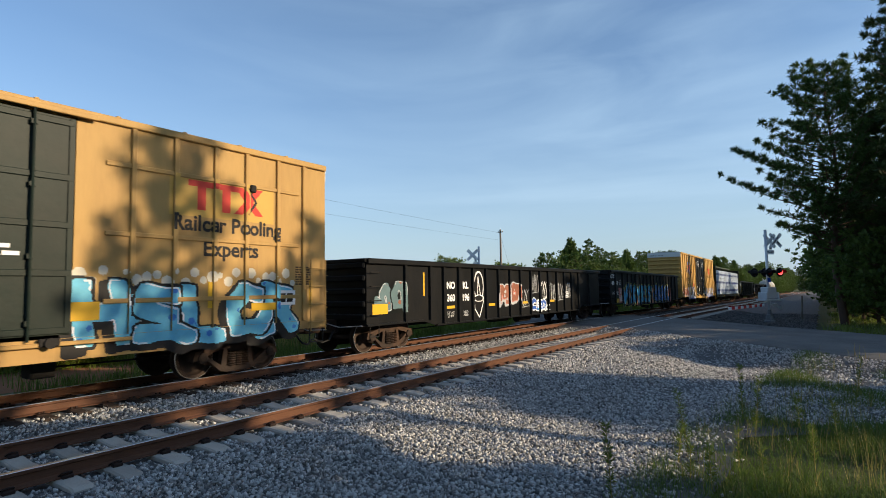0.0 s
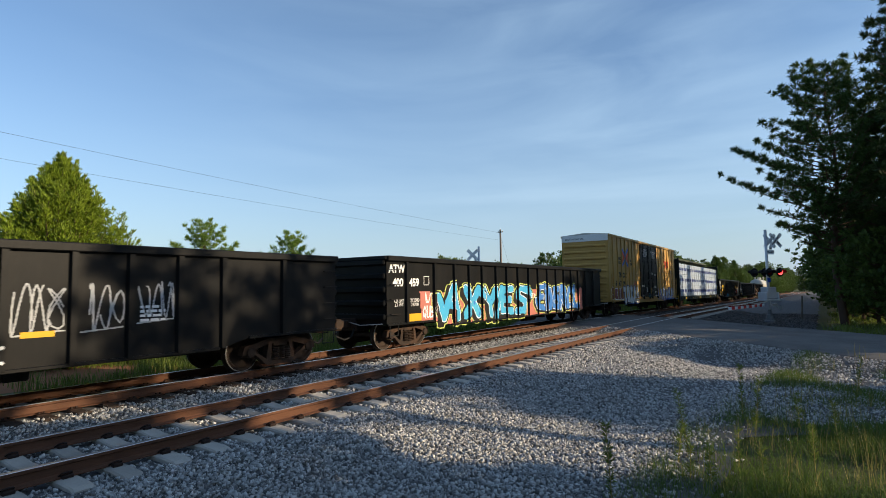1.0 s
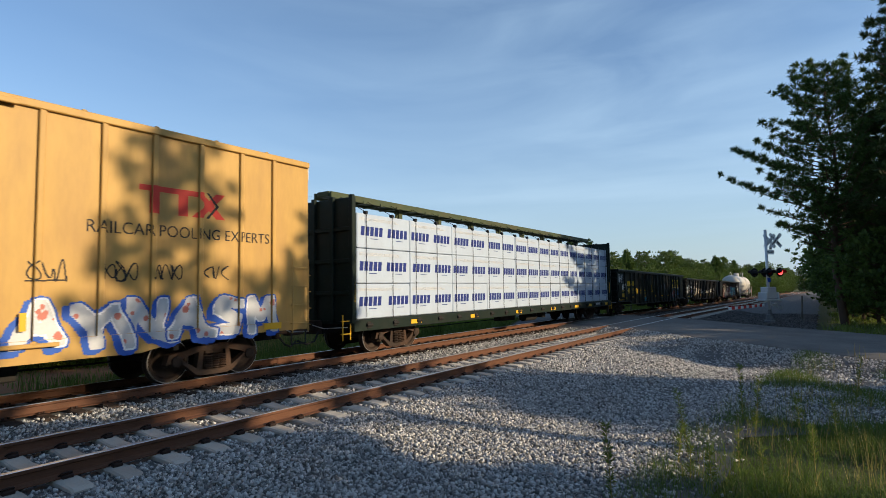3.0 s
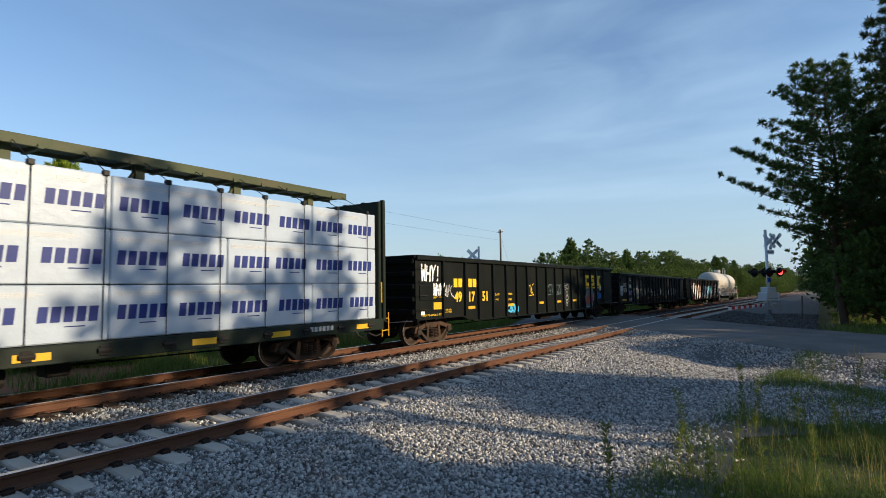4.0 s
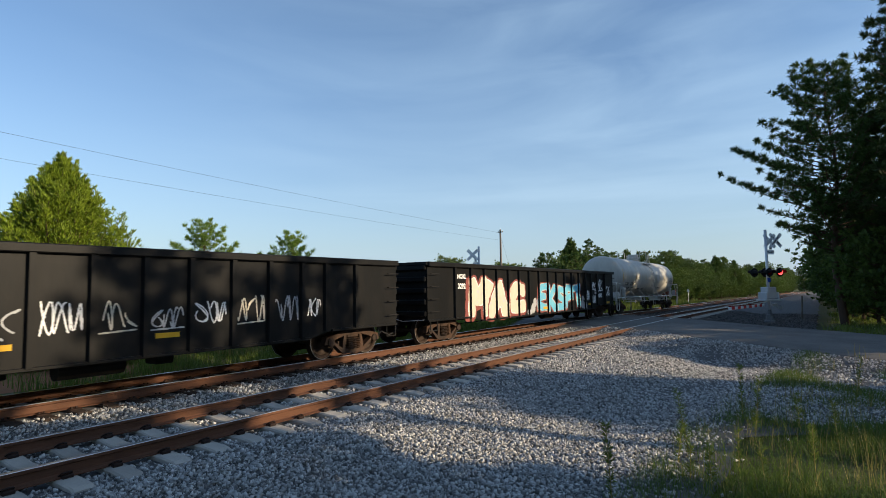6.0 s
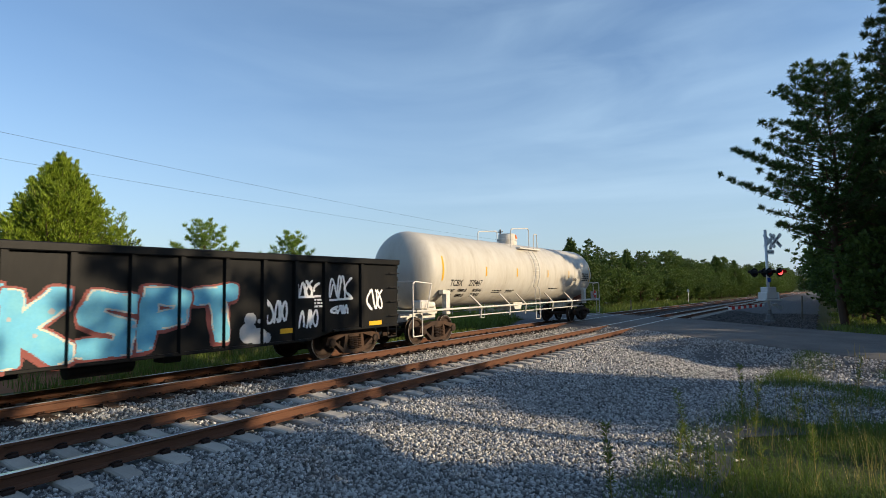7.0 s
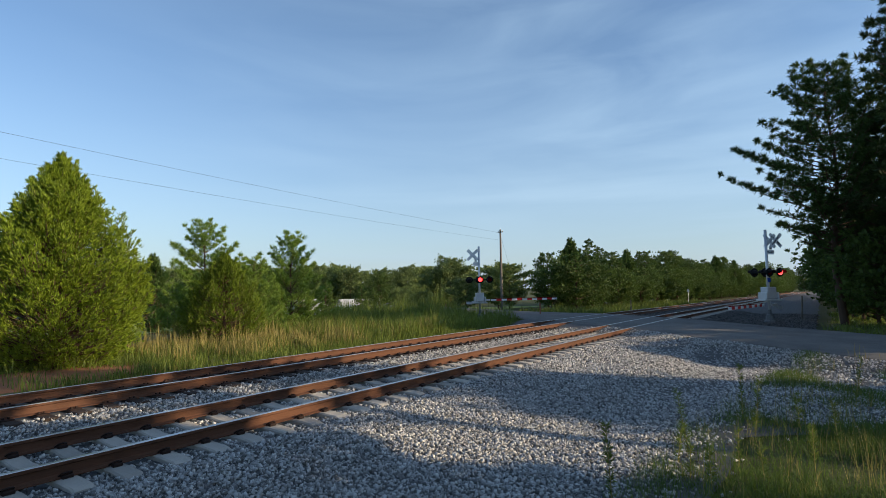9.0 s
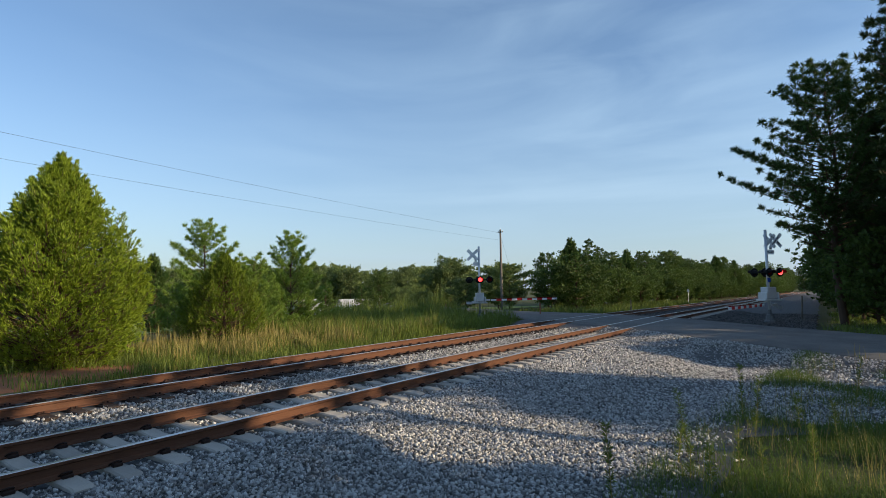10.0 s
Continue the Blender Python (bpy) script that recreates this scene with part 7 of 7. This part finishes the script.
bars(car, "reflector_strip", [(-5.65, -5.55, 1.25, 1.75), (-3.1, -3.0, 1.4, 1.85), (0.62, 0.7, 1.3, 1.8), (7.9, 8.4, 1.0, 1.15), (3.1, 3.2, 1.3, 1.6)], F - 0.07, M_REFLECT)
enter(car, 55.85, L)


# centrebeam flat with wrapped lumber
def centrebeam(L):
    car = holder("lumber_flatcar", "dark green centrebeam flatcar loaded with white wrapped lumber", "railway wagon", "cars of the train")
    H = L / 2
    bm = bmesh.new()
    box(bm, -H, H, -1.42, 1.42, 0.92, 1.0)
    for s in (-1, 1):
        box(bm, -H, H, s * 1.5 - 0.06, s * 1.5 + 0.06, 0.72, 1.04, 0.015)
    part("deck", bm, M_GREEN, car, "dark green steel deck and side sills")
    bm = bmesh.new()
    box(bm, -H + 0.3, H - 0.3, -0.24, 0.24, 4.68, 4.84, 0.02)
    for s in (-1, 1):
        box(bm, -H + 0.3, H - 0.3, s * 0.34 - 0.03, s * 0.34 + 0.03, 4.62, 4.82, 0.01)
    n = 26
    for i in range(n):
        x = -H + 0.9 + (L - 1.8) * i / (n - 1)
        box(bm, x - 0.05, x + 0.05, -0.4, 0.4, 4.60, 4.68)
    part("top_chord", bm, M_CHORD, car, "olive green top beam")
    for i in range(9):
        x = -H + 1.5 + (L - 3) * i / 8
        bm = bmesh.new()
        box(bm, x - 0.1, x + 0.1, -0.09, 0.09, 1.0, 4.68)
        if i < 8:
            rod(bm, (x, 0, 1.1), (x + (L - 3) / 8, 0, 4.62), 0.05, 6)
        part("beam_post", bm, M_CHORD, car)
    for s in (-1, 1):
        bm = bmesh.new()
        box(bm, min(s * H, s * (H - 0.14)), max(s * H, s * (H - 0.14)), -1.5, 1.5, 1.0, 4.5, 0.02)
        bh = part("bulkhead", bm, M_GREEN, car, "dark green end bulkhead")
        for q in (-1.5, -0.75, 0, 0.75, 1.5):
            bm = bmesh.new()
            box(bm, min(s * (H - 0.02), s * (H + 0.10)), max(s * (H - 0.02), s * (H + 0.10)), q - 0.07, q + 0.07, 0.95, 4.55, 0.015)
            part("bulkhead_post", bm, M_GREEN, bh)
        for z in (1.8, 2.7, 3.6):
            bm = bmesh.new()
            box(bm, min(s * H, s * (H + 0.07)), max(s * H, s * (H + 0.07)), -1.5, 1.5, z - 0.06, z + 0.06, 0.015)
            part("bulkhead_rail", bm, M_GREEN, bh)
        bm = bmesh.new()
        box(bm, min(s * H, s * (H - 0.06)), max(s * H, s * (H - 0.06)), -1.525, -1.50, 1.5, 2.1)
        part("reflector_strip", bm, M_REFLECT, car, "yellow reflector strip")
        for q in (-1, 1):
            bm = bmesh.new()
            ladder(bm, min(s * (H + 0.05), s * (H + 0.35)), 0.3, q * 1.45, 0.5, 1.2, 2, 0.014)
            part("step_ladder", bm, M_REFLECT, car)
    rng = random.Random(12)
    packs = [2.44, 2.44, 4.9, 2.44, 4.9, 2.44, 2.44]
    for tier in range(3):
        x = -H + 0.22
        order = packs[:]
        rng.shuffle(order)
        z0 = 1.05 + tier * 1.015
        tot = L - 0.44
        k = tot / sum(order)
        for w in order:
            w *= k
            for s in (-1, 1):
                bm = bmesh.new()
                y0, y1 = (-1.44, -0.16) if s < 0 else (0.16, 1.44)
                sag = rng.uniform(0, 0.012)
                box(bm, x + 0.006, x + w - 0.006, y0 - sag, y1, z0, z0 + 1.005 + rng.uniform(-0.012, 0.01), 0.025)
                part("lumber_pack", bm, M_WRAP, car, "white plastic wrapped lumber pack")
                if s < 0:
                    # printed marks as plain shapes: five blocks each
                    m = max(2, round(w / 1.14))
                    for i in range(m):
                        mx_ = x + w * (i + 0.5) / m - 0.5 + rng.uniform(-0.06, 0.06)
                        bm = bmesh.new()
                        zz = z0 + 0.36
                        for j in range(5):
                            a = mx_ + j * 0.2
                            f = y0 - sag
                            prism(bm, [(a, zz), (a + 0.15, zz), (a + 0.175, zz + 0.27), (a + 0.025, zz + 0.27)], f - 0.005, f - 0.002)
                            box(bm, a + 0.045, a + 0.10, f - 0.007, f - 0.006, zz + 0.07 + 0.05 * (j % 3), zz + 0.12 + 0.05 * (j % 3))
                        box(bm, mx_ + 0.42, mx_ + 0.75, y0 - sag - 0.005, y0 - sag - 0.002, zz - 0.09, zz - 0.07)
                        part("printed_mark", bm, M_PAINTNAVY, car, "navy printed mark")
                    small_print(car, x + 0.1, z0 + 0.86, w - 0.2, 3, 0.018, y0 - sag, M_PAINTGREY, rng)
            x += w
    for i in range(19):
        x = -H + 0.6 + (L - 1.2) * i / 18
        bm = bmesh.new()
        chain(bm, [(x, -1.5, 1.0), (x, -1.472, 1.1), (x + 0.01, -1.475, 4.12), (x + 0.02, -1.40, 4.15), (x + 0.1, -0.3, 4.72)], 0.009, 5)
        part("tie_down_cable", bm, M_UNDER, car, "steel tie-down cable")
        bm = bmesh.new()
        box(bm, x - 0.09, x + 0.09, -1.58, -1.49, 0.78, 0.98, 0.02)
        rod(bm, (x - 0.12, -1.57, 0.88), (x + 0.12, -1.57, 0.88), 0.05, 8)
        part("winch", bm, M_UNDER, car, "tie-down winch")
        bm = bmesh.new()
        box(bm, x - 0.05, x + 0.06, -1.49, -1.38, 4.06, 4.16, 0.01)
        part("corner_protector", bm, M_SIGNBLACK, car)
    for i, x in enumerate((-8.8, -5.2, -1.5, 2.2, 5.3, 7.3, 10.2)):
        bm = bmesh.new()
        box(bm, x, x + 0.55, -1.568, -1.559, 0.80, 0.93)
        part("reflector_strip", bm, M_REFLECT, car, "yellow reflector strip")
    bars(car, "road_name_bar", [(8.5 + i * 0.14, 8.5 + i * 0.14 + 0.1, 0.84, 0.96) for i in range(6)], -1.562, M_PAINTPALE)
    end_gear(car, L, 0.9)
    for s in (-1, 1):
        add_truck(car, s * (H - 2.5))
    return car


enter(centrebeam(22.75), 76.1, 22.75)


# white tank car
def tank_car(L):
    car = holder("tank_car", "dirty white tank car with black lettering, last of the train", "railway wagon", "cars of the train")
    r, cz, half = 1.38, 2.57, 8.2
    tail = 7.62  # the trailing end is shorter
    end = lambda s: half if s < 0 else tail
    a0, a1 = -7.86, 7.52
    prof = [(a0 - 0.70 * math.cos(math.pi / 2 * i / 9), r * math.sin(math.pi / 2 * i / 9)) for i in range(10)]
    prof += [(a0 + (a1 - a0) * i / 6, r) for i in range(1, 6)]
    prof += [(a1 + 0.70 * math.cos(math.pi / 2 * i / 9), r * math.sin(math.pi / 2 * i / 9)) for i in range(9, -1, -1)]
    bm = bmesh.new()
    lathe(bm, prof, 56, "X")
    bmesh.ops.translate(bm, verts=bm.verts[:], vec=(0, 0, cz))
    body = smooth(part("tank_shell", bm, M_TANK, car, "white tank shell with dirt streaks"))
    for x in (-5.3, -2.7, 2.5, 5.1, -0.1):
        bm = bmesh.new()
        lathe(bm, [(x - 0.015, r + 0.0005), (x - 0.01, r + 0.004), (x + 0.01, r + 0.004), (x + 0.015, r + 0.0005)], 56, "X", False)
        bmesh.ops.translate(bm, verts=bm.verts[:], vec=(0, 0, cz))
        part("weld_seam", bm, M_TANK, body)
    # yellow reflector strips that follow the shell
    for x, a0, a1 in ((-7.55, -17, 19), (-4.5, -9, 6), (-1.8, -9, 6), (1.5, -9, 5), (4.2, -9, 5), (7.3, -17, 19)):
        bm = bmesh.new()
        pr = None
        for i in range(9):
            t = radians(a0 + (a1 - a0) * i / 8)
            q = [bm.verts.new((x + dx, -(r + 0.006) * math.cos(t), cz + (r + 0.006) * math.sin(t))) for dx in (0, 0.1)]
            if pr:
                bm.faces.new((pr[0], pr[1], q[1], q[0]))
            pr = q
        part("reflector_strip", bm, M_REFLECT, car, "yellow reflector strip")

    def on_shell(ob):
        for v in ob.data.vertices:
            p = ob.matrix_basis @ v.co
            dz = p.z - cz
            y = -math.sqrt(max(0.01, (r + 0.005) ** 2 - dz * dz))
            v.co = ob.matrix_basis.inverted() @ Vector((p.x, y, p.z))

    for body_, x, z, s in (("TCBX", -6.52, 2.07, 0.32), ("270467", -5.15, 2.07, 0.32), ("LD LMT", -6.75, 1.80, 0.15), ("199600 LB", -5.95, 1.80, 0.15), ("90 550 KG", -4.85, 1.80, 0.15),
                           ("LT WT", -6.8, 1.62, 0.15), ("63400 LB", -5.95, 1.62, 0.15), ("28 750 KG", -4.85, 1.62, 0.15)):
        o = lettering(car, body_, x, -r, z, s, M_PAINTBLACK, bold=0.006)
        bm = bmesh.new()
        bm.from_mesh(o.data)
        bmesh.ops.triangulate(bm, faces=bm.faces[:])
        bm.to_mesh(o.data)
        bm.free()
        on_shell(o)
    for x, z, w, n_, h_ in ((6.15, 2.55, 1.05, 4, 0.07), (-3.6, 1.75, 0.8, 2, 0.04), (-2.4, 1.75, 0.8, 2, 0.04), (2.0, 1.8, 1.2, 1, 0.04), (4.9, 2.3, 0.5, 3, 0.03)):
        o = small_print(car, x, z, w, n_, h_, -r, M_PAINTBLACK, R)
        on_shell(o)
    # end numbers on the head
    o = lettering(car, "TCBX 270467", 0, 0, 0, 0.2, M_PAINTBLACK)
    o.matrix_basis = pose(a0 - 0.69, 0.0, cz + 0.35, 90, 0, -90)
    for v in o.data.vertices:
        p = o.matrix_basis @ v.co
        q = min(0.98, math.hypot(p.y, p.z - cz) / r)
        v.co = o.matrix_basis.inverted() @ Vector((a0 - 0.70 * math.sqrt(1 - q * q) - 0.006, p.y, p.z))
    # running boards and side sills
    for s in (-1, 1):
        bm = bmesh.new()
        chain(bm, [(-half - 1.0, s * 1.45, 1.16), (tail + 1.0, s * 1.45, 1.16)], 0.035, 8)
        part("side_rail", bm, M_TANKFIT, car, "white painted side rail")
        bm = bmesh.new()
        chain(bm, [(-half + 1.0, s * 1.38, 0.86), (tail - 1.4, s * 1.38, 0.86)], 0.022, 6)
        part("lower_pipe", bm, M_TANKFIT, car)
        for x in (-5.0, -2.6, -1.1, 1.9, 4.4):
            bm = bmesh.new()
            rod(bm, (x, s * 1.45, 1.16), (x - 0.45, s * 1.2, 1.62), 0.035, 6)
            rod(bm, (x, s * 1.45, 1.16), (x - 0.05, s * 1.42, 0.74), 0.03, 6)
            part("rail_bracket", bm, M_TANKFIT, car)
        for x in (-half + 1.0, tail - 1.0):
            bm = bmesh.new()
            prism(bm, [(x - 0.5, 0.98), (x + 0.5, 0.98), (x + 0.28, 1.6), (x - 0.28, 1.6)], s * 0.5 - 0.03, s * 0.5 + 0.03)
            part("saddle_web", bm, M_TANKFIT, car)
            bm = bmesh.new()
            prism(bm, [(x - 0.1, 0.98), (x + 0.14, 0.98), (x + 0.14, 1.70), (x + 0.16, 1.70), (x + 0.16, 1.80), (x - 0.3, 1.84), (x - 0.3, 1.70), (x - 0.1, 1.70)], s * 1.25 - 0.1, s * 1.25 + 0.07)
            part("saddle", bm, M_TANKFIT, car, "white saddle bracket")
    for s in (-1, 1):
        x0 = s * (end(s) - 0.2)
        x1 = s * (end(s) + 1.15)
        bm = bmesh.new()
        box(bm, min(x0, x1), max(x0, x1), -1.45, -1.1, 1.10, 1.17, 0.01)
        box(bm, min(x0, x1), max(x0, x1), 1.1, 1.45, 1.10, 1.17, 0.01)
        box(bm, min(x1, x1 - s * 0.5), max(x1, x1 - s * 0.5), -1.45, 1.45, 1.08, 1.18, 0.01)
        box(bm, min(x0 - s * 1.5, x1), max(x0 - s * 1.5, x1), -0.32, 0.32, 0.75, 1.12, 0.02)
        part("end_platform", bm, M_TANKFIT, car, "white end platform")
        for q in (-1, 1):
            bm = bmesh.new()
            chain(bm, [(x1, q * 1.43, 0.35), (x1, q * 1.43, 2.02), (x1 - s * 0.1, q * 1.43, 2.12), (x1 - s * 0.1, 0, 2.12)], 0.025, 6)
            chain(bm, [(x1 - s * 0.75, q * 1.43, 1.12), (x1 - s * 1.05, q * 1.43, 2.05), (x1 - s * 0.1, q * 1.43, 2.12)], 0.02, 6)
            chain(bm, [(x1, q * 1.43, 0.36), (x1 - s * 0.5, q * 1.43, 0.36), (x1 - s * 0.5, q * 1.43, 1.1)], 0.018, 6)
            part("end_handrail", bm, M_TANKFIT, car, "white tubular handrail")
        bm = bmesh.new()
        box(bm, min(s * (end(s) + 0.6), s * (end(s) + 0.1)), max(s * (end(s) + 0.6), s * (end(s) + 0.1)), -1.35, -0.95, 1.2, 1.5, 0.05)
        rod(bm, (s * (end(s) + 0.3), -1.15, 1.35), (s * (end(s) - 0.35), -1.15, 1.33), 0.11, 10)
        if s < 0:
            part("brake_valve", bm, M_TANKFIT, car, "white brake valve")
        else:
            bm.free()
            bm = bmesh.new()
            box(bm, tail + 0.72, tail + 0.74, -1.44, -1.08, 1.2, 1.62)
            pl = part("placard_holder", bm, M_PAINTGREY, car)
            bm = bmesh.new()
            prism(bm, [(tail + 0.05, 1.45), (tail + 0.32, 1.18), (tail + 0.59, 1.45), (tail + 0.32, 1.72)], -1.475, -1.465)
            part("placard", bm, M_PAINTRED, car, "red and white diamond placard")
            bars(car, "placard_bar", [(tail + 0.17, tail + 0.47, 1.40, 1.50)], -1.476, M_PAINTWHITE)
            bm = bmesh.new()
            prism(bm, [(tail - 1.0, 1.05), (tail + 0.5, 1.05), (tail + 0.45, 1.75), (tail - 0.1, 1.55)], -0.9, 0.9)
            part("stained_skid", bm, M_RUSTPRIMER, car, "rust-stained saddle")
    # manway, valve, platform and ladder
    bm = bmesh.new()
    lathe(bm, [(cz + r - 0.06, 0.42), (cz + r + 0.16, 0.42), (cz + r + 0.17, 0.46), (cz + r + 0.24, 0.46), (cz + r + 0.25, 0.40), (cz + r + 0.44, 0.40), (cz + r + 0.48, 0.36), (cz + r + 0.50, 0.0)], 28, "Z")
    smooth(part("manway", bm, M_TANKFIT, car, "round manway dome"), False)
    bm = bmesh.new()
    lathe(bm, [(cz + r - 0.05, 0.1), (cz + r + 0.25, 0.1), (cz + r + 0.3, 0.12)], 12, "Z")
    bmesh.ops.translate(bm, verts=bm.verts[:], vec=(0.82, 0, 0))
    v_ = part("safety_valve", bm, M_TANKFIT, car)
    bm = bmesh.new()
    lathe(bm, [(cz + r + 0.3, 0.14), (cz + r + 0.36, 0.14), (cz + r + 0.38, 0.1), (cz + r + 0.5, 0.1), (cz + r + 0.51, 0.0)], 12, "Z")
    bmesh.ops.translate(bm, verts=bm.verts[:], vec=(0.82, 0, 0))
    part("valve_cap", bm, M_ORANGE, v_, "orange valve cap")
    bm = bmesh.new()
    box(bm, -0.75, 1.45, -1.05, -0.5, cz + 1.08, cz + 1.14, 0.01)
    box(bm, -0.75, 1.45, 0.5, 1.05, cz + 1.08, cz + 1.14, 0.01)
    part("platform", bm, M_TANKFIT, car, "white walkway at the manway")
    for s in (-1, 1):
        bm = bmesh.new()
        z0 = cz + 1.1
        chain(bm, [(-1.25, s * 0.85, cz + 1.05), (-1.25, s * 0.85, z0 + 0.75), (-1.15, s * 0.85, z0 + 0.85), (0.5, s * 0.85, z0 + 1.0), (0.62, s * 0.85, z0 + 0.9), (0.62, s * 0.85, z0)], 0.024, 6)
        chain(bm, [(1.15, s * 0.85, z0), (1.15, s * 0.85, z0 + 0.7), (1.25, s * 0.85, z0 + 0.78), (1.5, s * 0.85, z0 + 0.78), (1.55, s * 0.85, z0 + 0.05)], 0.024, 6)
        part("safety_rail", bm, M_TANKFIT, car, "white tubular safety rail")
        bm = bmesh.new()
        for q in (-0.12, 0.32):
            pts = [(q, s * (r + 0.12) * math.cos(t), cz + (r + 0.12) * math.sin(t)) for t in [radians(52 - 7 * i) for i in range(12)]]
            pts += [(q, s * 1.47, cz - 0.75), (q, s * 1.47, 0.45)]
            chain(bm, pts, 0.018, 6)
        for i in range(11):
            t = radians(48 - 7.5 * i)
            if i < 9:
                a = (-0.12, s * (r + 0.12) * math.cos(t), cz + (r + 0.12) * math.sin(t))
            else:
                a = (-0.12, s * 1.47, 1.35 - (i - 9) * 0.45)
            rod(bm, a, (0.32, a[1], a[2]), 0.012, 5)
        rod(bm, (-0.12, s * 1.47, 0.46), (0.32, s * 1.47, 0.46), 0.014, 5)
        part("tank_ladder", bm, M_TANKFIT, car, "white curved ladder")
    bm = bmesh.new()
    prism(bm, [(-0.5, 1.2), (0.5, 1.2), (0.25, 0.85), (-0.25, 0.85)], -0.5, 0.5)
    part("bottom_outlet", bm, M_TANKFIT, car)
    for s in (-1, 1):
        bm = bmesh.new()
        a, b = s * (end(s) + 1.0), s * (end(s) + 1.85)
        box(bm, min(a, b), max(a, b), -0.1, 0.1, 0.72, 0.94, 0.02)
        a = s * (end(s) + 1.6)
        box(bm, min(a, b), max(a, b), -0.2, 0.16, 0.66, 1.0, 0.05)
        part("coupler", bm, M_TRUCK, car, "rusty knuckle coupler")
    for s in (-1, 1):
        add_truck(car, s * (end(s) - 0.75))
    return car


enter(tank_car(18.8), 164.9, 18.8)


# ---- movement ----
def motions():
    times = [i / 2 for i in range(21)]
    for car, mid0 in trailing:
        rows = []
        for t in times:
            x = mid0 - SPEED * t
            z = (grade(x - 7) + grade(x + 7)) / 2
            rows.append((t, pose(x, TRAIN_Y, z + 0.012, 0, -math.degrees(math.atan2(grade(x + 7) - grade(x - 7), 14)), 0)))
        walk(car, rows)
    step = math.degrees(SPEED / 30 / WHEEL_R)
    for w in spinning:
        p = w.location.copy()
        walk(w, [(i / 30, pose(p.x, p.y, p.z, 0, -step * i, 0)) for i in range(301)])


motions()
